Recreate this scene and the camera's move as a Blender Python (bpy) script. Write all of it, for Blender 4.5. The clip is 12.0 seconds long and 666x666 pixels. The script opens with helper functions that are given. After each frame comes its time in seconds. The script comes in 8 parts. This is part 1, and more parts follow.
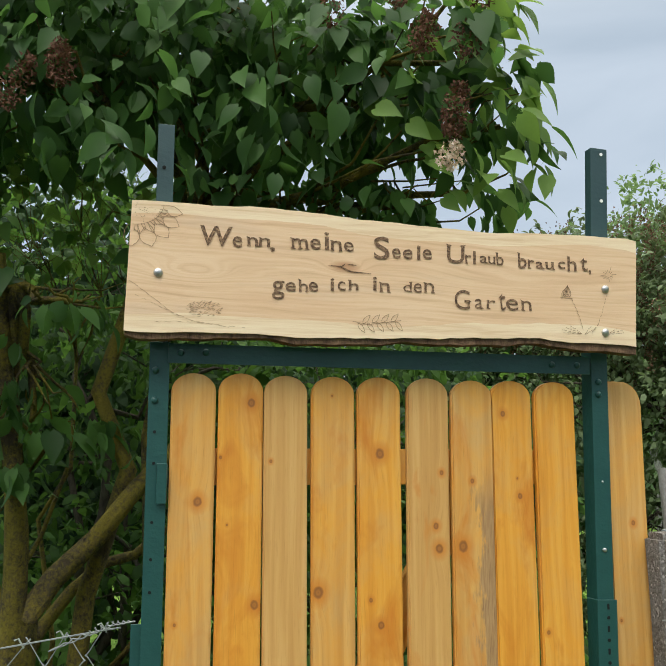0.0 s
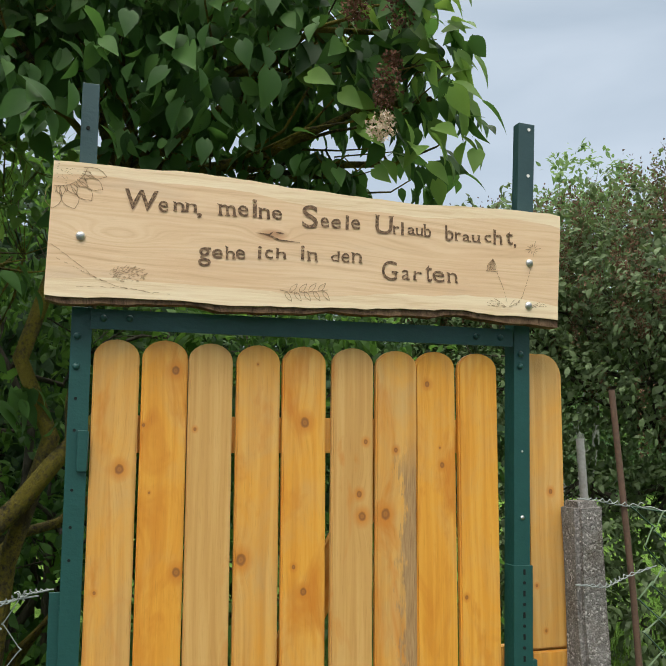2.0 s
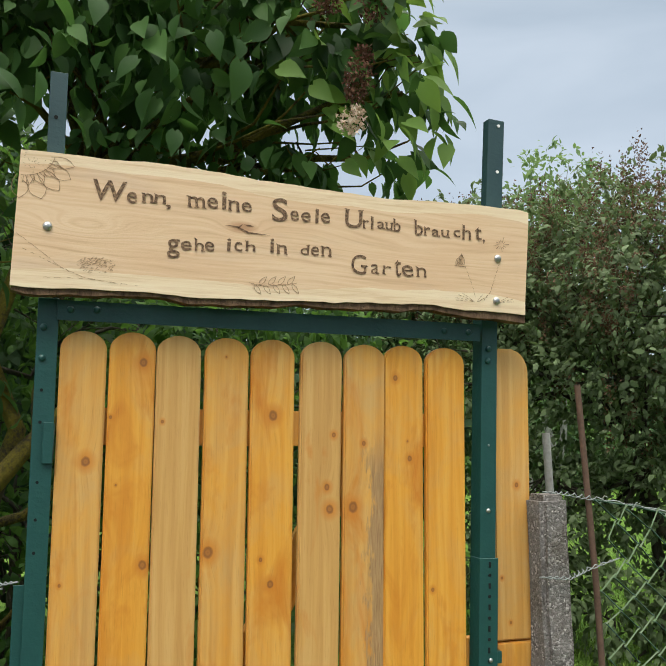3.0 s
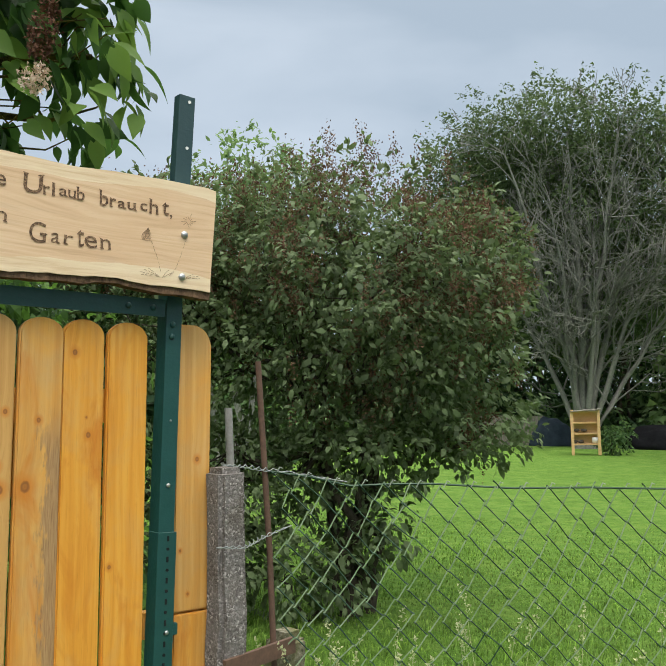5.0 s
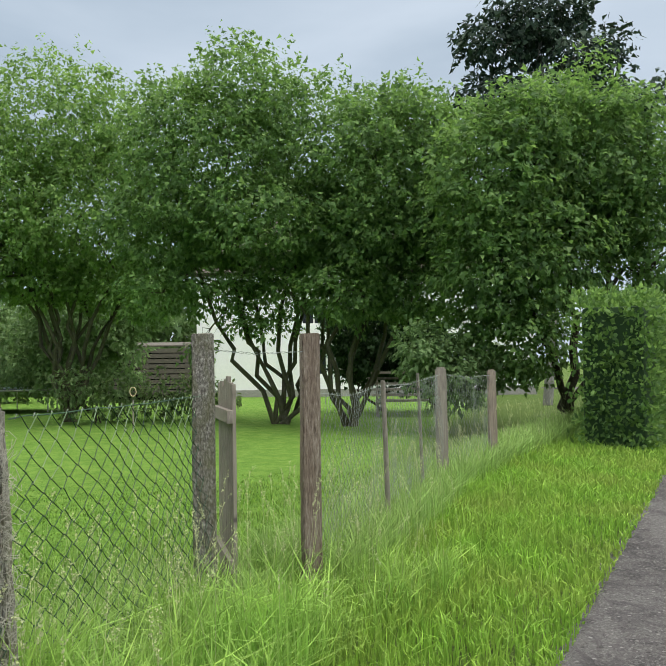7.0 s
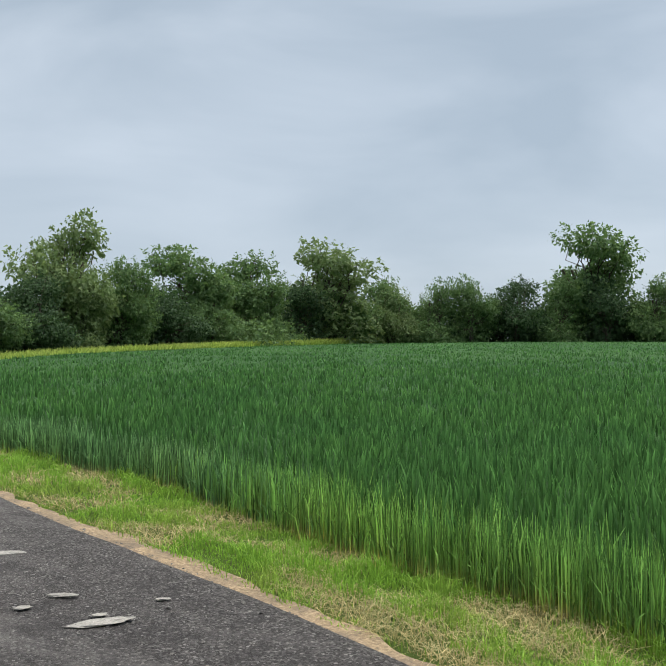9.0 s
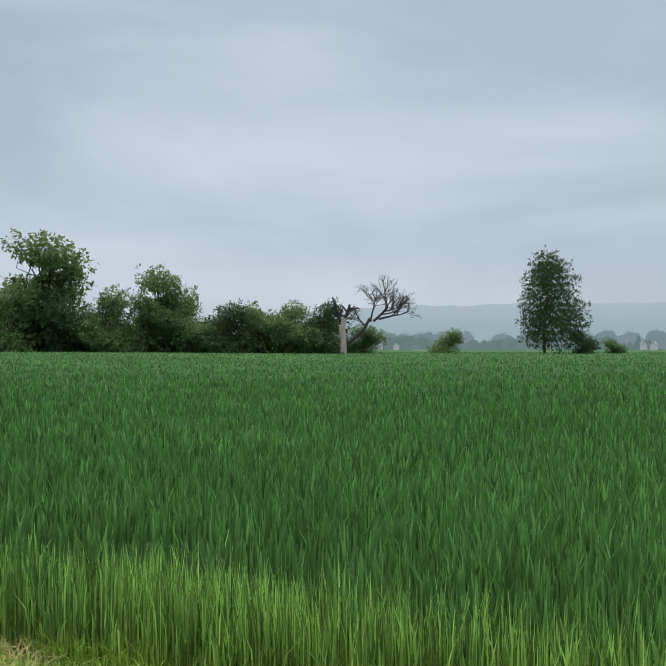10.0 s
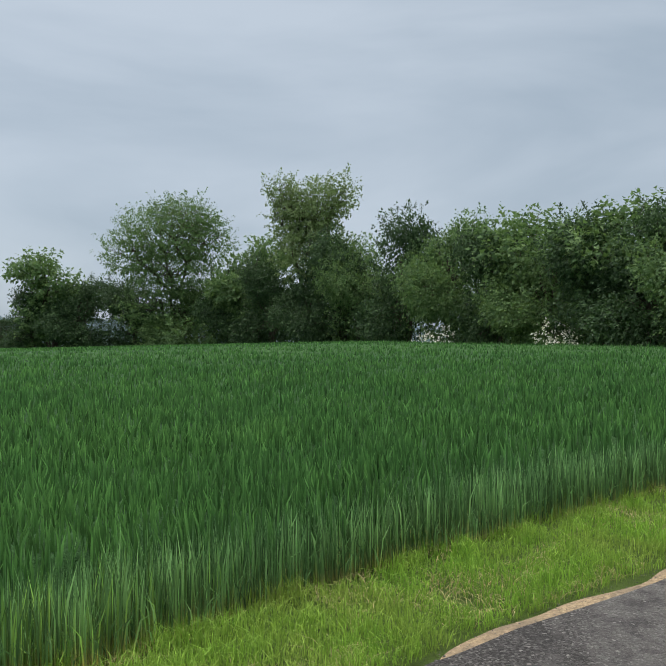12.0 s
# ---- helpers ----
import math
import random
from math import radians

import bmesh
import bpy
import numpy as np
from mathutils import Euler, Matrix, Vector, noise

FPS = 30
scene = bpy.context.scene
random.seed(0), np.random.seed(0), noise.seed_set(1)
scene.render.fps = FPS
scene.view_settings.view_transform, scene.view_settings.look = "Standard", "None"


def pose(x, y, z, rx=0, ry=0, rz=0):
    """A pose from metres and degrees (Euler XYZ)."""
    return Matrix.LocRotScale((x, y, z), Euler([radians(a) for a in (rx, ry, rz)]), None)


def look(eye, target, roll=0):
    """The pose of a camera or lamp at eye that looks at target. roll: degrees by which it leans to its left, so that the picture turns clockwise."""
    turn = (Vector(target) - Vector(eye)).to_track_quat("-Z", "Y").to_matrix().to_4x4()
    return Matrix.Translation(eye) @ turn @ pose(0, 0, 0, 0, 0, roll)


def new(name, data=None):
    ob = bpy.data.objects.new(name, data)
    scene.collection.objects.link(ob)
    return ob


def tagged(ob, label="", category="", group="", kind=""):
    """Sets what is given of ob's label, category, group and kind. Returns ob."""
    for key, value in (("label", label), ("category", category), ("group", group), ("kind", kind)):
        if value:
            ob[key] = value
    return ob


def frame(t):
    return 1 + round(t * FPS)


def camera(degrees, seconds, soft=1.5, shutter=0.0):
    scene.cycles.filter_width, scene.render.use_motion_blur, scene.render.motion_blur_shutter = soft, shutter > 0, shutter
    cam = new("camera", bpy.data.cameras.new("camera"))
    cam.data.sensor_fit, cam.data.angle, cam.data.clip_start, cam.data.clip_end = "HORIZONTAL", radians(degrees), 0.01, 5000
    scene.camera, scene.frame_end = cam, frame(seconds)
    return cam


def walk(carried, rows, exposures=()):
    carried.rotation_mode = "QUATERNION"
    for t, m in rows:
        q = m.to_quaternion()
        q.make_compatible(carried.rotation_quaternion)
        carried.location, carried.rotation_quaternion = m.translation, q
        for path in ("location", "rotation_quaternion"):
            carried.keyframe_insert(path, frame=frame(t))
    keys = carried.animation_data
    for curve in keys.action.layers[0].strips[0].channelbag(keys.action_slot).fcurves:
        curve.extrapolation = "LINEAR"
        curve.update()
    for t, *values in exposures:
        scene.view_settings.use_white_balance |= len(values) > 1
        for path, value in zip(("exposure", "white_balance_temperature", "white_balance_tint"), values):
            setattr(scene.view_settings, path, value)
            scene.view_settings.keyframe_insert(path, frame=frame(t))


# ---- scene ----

# ---------------------------------------------------------------- camera and its path
cam = camera(42, 12.0, soft=1.2, shutter=0.0)
PATH = [
    (0, pose(0.000, 0.000, 1.600, 98.83, -0.01, -0.09)),
    (0.5, pose(0.001, 0.001, 1.599, 98.33, -0.16, -0.44)),
    (1, pose(0.005, 0.001, 1.600, 97.81, -0.27, -1.36)),
    (1.5, pose(0.010, 0.006, 1.596, 97.34, -0.33, -2.89)),
    (2, pose(0.018, 0.003, 1.596, 96.92, -0.36, -4.52)),
    (2.5, pose(0.026, -0.000, 1.588, 96.87, -0.34, -5.40)),
    (2.7, pose(0.024, -0.002, 1.590, 96.75, -0.43, -5.76)),
    (4.3, pose(0.027, 0.013, 1.598, 95.71, -0.80, -14.97)),
    (4.5, pose(0.033, 0.006, 1.597, 95.58, -0.66, -17.66)),
    (5, pose(0.048, -0.014, 1.592, 95.12, -0.15, -26.44)),
    (5.5, pose(0.088, -0.032, 1.586, 94.50, 0.20, -37.16)),
    (6, pose(0.081, -0.038, 1.597, 93.72, 0.51, -49.56)),
    (6.5, pose(0.134, -0.129, 1.595, 92.89, 0.78, -62.80)),
    (6.7, pose(0.153, -0.161, 1.593, 92.60, 0.82, -68.36)),
    (8.3, pose(0.180, -0.288, 1.595, 90.52, -0.17, -116.00)),
    (8.5, pose(0.168, -0.309, 1.595, 90.51, -0.42, -122.94)),
    (9, pose(0.128, -0.353, 1.595, 90.47, 0.41, -140.04)),
    (9.5, pose(0.077, -0.385, 1.595, 90.59, -0.17, -157.38)),
    (10, pose(0.017, -0.399, 1.595, 91.00, 0.02, -175.12)),
    (10.5, pose(-0.048, -0.394, 1.595, 91.29, -0.24, -193.90)),
    (11, pose(-0.112, -0.366, 1.595, 91.41, 0.09, -214.04)),
    (11.5, pose(-0.168, -0.309, 1.595, 90.95, 0.14, -236.89)),
    (12, pose(-0.196, -0.240, 1.595, 90.50, 0.35, -258.33)),
]
walk(cam, PATH, [(0, 0.14), (5.2, 0.14), (6.5, 0.21), (8.3, 0.02), (9.5, 0.04), (10.4, -0.15), (11.0, -0.2), (12, -0.12)])

# ---------------------------------------------------------------- sky and sun
SUN_ELEVATION, SUN_AZIMUTH = radians(52), radians(200)
world = bpy.data.worlds.new("overcast_sky")
scene.world = world
world.use_nodes = True
wn, wl = world.node_tree.nodes, world.node_tree.links
background = wn["Background"]
sky = wn.new("ShaderNodeTexSky")
sky.sky_type, sky.sun_disc = "NISHITA", False
sky.sun_elevation, sky.sun_rotation = SUN_ELEVATION, SUN_AZIMUTH
sky_dim = wn.new("ShaderNodeVectorMath")
sky_dim.operation = "SCALE"
sky_dim.inputs["Scale"].default_value = 0.012
wl.new(sky.outputs[0], sky_dim.inputs[0])
way = wn.new("ShaderNodeTexCoord")
split = wn.new("ShaderNodeSeparateXYZ")
wl.new(way.outputs["Generated"], split.inputs[0])
stretch = wn.new("ShaderNodeMapping")
stretch.inputs["Scale"].default_value = (1.0, 1.0, 3.2)
wl.new(way.outputs["Generated"], stretch.inputs[0])
clouds = wn.new("ShaderNodeTexNoise")
clouds.inputs["Scale"].default_value, clouds.inputs["Detail"].default_value = 2.1, 5.0
clouds.inputs["Roughness"].default_value, clouds.inputs["Distortion"].default_value = 0.5, 0.4
wl.new(stretch.outputs[0], clouds.inputs["Vector"])
ramp = wn.new("ShaderNodeValToRGB")
ramp.color_ramp.elements[0].position, ramp.color_ramp.elements[0].color = 0.36, (0.385, 0.465, 0.55, 1)
ramp.color_ramp.elements[1].position, ramp.color_ramp.elements[1].color = 0.68, (0.545, 0.62, 0.705, 1)
wl.new(clouds.outputs["Fac"], ramp.inputs[0])
zenith = wn.new("ShaderNodeMapRange")
zenith.interpolation_type = "SMOOTHSTEP"
for key, value in zip(("From Min", "From Max", "To Min", "To Max"), (0.42, 1.0, 0.0, 1.0)):
    zenith.inputs[key].default_value = value
wl.new(split.outputs["Z"], zenith.inputs["Value"])
bright = wn.new("ShaderNodeMix")
bright.data_type = "RGBA"
bright.inputs[7].default_value = (3.4, 3.3, 3.05, 1)
wl.new(ramp.outputs[0], bright.inputs[6])
wl.new(zenith.outputs[0], bright.inputs[0])
total = wn.new("ShaderNodeVectorMath")
wl.new(bright.outputs[2], total.inputs[0])
wl.new(sky_dim.outputs[0], total.inputs[1])
wl.new(total.outputs[0], background.inputs[0])

sun = new("sun", bpy.data.lights.new("sun", "SUN"))
sun.data.energy, sun.data.angle, sun.data.color = 1.7, radians(25), (1.0, 0.95, 0.86)
sun.matrix_world = look((-20 * math.sin(SUN_AZIMUTH) * -1, 20 * math.cos(SUN_AZIMUTH), 20 * math.tan(SUN_ELEVATION)), (0, 0, 0))


# ---------------------------------------------------------------- materials
class Nodes:
    """A material's nodes, made by short calls."""

    def __init__(self, name):
        self.m = bpy.data.materials.new(name)
        self.m.use_nodes = True
        self.t = self.m.node_tree
        self.b = self.t.nodes["Principled BSDF"]

    def add(self, kind, **values):
        n = self.t.nodes.new("ShaderNode" + kind)
        for key, value in values.items():
            self.put(n, key, value)
        return n

    def put(self, n, key, value):
        socket = n.inputs[int(key[1:])] if key[0] == "i" and key[1:].isdigit() else n.inputs[key.replace("_", " ")]
        if isinstance(value, bpy.types.NodeSocket):
            self.t.links.new(value, socket)
        else:
            socket.default_value = value

    def coords(self, scale=(1, 1, 1), which="Object"):
        m = self.add("Mapping", Vector=self.add("TexCoord").outputs[which])
        m.inputs["Scale"].default_value = scale
        return m.outputs[0]

    def noise(self, vector, scale, detail=3.0, rough=0.55, distortion=0.0):
        n = self.add("TexNoise", Vector=vector, Scale=scale, Detail=detail, Roughness=rough, Distortion=distortion)
        return n.outputs["Fac"]

    def ramp(self, fac, stops):
        n = self.add("ValToRGB", i0=fac)
        e = n.color_ramp.elements
        while len(e) < len(stops):
            e.new(0.5)
        for x, (p, c) in zip(e, stops):
            x.position, x.color = p, (*c, 1)
        return n.outputs[0]

    def mix(self, fac, a, b, how="MIX"):
        n = self.t.nodes.new("ShaderNodeMix")
        n.data_type, n.blend_type = "RGBA", how
        self.put(n, "i0", fac)
        for i, c in ((6, a), (7, b)):
            self.put(n, "i%d" % i, c if isinstance(c, bpy.types.NodeSocket) else (*c, 1))
        return n.outputs[2]

    def math(self, how, a, b=0.0):
        n = self.t.nodes.new("ShaderNodeMath")
        n.operation = how
        self.put(n, "i0", a)
        self.put(n, "i1", b)
        return n.outputs[0]

    def bump(self, height, strength, distance):
        n = self.add("Bump", Height=height, Strength=strength, Distance=distance)
        self.put(self.b, "Normal", n.outputs[0])

    def done(self, color, rough=0.6, metal=0.0, spec=0.5):
        self.put(self.b, "Base Color", color if isinstance(color, bpy.types.NodeSocket) else (*color, 1))
        self.put(self.b, "Roughness", rough)
        self.put(self.b, "Metallic", metal)
        self.put(self.b, "Specular IOR Level", spec)
        return self.m


def timber(name, pale, mid, dark, along="z", knots=True, stain=None, gloss=0.5):
    """Sawn softwood with long grain, rings and knots; each board differs."""
    k = Nodes(name)
    own = k.add("ObjectInfo").outputs["Random"]
    base = k.add("TexCoord").outputs["Object"]
    shift = k.add("CombineXYZ", X=k.math("MULTIPLY", own, 37.0), Y=k.math("MULTIPLY", own, 11.0), Z=k.math("MULTIPLY", own, 23.0))
    at = k.add("VectorMath", i0=base, i1=shift.outputs[0]).outputs[0]
    xyz = k.add("SeparateXYZ", Vector=at)
    u, w = (xyz.outputs["X"], xyz.outputs["Z"]) if along == "z" else (xyz.outputs["Z"], xyz.outputs["X"])
    # knots first: the grain runs round them
    cell = k.add("TexVoronoi", Vector=k.add("CombineXYZ", X=k.math("MULTIPLY", u, 6.0), Y=k.math("MULTIPLY", w, 4.0)).outputs[0], Scale=1.0)
    cell.voronoi_dimensions = "2D"
    near = k.math("ADD", cell.outputs["Distance"], k.math("GREATER_THAN", k.add("SeparateColor", Color=cell.outputs["Color"]).outputs[0], 0.6))
    swell = k.ramp(near, [(0.0, (1, 1, 1)), (0.34, (0, 0, 0))])
    flow = k.add("CombineXYZ", X=k.math("ADD", u, k.math("MULTIPLY", swell, 0.012 if knots else 0.0)), Y=xyz.outputs["Y"], Z=k.math("MULTIPLY", w, 0.05))
    grain = k.noise(flow.outputs[0], 190, 4, 0.65, 0.6)
    ring = k.noise(flow.outputs[0], 42, 3, 0.55, 1.8)
    cloud = k.noise(at, 6, 3, 0.6)
    c = k.ramp(k.math("ADD", k.math("MULTIPLY", grain, 0.4), k.math("MULTIPLY", ring, 0.6)), [(0.36, dark), (0.47, mid), (0.6, pale)])
    if stain:
        c = k.mix(k.ramp(cloud, [(0.45, (0, 0, 0)), (0.7, (1, 1, 1))]), c, k.mix(0.7, c, stain))
    c = k.mix(k.ramp(own, [(0.2, (0, 0, 0)), (0.95, (0.6, 0.6, 0.6))]), c, k.mix(0.6, c, pale))
    if knots:
        c = k.mix(k.ramp(near, [(0.06, (1, 1, 1)), (0.17, (0, 0, 0))]), c, k.mix(0.5, c, dark))
        c = k.mix(k.ramp(near, [(0.03, (0.55, 0.55, 0.55)), (0.042, (0.85, 0.85, 0.85)), (0.055, (0.45, 0.45, 0.45)), (0.075, (0, 0, 0))]), c, (dark[0] * 0.4, dark[1] * 0.35, dark[2] * 0.5))
    k.bump(grain, 0.25, 0.002)
    return k.done(c, k.ramp(grain, [(0.3, (gloss + 0.12,) * 3), (0.7, (gloss,) * 3)]))


def leafy(name, dark, mid, bright, rough=0.42, through_light=0.35, size=60.0):
    """Leaves: each one differs, some light comes through."""
    k = Nodes(name)
    own = k.add("NewGeometry").outputs["Random Per Island"]
    n = k.noise(k.coords(), size * 0.03, 3)
    fac = k.math("ADD", k.math("MULTIPLY", own, 0.6), k.math("MULTIPLY", n, 0.4))
    c = k.ramp(fac, [(0.18, dark), (0.5, mid), (0.85, bright)])
    k.done(c, rough + 0.1, 0.0, 0.22)
    glow = k.add("BsdfTranslucent", Color=k.mix(0.5, c, (bright[0] * 1.6, bright[1] * 1.7, bright[2] * 1.1)))
    both = k.add("MixShader", i0=through_light, i1=k.b.outputs[0], i2=glow.outputs[0])
    k.t.links.new(both.outputs[0], k.t.nodes["Material Output"].inputs[0])
    return k.m


def bark(name, dark, pale, moss=None):
    k = Nodes(name)
    n = k.noise(k.coords((1, 1, 0.35)), 40, 5, 0.65, 0.5)
    c = k.ramp(n, [(0.3, dark), (0.7, pale)])
    if moss:
        crust = k.math("ADD", k.math("MULTIPLY", k.noise(k.coords(), 7, 3, 0.6), 0.5), k.math("MULTIPLY", k.noise(k.coords(), 85, 5, 0.75), 0.5))
        c = k.mix(k.ramp(crust, [(0.42, (0, 0, 0)), (0.54, (0.95, 0.95, 0.95))]), c, k.mix(k.noise(k.coords(), 160, 2), moss, tuple(v * 0.5 for v in moss)))
        n = k.math("ADD", n, k.math("MULTIPLY", crust, 1.5))
    k.bump(n, 0.9, 0.012)
    return k.done(c, 0.9, 0, 0.2)


def painted(name, color, worn, rough=0.4):
    k = Nodes(name)
    n = k.math("ADD", k.noise(k.coords((0.7, 1, 1)), 95, 2, 0.5), k.math("MULTIPLY", k.noise(k.coords(), 260, 2), 0.3))
    w = k.noise(k.coords(), 18, 5, 0.7)
    c = k.mix(k.ramp(w, [(0.35, (0, 0, 0)), (0.75, (0.6, 0.6, 0.6))]), color, worn)
    k.bump(n, 0.35, 0.0025)
    return k.done(c, rough, 0.0, 0.5)


def speckled(name, stops, scale, rough=0.9, bump=0.6, depth=0.004, big=None, coords=(1, 1, 1)):
    """Stone, concrete, soil: fine grain over broad patches."""
    k = Nodes(name)
    at = k.coords(coords)
    fine = k.noise(at, scale, 4, 0.75)
    c = k.ramp(fine, stops)
    if big:
        c = k.mix(k.ramp(k.noise(at, big[0], 4, 0.6, 0.4), [(0.4, (0, 0, 0)), (0.66, (1, 1, 1))]), c, k.mix(0.7, c, big[1]))
    k.bump(fine, bump, depth)
    return k.done(c, rough, 0, 0.3)


def metal(name, color, rough=0.45, rust=None):
    k = Nodes(name)
    c = k.ramp(k.noise(k.coords(), 60, 4, 0.7), [(0.3, color), (0.75, rust or tuple(x * 0.7 for x in color))])
    return k.done(c, rough, 0.0 if rust else 0.85, 0.5)


def rings_round(k, u, w, eyes):
    """How far one is from the nearest knot of a board (1 at its rim), and how much the grain swells there."""
    near, swell = None, None
    for x, z, r in eyes:
        dx = k.math("DIVIDE", k.math("SUBTRACT", u, x), r)
        dz = k.math("DIVIDE", k.math("SUBTRACT", w, z), r * 1.2)
        d = k.math("SQRT", k.math("ADD", k.math("MULTIPLY", dx, dx), k.math("MULTIPLY", dz, dz)))
        long = k.math("ADD", k.math("MULTIPLY", k.math("MULTIPLY", dx, dx), 0.16), k.math("MULTIPLY", k.math("MULTIPLY", dz, dz), 0.035))
        e = k.math("MULTIPLY", k.math("POWER", 2.718, k.math("MULTIPLY", long, -1.0)), 1.5 * r)
        near = d if near is None else k.math("MINIMUM", near, d)
        swell = e if swell is None else k.math("ADD", swell, e)
    return near, swell


def glazed_pine(name, eyes, pale=0.0, deep=0.5, seed=0.0, bare=None):
    """A pine board under an orange glaze: its own knots, blotches where the glaze lies thick, some boards greyish."""
    k = Nodes(name)
    xyz = k.add("SeparateXYZ", Vector=k.add("TexCoord").outputs["Object"])
    u, w, own = xyz.outputs["X"], xyz.outputs["Z"], k.math("ADD", xyz.outputs["Y"], seed)
    at = k.add("CombineXYZ", X=u, Y=own, Z=w).outputs[0]
    near, swell = rings_round(k, u, w, eyes)
    near = k.math("ADD", near, k.math("MULTIPLY", k.math("SUBTRACT", k.noise(at, 90, 3, 0.6), 0.5), 0.5))
    bowed = k.math("ADD", k.math("ADD", u, swell), k.math("MULTIPLY", k.noise(k.add("CombineXYZ", Y=own, Z=k.math("MULTIPLY", w, 0.35)).outputs[0], 6, 2), 0.02))
    flow = k.add("CombineXYZ", X=bowed, Y=own, Z=k.math("MULTIPLY", w, 0.03)).outputs[0]
    hair = k.noise(flow, 420, 4, 0.7, 0.2)
    ring = k.noise(flow, 62, 2, 0.5, 0.7)
    blotch = k.noise(k.add("CombineXYZ", X=u, Y=own, Z=k.math("MULTIPLY", w, 0.5)).outputs[0], 8, 5, 0.65, 0.6)
    fresh = k.ramp(ring, [(0.3, (0.655, 0.275, 0.027)), (0.48, (0.72, 0.325, 0.036)), (0.66, (0.755, 0.375, 0.054))])
    dull = k.ramp(ring, [(0.3, (0.535, 0.29, 0.082)), (0.5, (0.60, 0.345, 0.108)), (0.68, (0.65, 0.395, 0.14))])
    grey = k.ramp(k.math("ADD", k.math("MULTIPLY", blotch, 0.7), pale * 0.75), [(0.37, (0, 0, 0)), (0.62, (0.95, 0.95, 0.95))])
    c = k.mix(grey, fresh, dull)
    thick = k.noise(k.add("CombineXYZ", X=k.math("MULTIPLY", u, 1.6), Y=k.math("ADD", own, 3.0), Z=k.math("MULTIPLY", w, 0.55)).outputs[0], 7, 4, 0.6, 1.0)
    c = k.mix(k.ramp(thick, [(0.62 - 0.22 * deep, (0, 0, 0)), (0.80 - 0.15 * deep, (0.85, 0.85, 0.85))]), c, (0.56, 0.185, 0.011))
    c = k.mix(k.ramp(hair, [(0.30, (0.6, 0.6, 0.6)), (0.44, (0, 0, 0))]), c, k.mix(0.5, c, (0.28, 0.1, 0.012)))
    worn = None
    if bare:
        x, z = bare
        side = k.math("SUBTRACT", u, x)
        side = k.math("ADD", side, k.math("MULTIPLY", k.math("SUBTRACT", k.noise(k.add("CombineXYZ", X=u, Y=own, Z=k.math("MULTIPLY", w, 0.22)).outputs[0], 30, 5, 0.75), 0.5), 0.16))
        worn = k.math("MULTIPLY", k.ramp(side, [(0.0, (0, 0, 0)), (0.012, (1, 1, 1))]), k.ramp(k.math("SUBTRACT", z, w), [(0.0, (0, 0, 0)), (0.12, (0.85, 0.85, 0.85))]))
        c = k.mix(worn, c, k.ramp(hair, [(0.3, (0.15, 0.085, 0.04)), (0.48, (0.33, 0.2, 0.095)), (0.68, (0.47, 0.31, 0.155))]))
    c = k.mix(k.ramp(k.math("MULTIPLY", near, 0.25), [(0.25, (0.8, 0.8, 0.8)), (0.8, (0, 0, 0))]), c, (0.56, 0.19, 0.014))
    core = k.ramp(k.math("MULTIPLY", near, 0.5), [(0.0, (0.95, 0.95, 0.95)), (0.16, (0.55, 0.55, 0.55)), (0.32, (0.75, 0.75, 0.75)), (0.46, (0.6, 0.6, 0.6)), (0.62, (0, 0, 0))])
    c = k.mix(core, c, k.mix(k.ramp(k.math("MULTIPLY", near, 0.5), [(0.1, (0, 0, 0)), (0.4, (1, 1, 1))]), (0.3, 0.115, 0.03), (0.15, 0.055, 0.022)))
    k.bump(k.math("ADD", hair, k.math("MULTIPLY", core, -0.8)), 0.4, 0.002)
    return k.done(c, k.ramp(hair, [(0.3, (0.58,) * 3), (0.7, (0.42,) * 3)]))


# knots of each board: across from its middle, height over its foot, radius
PICKETS = (
    glazed_pine("pine_board_first", ((0.014, 1.416, 0.0085), (-0.03, 1.15, 0.003)), 0.25, 0.5, 1.1),
    glazed_pine("pine_board_second", ((0.024, 1.641, 0.008), (0.037, 1.187, 0.008), (-0.045, 1.515, 0.003), (-0.028, 1.364, 0.002)), 0.05, 0.75, 2.3),
    glazed_pine("pine_board_greyish", ((-0.035, 1.507, 0.003), (0.02, 0.9, 0.006)), 0.66, 0.1, 3.7),
    glazed_pine("pine_board_fourth", ((-0.036, 1.209, 0.0105), (-0.003, 1.661, 0.002)), 0.2, 0.5, 4.9),
    glazed_pine("pine_board_fifth", ((0.001, 1.525, 0.0095), (0.0, 1.131, 0.007), (-0.024, 1.188, 0.004)), 0.1, 0.7, 5.2),
    glazed_pine("pine_board_dull", ((0.033, 1.48, 0.0045), (0.017, 1.354, 0.006), (0.025, 1.301, 0.0085)), 0.45, 0.3, 6.6),
    glazed_pine("pine_board_weathered", ((-0.003, 1.46, 0.0045), (-0.03, 1.305, 0.0105)), 0.25, 0.6, 7.4, (0.006, 1.5)),
    glazed_pine("pine_board_eighth", ((-0.023, 1.625, 0.0055), (0.016, 1.423, 0.0055), (0.01, 1.466, 0.002)), 0.05, 0.65, 8.8),
    glazed_pine("pine_board_last", ((-0.04, 1.097, 0.004), (0.03, 0.7, 0.006)), 0.05, 0.3, 9.9),
)
SIDE_PINE = glazed_pine("pale_pine_board", ((0.012, 0.40, 0.005), (-0.035, 0.16, 0.003), (-0.01, 0.045, 0.003)), 0.3, 0.0, 10.4)
PICKET = glazed_pine("pine_rail", ((0.1, 0.04, 0.006),), 0.1, 0.5, 11.7)


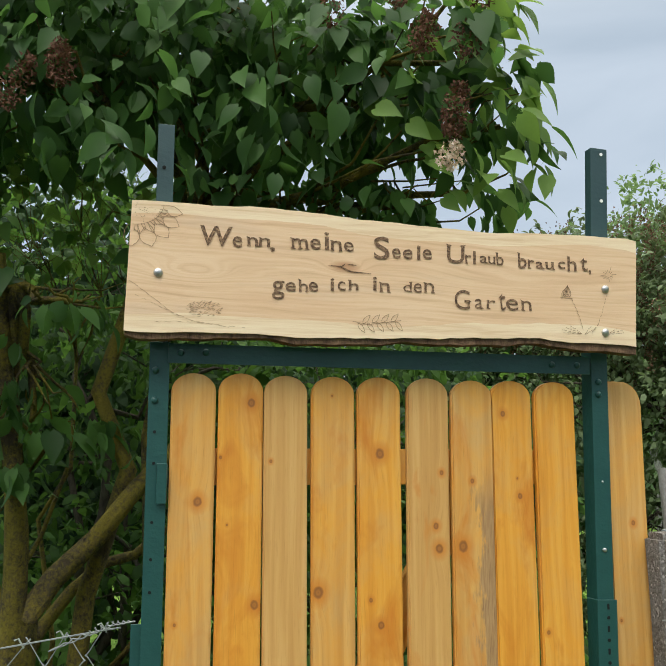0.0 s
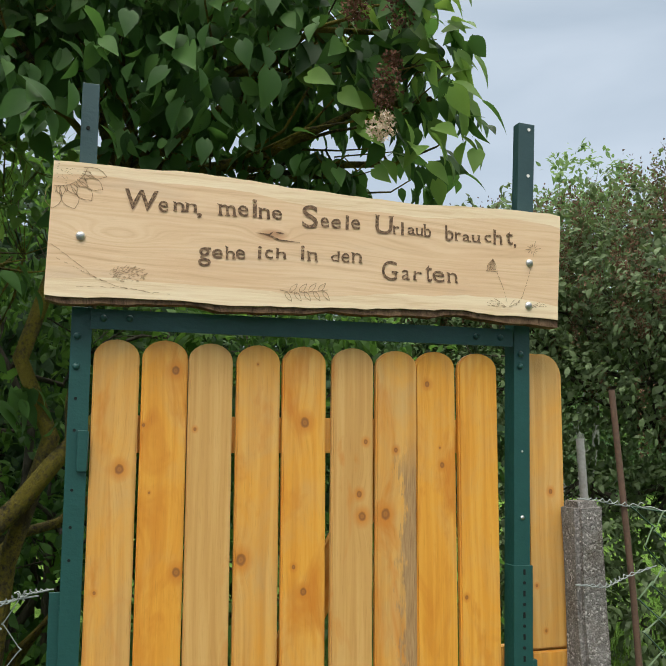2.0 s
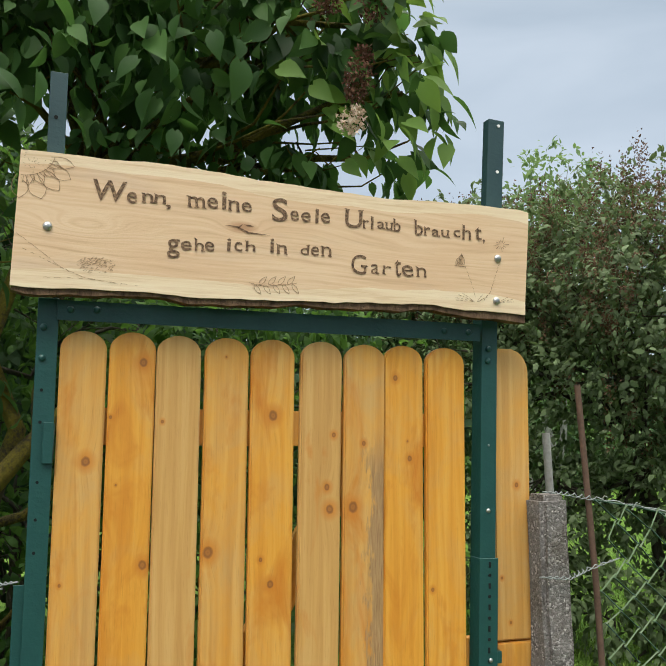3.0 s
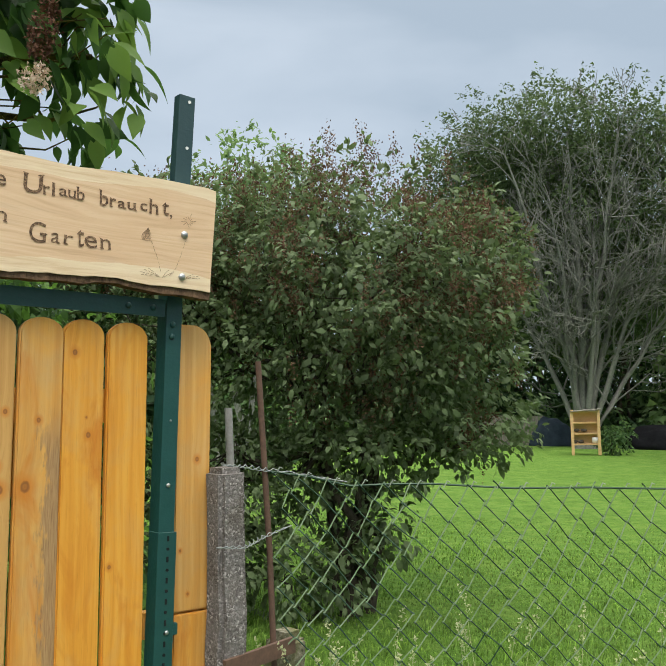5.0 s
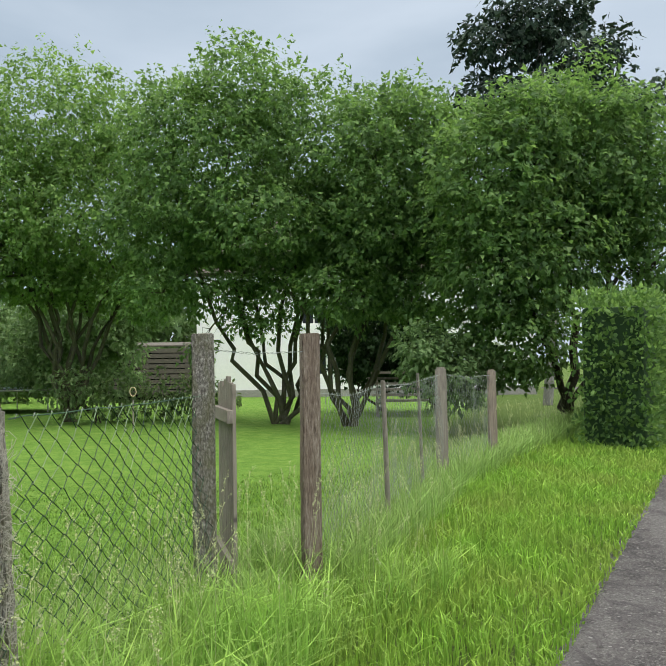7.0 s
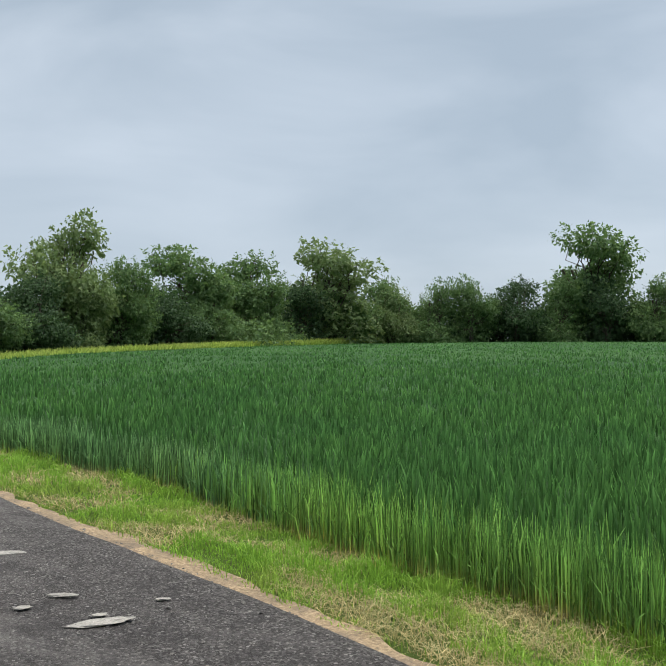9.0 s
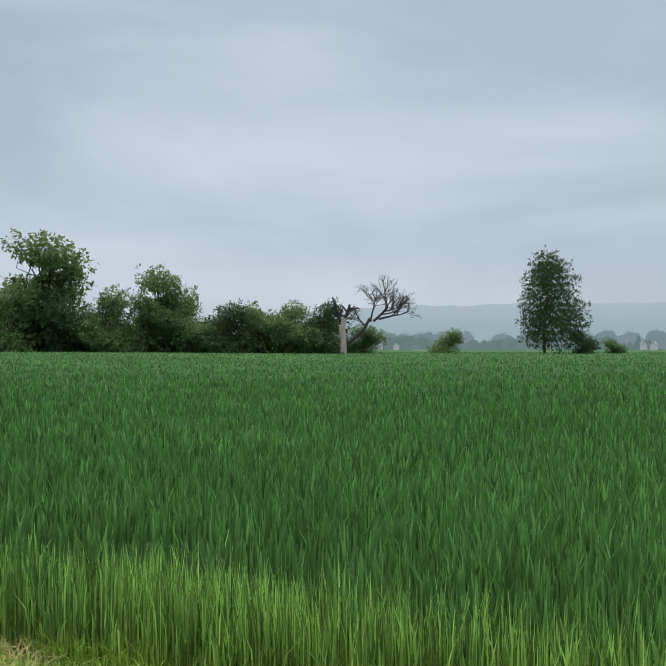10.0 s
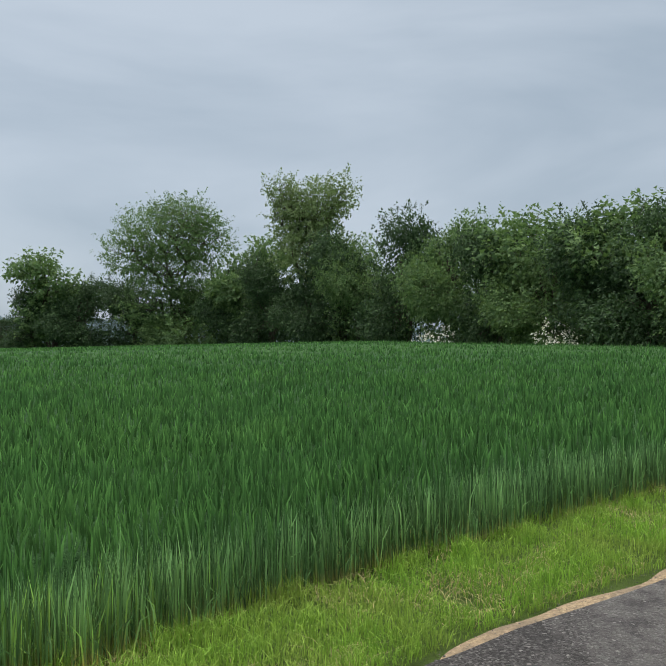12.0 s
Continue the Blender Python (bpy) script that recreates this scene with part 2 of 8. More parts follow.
def larch():
    """The sign's plank: flat-sawn, its rings drawn round one knot and one long eye."""
    k = Nodes("raw_larch")
    xyz = k.add("SeparateXYZ", Vector=k.add("TexCoord").outputs["Object"])
    u, w, y = xyz.outputs["X"], xyz.outputs["Z"], xyz.outputs["Y"]
    lift = None
    for x, z, rx, rz, high in ((-0.335, 2.034, 0.10, 0.026, 0.05), (0.014, 2.064, 0.055, 0.022, 0.035), (-0.19, 2.03, 0.05, 0.012, 0.012), (0.45, 2.05, 0.3, 0.03, 0.022)):
        dx, dz = k.math("DIVIDE", k.math("SUBTRACT", u, x), rx), k.math("DIVIDE", k.math("SUBTRACT", w, z), rz)
        d = k.math("ADD", k.math("MULTIPLY", dx, dx), k.math("MULTIPLY", dz, dz))
        e = k.math("MULTIPLY", k.math("POWER", 2.718, k.math("MULTIPLY", d, -1.0)), high)
        lift = e if lift is None else k.math("ADD", lift, e)
    slow = k.noise(k.add("CombineXYZ", X=k.math("MULTIPLY", u, 0.5), Y=y, Z=w).outputs[0], 7, 2)
    level = k.math("ADD", k.math("ADD", k.math("ADD", w, lift), k.math("MULTIPLY", u, 0.02)), k.math("MULTIPLY", slow, 0.03))
    flow = k.add("CombineXYZ", X=k.math("MULTIPLY", u, 0.03), Y=y, Z=level).outputs[0]
    ring = k.noise(flow, 120, 2, 0.5, 0.0)
    hair = k.noise(k.add("CombineXYZ", X=k.math("MULTIPLY", u, 0.05), Y=y, Z=w).outputs[0], 420, 3, 0.7)
    c = k.ramp(ring, [(0.3, (0.60, 0.40, 0.235)), (0.45, (0.70, 0.49, 0.30)), (0.62, (0.745, 0.545, 0.35))])
    c = k.mix(k.ramp(k.noise(k.coords((0.6, 1, 1.6)), 5, 4, 0.65), [(0.45, (0, 0, 0)), (0.7, (0.6, 0.6, 0.6))]), c, (0.66, 0.43, 0.25))
    c = k.mix(k.ramp(k.noise(k.coords((0.25, 1, 1.2)), 11, 3, 0.6), [(0.56, (0, 0, 0)), (0.75, (0.35, 0.35, 0.35))]), c, (0.5, 0.4, 0.32))
    c = k.mix(k.ramp(hair, [(0.3, (0.5, 0.5, 0.5)), (0.45, (0, 0, 0))]), c, k.mix(0.4, c, (0.4, 0.24, 0.12)))
    dx, dz = k.math("DIVIDE", k.math("SUBTRACT", u, 0.014), 0.042), k.math("DIVIDE", k.math("SUBTRACT", w, 2.066), 0.017)
    d = k.math("ADD", k.math("MULTIPLY", dx, dx), k.math("MULTIPLY", dz, dz))
    c = k.mix(k.ramp(d, [(0.1, (0.75, 0.75, 0.75)), (1.0, (0, 0, 0))]), c, (0.42, 0.21, 0.10))
    k.bump(hair, 0.25, 0.0012)
    return k.done(c, 0.66, 0, 0.35)


SIGN_WOOD = larch()
SAPWOOD = timber("pale_sapwood", (0.80, 0.66, 0.45), (0.755, 0.59, 0.385), (0.66, 0.48, 0.29), "x", False, None, 0.6)
SHELF_WOOD = timber("fresh_pine", (0.66, 0.44, 0.22), (0.58, 0.36, 0.16), (0.45, 0.26, 0.1), "x", False, None, 0.6)
GREY_WOOD = timber("weathered_wood", (0.30, 0.27, 0.235), (0.21, 0.185, 0.16), (0.10, 0.085, 0.075), "z", True, (0.16, 0.15, 0.12), 0.8)
RED_WOOD = timber("brown_weathered_wood", (0.31, 0.255, 0.21), (0.22, 0.175, 0.145), (0.10, 0.078, 0.062), "z", True, (0.2, 0.18, 0.15), 0.8)
BURNT = speckled("burnt_line", [(0.36, (0.05, 0.032, 0.022)), (0.5, (0.15, 0.09, 0.055)), (0.66, (0.42, 0.28, 0.16))], 150, 0.9, 0.2, 0.001)
BURNT_THIN = speckled("faint_burnt_line", [(0.36, (0.1, 0.065, 0.04)), (0.5, (0.25, 0.165, 0.095)), (0.66, (0.48, 0.34, 0.21))], 190, 0.9, 0.1, 0.001)
LIVE_BARK = bark("live_edge_bark", (0.05, 0.03, 0.02), (0.24, 0.15, 0.09))
GREEN_STEEL = painted("dark_green_paint", (0.010, 0.062, 0.056), (0.018, 0.088, 0.078), 0.40)
BLUE_STEEL = painted("slate_green_paint", (0.016, 0.05, 0.056), (0.025, 0.065, 0.07), 0.5)
# for holes that are not cut: the dark inside is put in as colour
HOLE = Nodes("dark_hole").done((0.004, 0.006, 0.006), 0.9)
ZINC = metal("zinc_screw", (0.62, 0.62, 0.6), 0.32)
SHED_WOOD = timber("dark_boards", (0.12, 0.105, 0.09), (0.075, 0.065, 0.056), (0.04, 0.034, 0.03), "x", False, (0.06, 0.06, 0.05), 0.8)
LICHEN_WOOD = speckled("lichen_grown_wood", [(0.32, (0.05, 0.045, 0.042)), (0.48, (0.16, 0.15, 0.138)), (0.6, (0.32, 0.305, 0.285)), (0.72, (0.55, 0.54, 0.52))], 75, 0.95, 1.0, 0.008, (11, (0.12, 0.12, 0.06)), (1, 1, 0.5))
BROWN_POST = speckled("weathered_brown_post", [(0.3, (0.06, 0.047, 0.038)), (0.48, (0.18, 0.145, 0.118)), (0.62, (0.28, 0.24, 0.205)), (0.76, (0.44, 0.40, 0.36))], 85, 0.95, 0.9, 0.006, (7, (0.12, 0.085, 0.065)), (1, 1, 0.14))
MOSS = speckled("cushion_moss", [(0.3, (0.03, 0.035, 0.01)), (0.55, (0.10, 0.105, 0.03)), (0.75, (0.2, 0.19, 0.08))], 120, 0.95, 1.0, 0.01, (30, (0.12, 0.09, 0.05)))
WIRE = painted("green_coated_wire", (0.012, 0.05, 0.024), (0.03, 0.09, 0.045), 0.45)
WIRE_PALE = metal("pale_hook_wire", (0.17, 0.21, 0.16), 0.45, (0.34, 0.38, 0.32))
# paler copy of the green wire: light caught by one slant, as colour
WIRE_LIT = painted("lit_green_wire", (0.17, 0.27, 0.13), (0.4, 0.46, 0.34), 0.5)
DRY_STEM = speckled("dry_stems", [(0.3, (0.26, 0.25, 0.21)), (0.7, (0.5, 0.48, 0.43))], 60, 0.9, 0.1, 0.001)
WIRE_ZINC = metal("galvanised_wire", (0.26, 0.29, 0.28), 0.55, (0.16, 0.18, 0.17))
RUST = metal("rusty_steel", (0.085, 0.05, 0.035), 0.8, (0.15, 0.085, 0.055))
PIPE_STEEL = metal("grey_pipe", (0.33, 0.33, 0.32), 0.5, (0.2, 0.19, 0.18))


def aggregate():
    """Concrete washed out to its pebbles: large and small ones, half sunk in grey cement."""
    k = Nodes("exposed_aggregate")
    at = k.coords()
    bent = k.add("VectorMath", i0=at, i1=k.add("CombineXYZ", X=k.math("MULTIPLY", k.noise(at, 60, 2), 0.01), Z=k.math("MULTIPLY", k.noise(at, 45, 2), 0.012)).outputs[0]).outputs[0]
    small = k.add("TexVoronoi", Vector=bent, Scale=210.0)
    large = k.add("TexVoronoi", Vector=bent, Scale=95.0)
    tones = [(0.1, (0.10, 0.09, 0.082)), (0.45, (0.17, 0.158, 0.147)), (0.8, (0.27, 0.25, 0.235)), (0.97, (0.5, 0.47, 0.44))]
    a, b = (k.ramp(k.add("SeparateColor", Color=v.outputs["Color"]).outputs[0], tones) for v in (small, large))
    pick = k.math("MULTIPLY", k.ramp(large.outputs["Distance"], [(0.34, (1, 1, 1)), (0.46, (0, 0, 0))]), k.math("GREATER_THAN", k.add("SeparateColor", Color=large.outputs["Color"]).outputs[1], 0.62))
    c = k.mix(pick, a, b)
    c = k.mix(k.ramp(k.noise(at, 26, 5, 0.7), [(0.42, (0.7, 0.7, 0.7)), (0.6, (0, 0, 0))]), c, (0.17, 0.158, 0.148))
    c = k.mix(k.ramp(k.noise(at, 9, 4, 0.65), [(0.44, (0, 0, 0)), (0.64, (0.8, 0.8, 0.8))]), c, k.mix(0.6, c, (0.085, 0.066, 0.045)))
    k.bump(k.math("ADD", k.math("MULTIPLY", small.outputs["Distance"], -0.5), k.math("ADD", k.math("MULTIPLY", pick, 0.6), k.noise(at, 30, 4, 0.7))), 0.7, 0.005)
    return k.done(c, 0.95, 0, 0.25)


CONCRETE = aggregate()
MOSSY = speckled("mossy_concrete", [(0.3, (0.06, 0.06, 0.03)), (0.55, (0.2, 0.19, 0.13)), (0.75, (0.4, 0.37, 0.3))], 70, 0.95, 1.0, 0.006, (12, (0.13, 0.13, 0.03)))


def asphalt():
    """Old tarmac broken down to its grit: a pale worn middle, dark loose bands along it, stones of all sizes."""
    k = Nodes("worn_asphalt")
    at = k.coords()
    bent = k.add("VectorMath", i0=at, i1=k.add("CombineXYZ", X=k.math("MULTIPLY", k.noise(at, 40, 2), 0.02), Y=k.math("MULTIPLY", k.noise(at, 33, 2), 0.02)).outputs[0]).outputs[0]
    stone = k.add("TexVoronoi", Vector=bent, Scale=85.0)
    pebble = k.add("TexVoronoi", Vector=bent, Scale=32.0)
    grit = k.noise(at, 260, 3, 0.8)
    patch = k.noise(k.coords((0.3, 1, 1)), 0.9, 5, 0.65, 0.5)
    mottle = k.noise(at, 3.2, 7, 0.78, 0.6)
    c = k.ramp(k.add("SeparateColor", Color=stone.outputs["Color"]).outputs[0], [(0.1, (0.034, 0.031, 0.033)), (0.55, (0.066, 0.062, 0.063)), (0.88, (0.125, 0.12, 0.12)), (0.98, (0.21, 0.205, 0.2))])
    c = k.mix(k.ramp(patch, [(0.46, (0, 0, 0)), (0.58, (0.9, 0.9, 0.9))]), c, k.mix(0.5, c, (0.2, 0.192, 0.19)))
    c = k.mix(k.ramp(mottle, [(0.4, (0.95, 0.95, 0.95)), (0.52, (0, 0, 0))]), c, k.mix(0.7, c, (0.034, 0.031, 0.034)))
    loose = k.math("MULTIPLY", k.ramp(pebble.outputs["Distance"], [(0.28, (1, 1, 1)), (0.36, (0, 0, 0))]), k.math("GREATER_THAN", k.add("SeparateColor", Color=pebble.outputs["Color"]).outputs[1], 0.66))
    c = k.mix(loose, c, k.ramp(k.add("SeparateColor", Color=pebble.outputs["Color"]).outputs[0], [(0.0, (0.05, 0.047, 0.047)), (0.7, (0.15, 0.145, 0.142)), (1.0, (0.3, 0.29, 0.28))]))
    c = k.mix(k.ramp(grit, [(0.55, (0, 0, 0)), (0.8, (0.35, 0.35, 0.35))]), c, (0.2, 0.192, 0.19))
    k.bump(k.math("ADD", k.math("ADD", k.math("MULTIPLY", stone.outputs["Distance"], -0.6), k.math("MULTIPLY", grit, 0.7)), k.math("ADD", loose, k.math("MULTIPLY", mottle, 1.5))), 1.0, 0.016)
    return k.done(c, 0.88, 0, 0.25)


ASPHALT = asphalt()
SAND = speckled("sandy_edge", [(0.3, (0.12, 0.095, 0.07)), (0.5, (0.29, 0.215, 0.135)), (0.72, (0.46, 0.355, 0.23))], 34, 0.95, 1.0, 0.02, (3.5, (0.13, 0.105, 0.085)))
CHALK = speckled("pale_stone", [(0.3, (0.15, 0.147, 0.14)), (0.7, (0.34, 0.33, 0.31))], 50, 0.9, 0.6, 0.003)
PLASTER = speckled("white_render", [(0.3, (0.76, 0.78, 0.8)), (0.7, (0.86, 0.87, 0.88))], 14, 0.9, 0.2, 0.002)
GREY_PLASTER = speckled("grey_plinth", [(0.3, (0.22, 0.22, 0.21)), (0.7, (0.34, 0.34, 0.32))], 10, 0.9, 0.2, 0.002)
ROOF = speckled("dark_roof_tiles", [(0.3, (0.05, 0.04, 0.038)), (0.7, (0.11, 0.09, 0.08))], 6, 0.85, 0.5, 0.01)
GLASS = Nodes("window_glass").done((0.03, 0.035, 0.04), 0.06, 0, 0.6)
WHITE_PAINT = Nodes("white_paint").done((0.78, 0.78, 0.76), 0.5)
BLUE_COVER = Nodes("blue_cover").done((0.2, 0.29, 0.44), 0.5)
TARP = speckled("dark_tarpaulin", [(0.3, (0.006, 0.006, 0.007)), (0.7, (0.013, 0.014, 0.016))], 4, 1.0, 0.6, 0.05)
TARP.node_tree.nodes["Principled BSDF"].inputs["Specular IOR Level"].default_value = 0.05

LILAC = leafy("lilac_leaf", (0.017, 0.043, 0.014), (0.04, 0.095, 0.027), (0.095, 0.195, 0.05), 0.42, 0.42, 40)
LILAC_SMALL = leafy("small_lilac_leaf", (0.04, 0.095, 0.02), (0.085, 0.17, 0.035), (0.17, 0.27, 0.06), 0.42, 0.5, 40)
WEED = leafy("weed_leaf", (0.10, 0.19, 0.04), (0.19, 0.31, 0.075), (0.33, 0.43, 0.16), 0.5, 0.45, 20)
LILAC_YOUNG = leafy("young_lilac_leaf", (0.06, 0.13, 0.03), (0.12, 0.22, 0.045), (0.22, 0.33, 0.08), 0.42, 0.45, 40)
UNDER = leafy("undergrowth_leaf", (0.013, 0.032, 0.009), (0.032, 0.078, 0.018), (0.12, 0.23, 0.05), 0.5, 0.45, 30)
BUSH_LEAF = leafy("dark_bush_leaf", (0.052, 0.074, 0.037), (0.096, 0.135, 0.06), (0.17, 0.235, 0.115), 0.45, 0.3, 20)
PALE_LEAF = leafy("pale_green_leaf", (0.075, 0.135, 0.055), (0.13, 0.215, 0.085), (0.225, 0.32, 0.155), 0.5, 0.4, 20)
# brighter leaf for the first hazel, sunlight put into its colour
HAZEL_SUNLIT = leafy("sunlit_hazel_leaf", (0.05, 0.105, 0.035), (0.118, 0.215, 0.06), (0.245, 0.375, 0.12), 0.45, 0.5, 12)
HAZEL = leafy("fresh_green_leaf", (0.03, 0.068, 0.025), (0.08, 0.162, 0.05), (0.21, 0.335, 0.105), 0.45, 0.48, 12)
SPARSE = leafy("grey_green_leaf", (0.026, 0.05, 0.022), (0.055, 0.09, 0.036), (0.12, 0.17, 0.07), 0.5, 0.35, 8)
HEDGE_LEAF = leafy("hedgerow_leaf", (0.034, 0.075, 0.03), (0.07, 0.138, 0.05), (0.15, 0.235, 0.085), 0.55, 0.3, 6)
HEDGE_PALE = leafy("pale_hedgerow_leaf", (0.06, 0.105, 0.04), (0.108, 0.17, 0.066), (0.2, 0.265, 0.12), 0.55, 0.35, 6)
# leaf colour with shade put in; birch and cypress use it as dark foliage
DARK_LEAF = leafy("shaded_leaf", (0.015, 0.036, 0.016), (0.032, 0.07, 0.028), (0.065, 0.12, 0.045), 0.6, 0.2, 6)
PINE_LEAF = leafy("pine_needles", (0.014, 0.03, 0.022), (0.025, 0.05, 0.034), (0.05, 0.08, 0.05), 0.6, 0.1, 6)
WILTED = leafy("wilted_blossom", (0.05, 0.022, 0.014), (0.11, 0.05, 0.031), (0.18, 0.098, 0.062), 0.8, 0.1, 200)
BROWN_SEED = leafy("brown_seed_head", (0.07, 0.038, 0.022), (0.125, 0.07, 0.042), (0.2, 0.125, 0.08), 0.8, 0.1, 200)
FADED = leafy("faded_blossom", (0.35, 0.24, 0.17), (0.55, 0.42, 0.33), (0.75, 0.66, 0.58), 0.8, 0.2, 200)
WHITE_BLOSSOM = leafy("white_blossom", (0.5, 0.52, 0.45), (0.65, 0.66, 0.6), (0.8, 0.8, 0.76), 0.8, 0.2, 30)
LILAC_BARK = bark("lichen_bark", (0.022, 0.019, 0.012), (0.075, 0.06, 0.035), (0.19, 0.16, 0.024))
GREY_BARK = bark("grey_bark", (0.10, 0.103, 0.092), (0.28, 0.285, 0.258))
HAZEL_BARK = bark("greenish_bark", (0.05, 0.047, 0.034), (0.15, 0.14, 0.10), (0.10, 0.11, 0.05))
DARK_BARK = bark("dark_bark", (0.032, 0.028, 0.021), (0.095, 0.08, 0.062))
PALE_BARK = bark("bleached_bark", (0.2, 0.18, 0.16), (0.48, 0.45, 0.41))


def blade_material(name, low, mid, top, reach, patch, patch_color, contrast=0.4, clump=0.0):
    """Grass and corn: from the foot to the tip (mid colour at reach), with patches."""
    k = Nodes(name)
    own = k.add("NewGeometry").outputs["Random Per Island"]
    along = k.add("Attribute")
    along.attribute_name = "along"
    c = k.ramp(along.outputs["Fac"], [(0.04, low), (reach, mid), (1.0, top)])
    c = k.mix(k.ramp(k.noise(k.coords((1, 1, 0.05)), patch, 3, 0.6), [(0.42, (0, 0, 0)), (0.62, (0.85, 0.85, 0.85))]), c, k.mix(0.6, c, patch_color))
    tone = k.ramp(own, [(p, tuple(1 + (v - 1) * contrast for v in q)) for p, q in ((0.0, (0.35, 0.38, 0.4)), (0.45, (0.8, 0.8, 0.8)), (0.8, (1.2, 1.15, 1.15)), (1.0, (2.0, 1.8, 1.85)))])
    c = k.mix(1.0, c, tone, "MULTIPLY")
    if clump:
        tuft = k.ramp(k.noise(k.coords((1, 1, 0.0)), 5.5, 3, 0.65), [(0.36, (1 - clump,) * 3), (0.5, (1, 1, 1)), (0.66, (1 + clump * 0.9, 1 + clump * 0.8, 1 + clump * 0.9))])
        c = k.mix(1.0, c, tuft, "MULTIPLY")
    k.done(c, 0.6, 0, 0.18)
    glow = k.add("BsdfTranslucent", Color=c)
    both = k.add("MixShader", i0=0.42, i1=k.b.outputs[0], i2=glow.outputs[0])
    k.t.links.new(both.outputs[0], k.t.nodes["Material Output"].inputs[0])
    return k.m


# wheat darkens towards the foot: shade between blades, put into the colour
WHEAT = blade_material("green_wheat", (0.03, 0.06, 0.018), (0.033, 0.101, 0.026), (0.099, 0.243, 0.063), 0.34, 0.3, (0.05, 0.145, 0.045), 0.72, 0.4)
WHEAT_MID = blade_material("rim_wheat", (0.42, 0.40, 0.15), (0.16, 0.30, 0.10), (0.155, 0.32, 0.125), 0.34, 0.6, (0.09, 0.22, 0.09), 1.1, 0.3)
WHEAT_EDGE = blade_material("edge_wheat", (0.50, 0.43, 0.15), (0.25, 0.42, 0.095), (0.17, 0.375, 0.085), 0.34, 0.6, (0.09, 0.26, 0.075), 1.2, 0.3)
GRASS = blade_material("verge_grass", (0.18, 0.31, 0.045), (0.192, 0.365, 0.046), (0.25, 0.45, 0.068), 0.34, 0.9, (0.3, 0.37, 0.09), 0.5)
LAWN = blade_material("lawn_grass", (0.13, 0.25, 0.04), (0.175, 0.325, 0.05), (0.23, 0.41, 0.072), 0.34, 0.8, (0.2, 0.29, 0.075), 0.6, 0.3)
TALL_GRASS = blade_material("tall_grass", (0.16, 0.28, 0.05), (0.22, 0.4, 0.08), (0.34, 0.49, 0.17), 0.34, 1.4, (0.25, 0.36, 0.11), 0.4)
SEED_GRASS = blade_material("seeding_grass", (0.3, 0.4, 0.14), (0.38, 0.47, 0.2), (0.54, 0.58, 0.34), 0.34, 1.4, (0.48, 0.5, 0.3), 0.4)
LUSH = blade_material("lush_grass_blade", (0.14, 0.27, 0.04), (0.23, 0.43, 0.07), (0.33, 0.52, 0.13), 0.34, 1.1, (0.3, 0.42, 0.1), 0.5)
STRAW = blade_material("dry_straw", (0.32, 0.28, 0.12), (0.46, 0.41, 0.2), (0.56, 0.5, 0.28), 0.34, 3.0, (0.3, 0.27, 0.11))
RAPE = blade_material("yellow_weeds", (0.12, 0.22, 0.035), (0.22, 0.35, 0.06), (0.40, 0.48, 0.12), 0.34, 0.3, (0.24, 0.36, 0.05))


def ground_material():
    k = Nodes("grassy_ground")
    at = k.coords()
    n = k.noise(at, 9, 5, 0.7)
    big = k.noise(at, 0.25, 3)
    c = k.ramp(n, [(0.3, (0.055, 0.085, 0.022)), (0.55, (0.085, 0.14, 0.032)), (0.8, (0.12, 0.19, 0.045))])
    c = k.mix(k.ramp(big, [(0.4, (0, 0, 0)), (0.65, (0.7, 0.7, 0.7))]), c, (0.115, 0.16, 0.045))
    y = k.add("SeparateXYZ", Vector=at).outputs["Y"]
    fine = k.noise(at, 55, 4, 0.7)
    mown = k.noise(at, 2.6, 5, 0.65, 0.5)
    lawn = k.ramp(k.math("ADD", k.math("MULTIPLY", fine, 0.45), k.math("ADD", k.math("MULTIPLY", n, 0.3), k.math("MULTIPLY", mown, 0.25))), [(0.36, (0.06, 0.13, 0.02)), (0.5, (0.14, 0.268, 0.044)), (0.64, (0.225, 0.385, 0.076))])
    lawn = k.mix(k.ramp(mown, [(0.5, (0, 0, 0)), (0.68, (0.6, 0.6, 0.6))]), lawn, (0.21, 0.315, 0.068))
    inside = k.ramp(k.math("ADD", k.math("MULTIPLY", y, 0.2), k.math("MULTIPLY", n, 0.2)), [(0.46, (0, 0, 0)), (0.62, (1, 1, 1))])
    c = k.mix(inside, c, lawn)
    k.bump(k.math("ADD", fine, n), 1.0, 0.05)
    return k.done(c, 0.95, 0, 0.1)


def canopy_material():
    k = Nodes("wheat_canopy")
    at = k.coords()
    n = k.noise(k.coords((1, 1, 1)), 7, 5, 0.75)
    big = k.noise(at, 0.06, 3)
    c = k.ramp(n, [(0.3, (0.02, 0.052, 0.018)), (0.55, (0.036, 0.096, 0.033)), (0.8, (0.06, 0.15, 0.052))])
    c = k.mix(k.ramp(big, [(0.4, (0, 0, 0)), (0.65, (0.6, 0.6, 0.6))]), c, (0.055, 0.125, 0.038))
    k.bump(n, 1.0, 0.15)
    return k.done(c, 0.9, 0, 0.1)


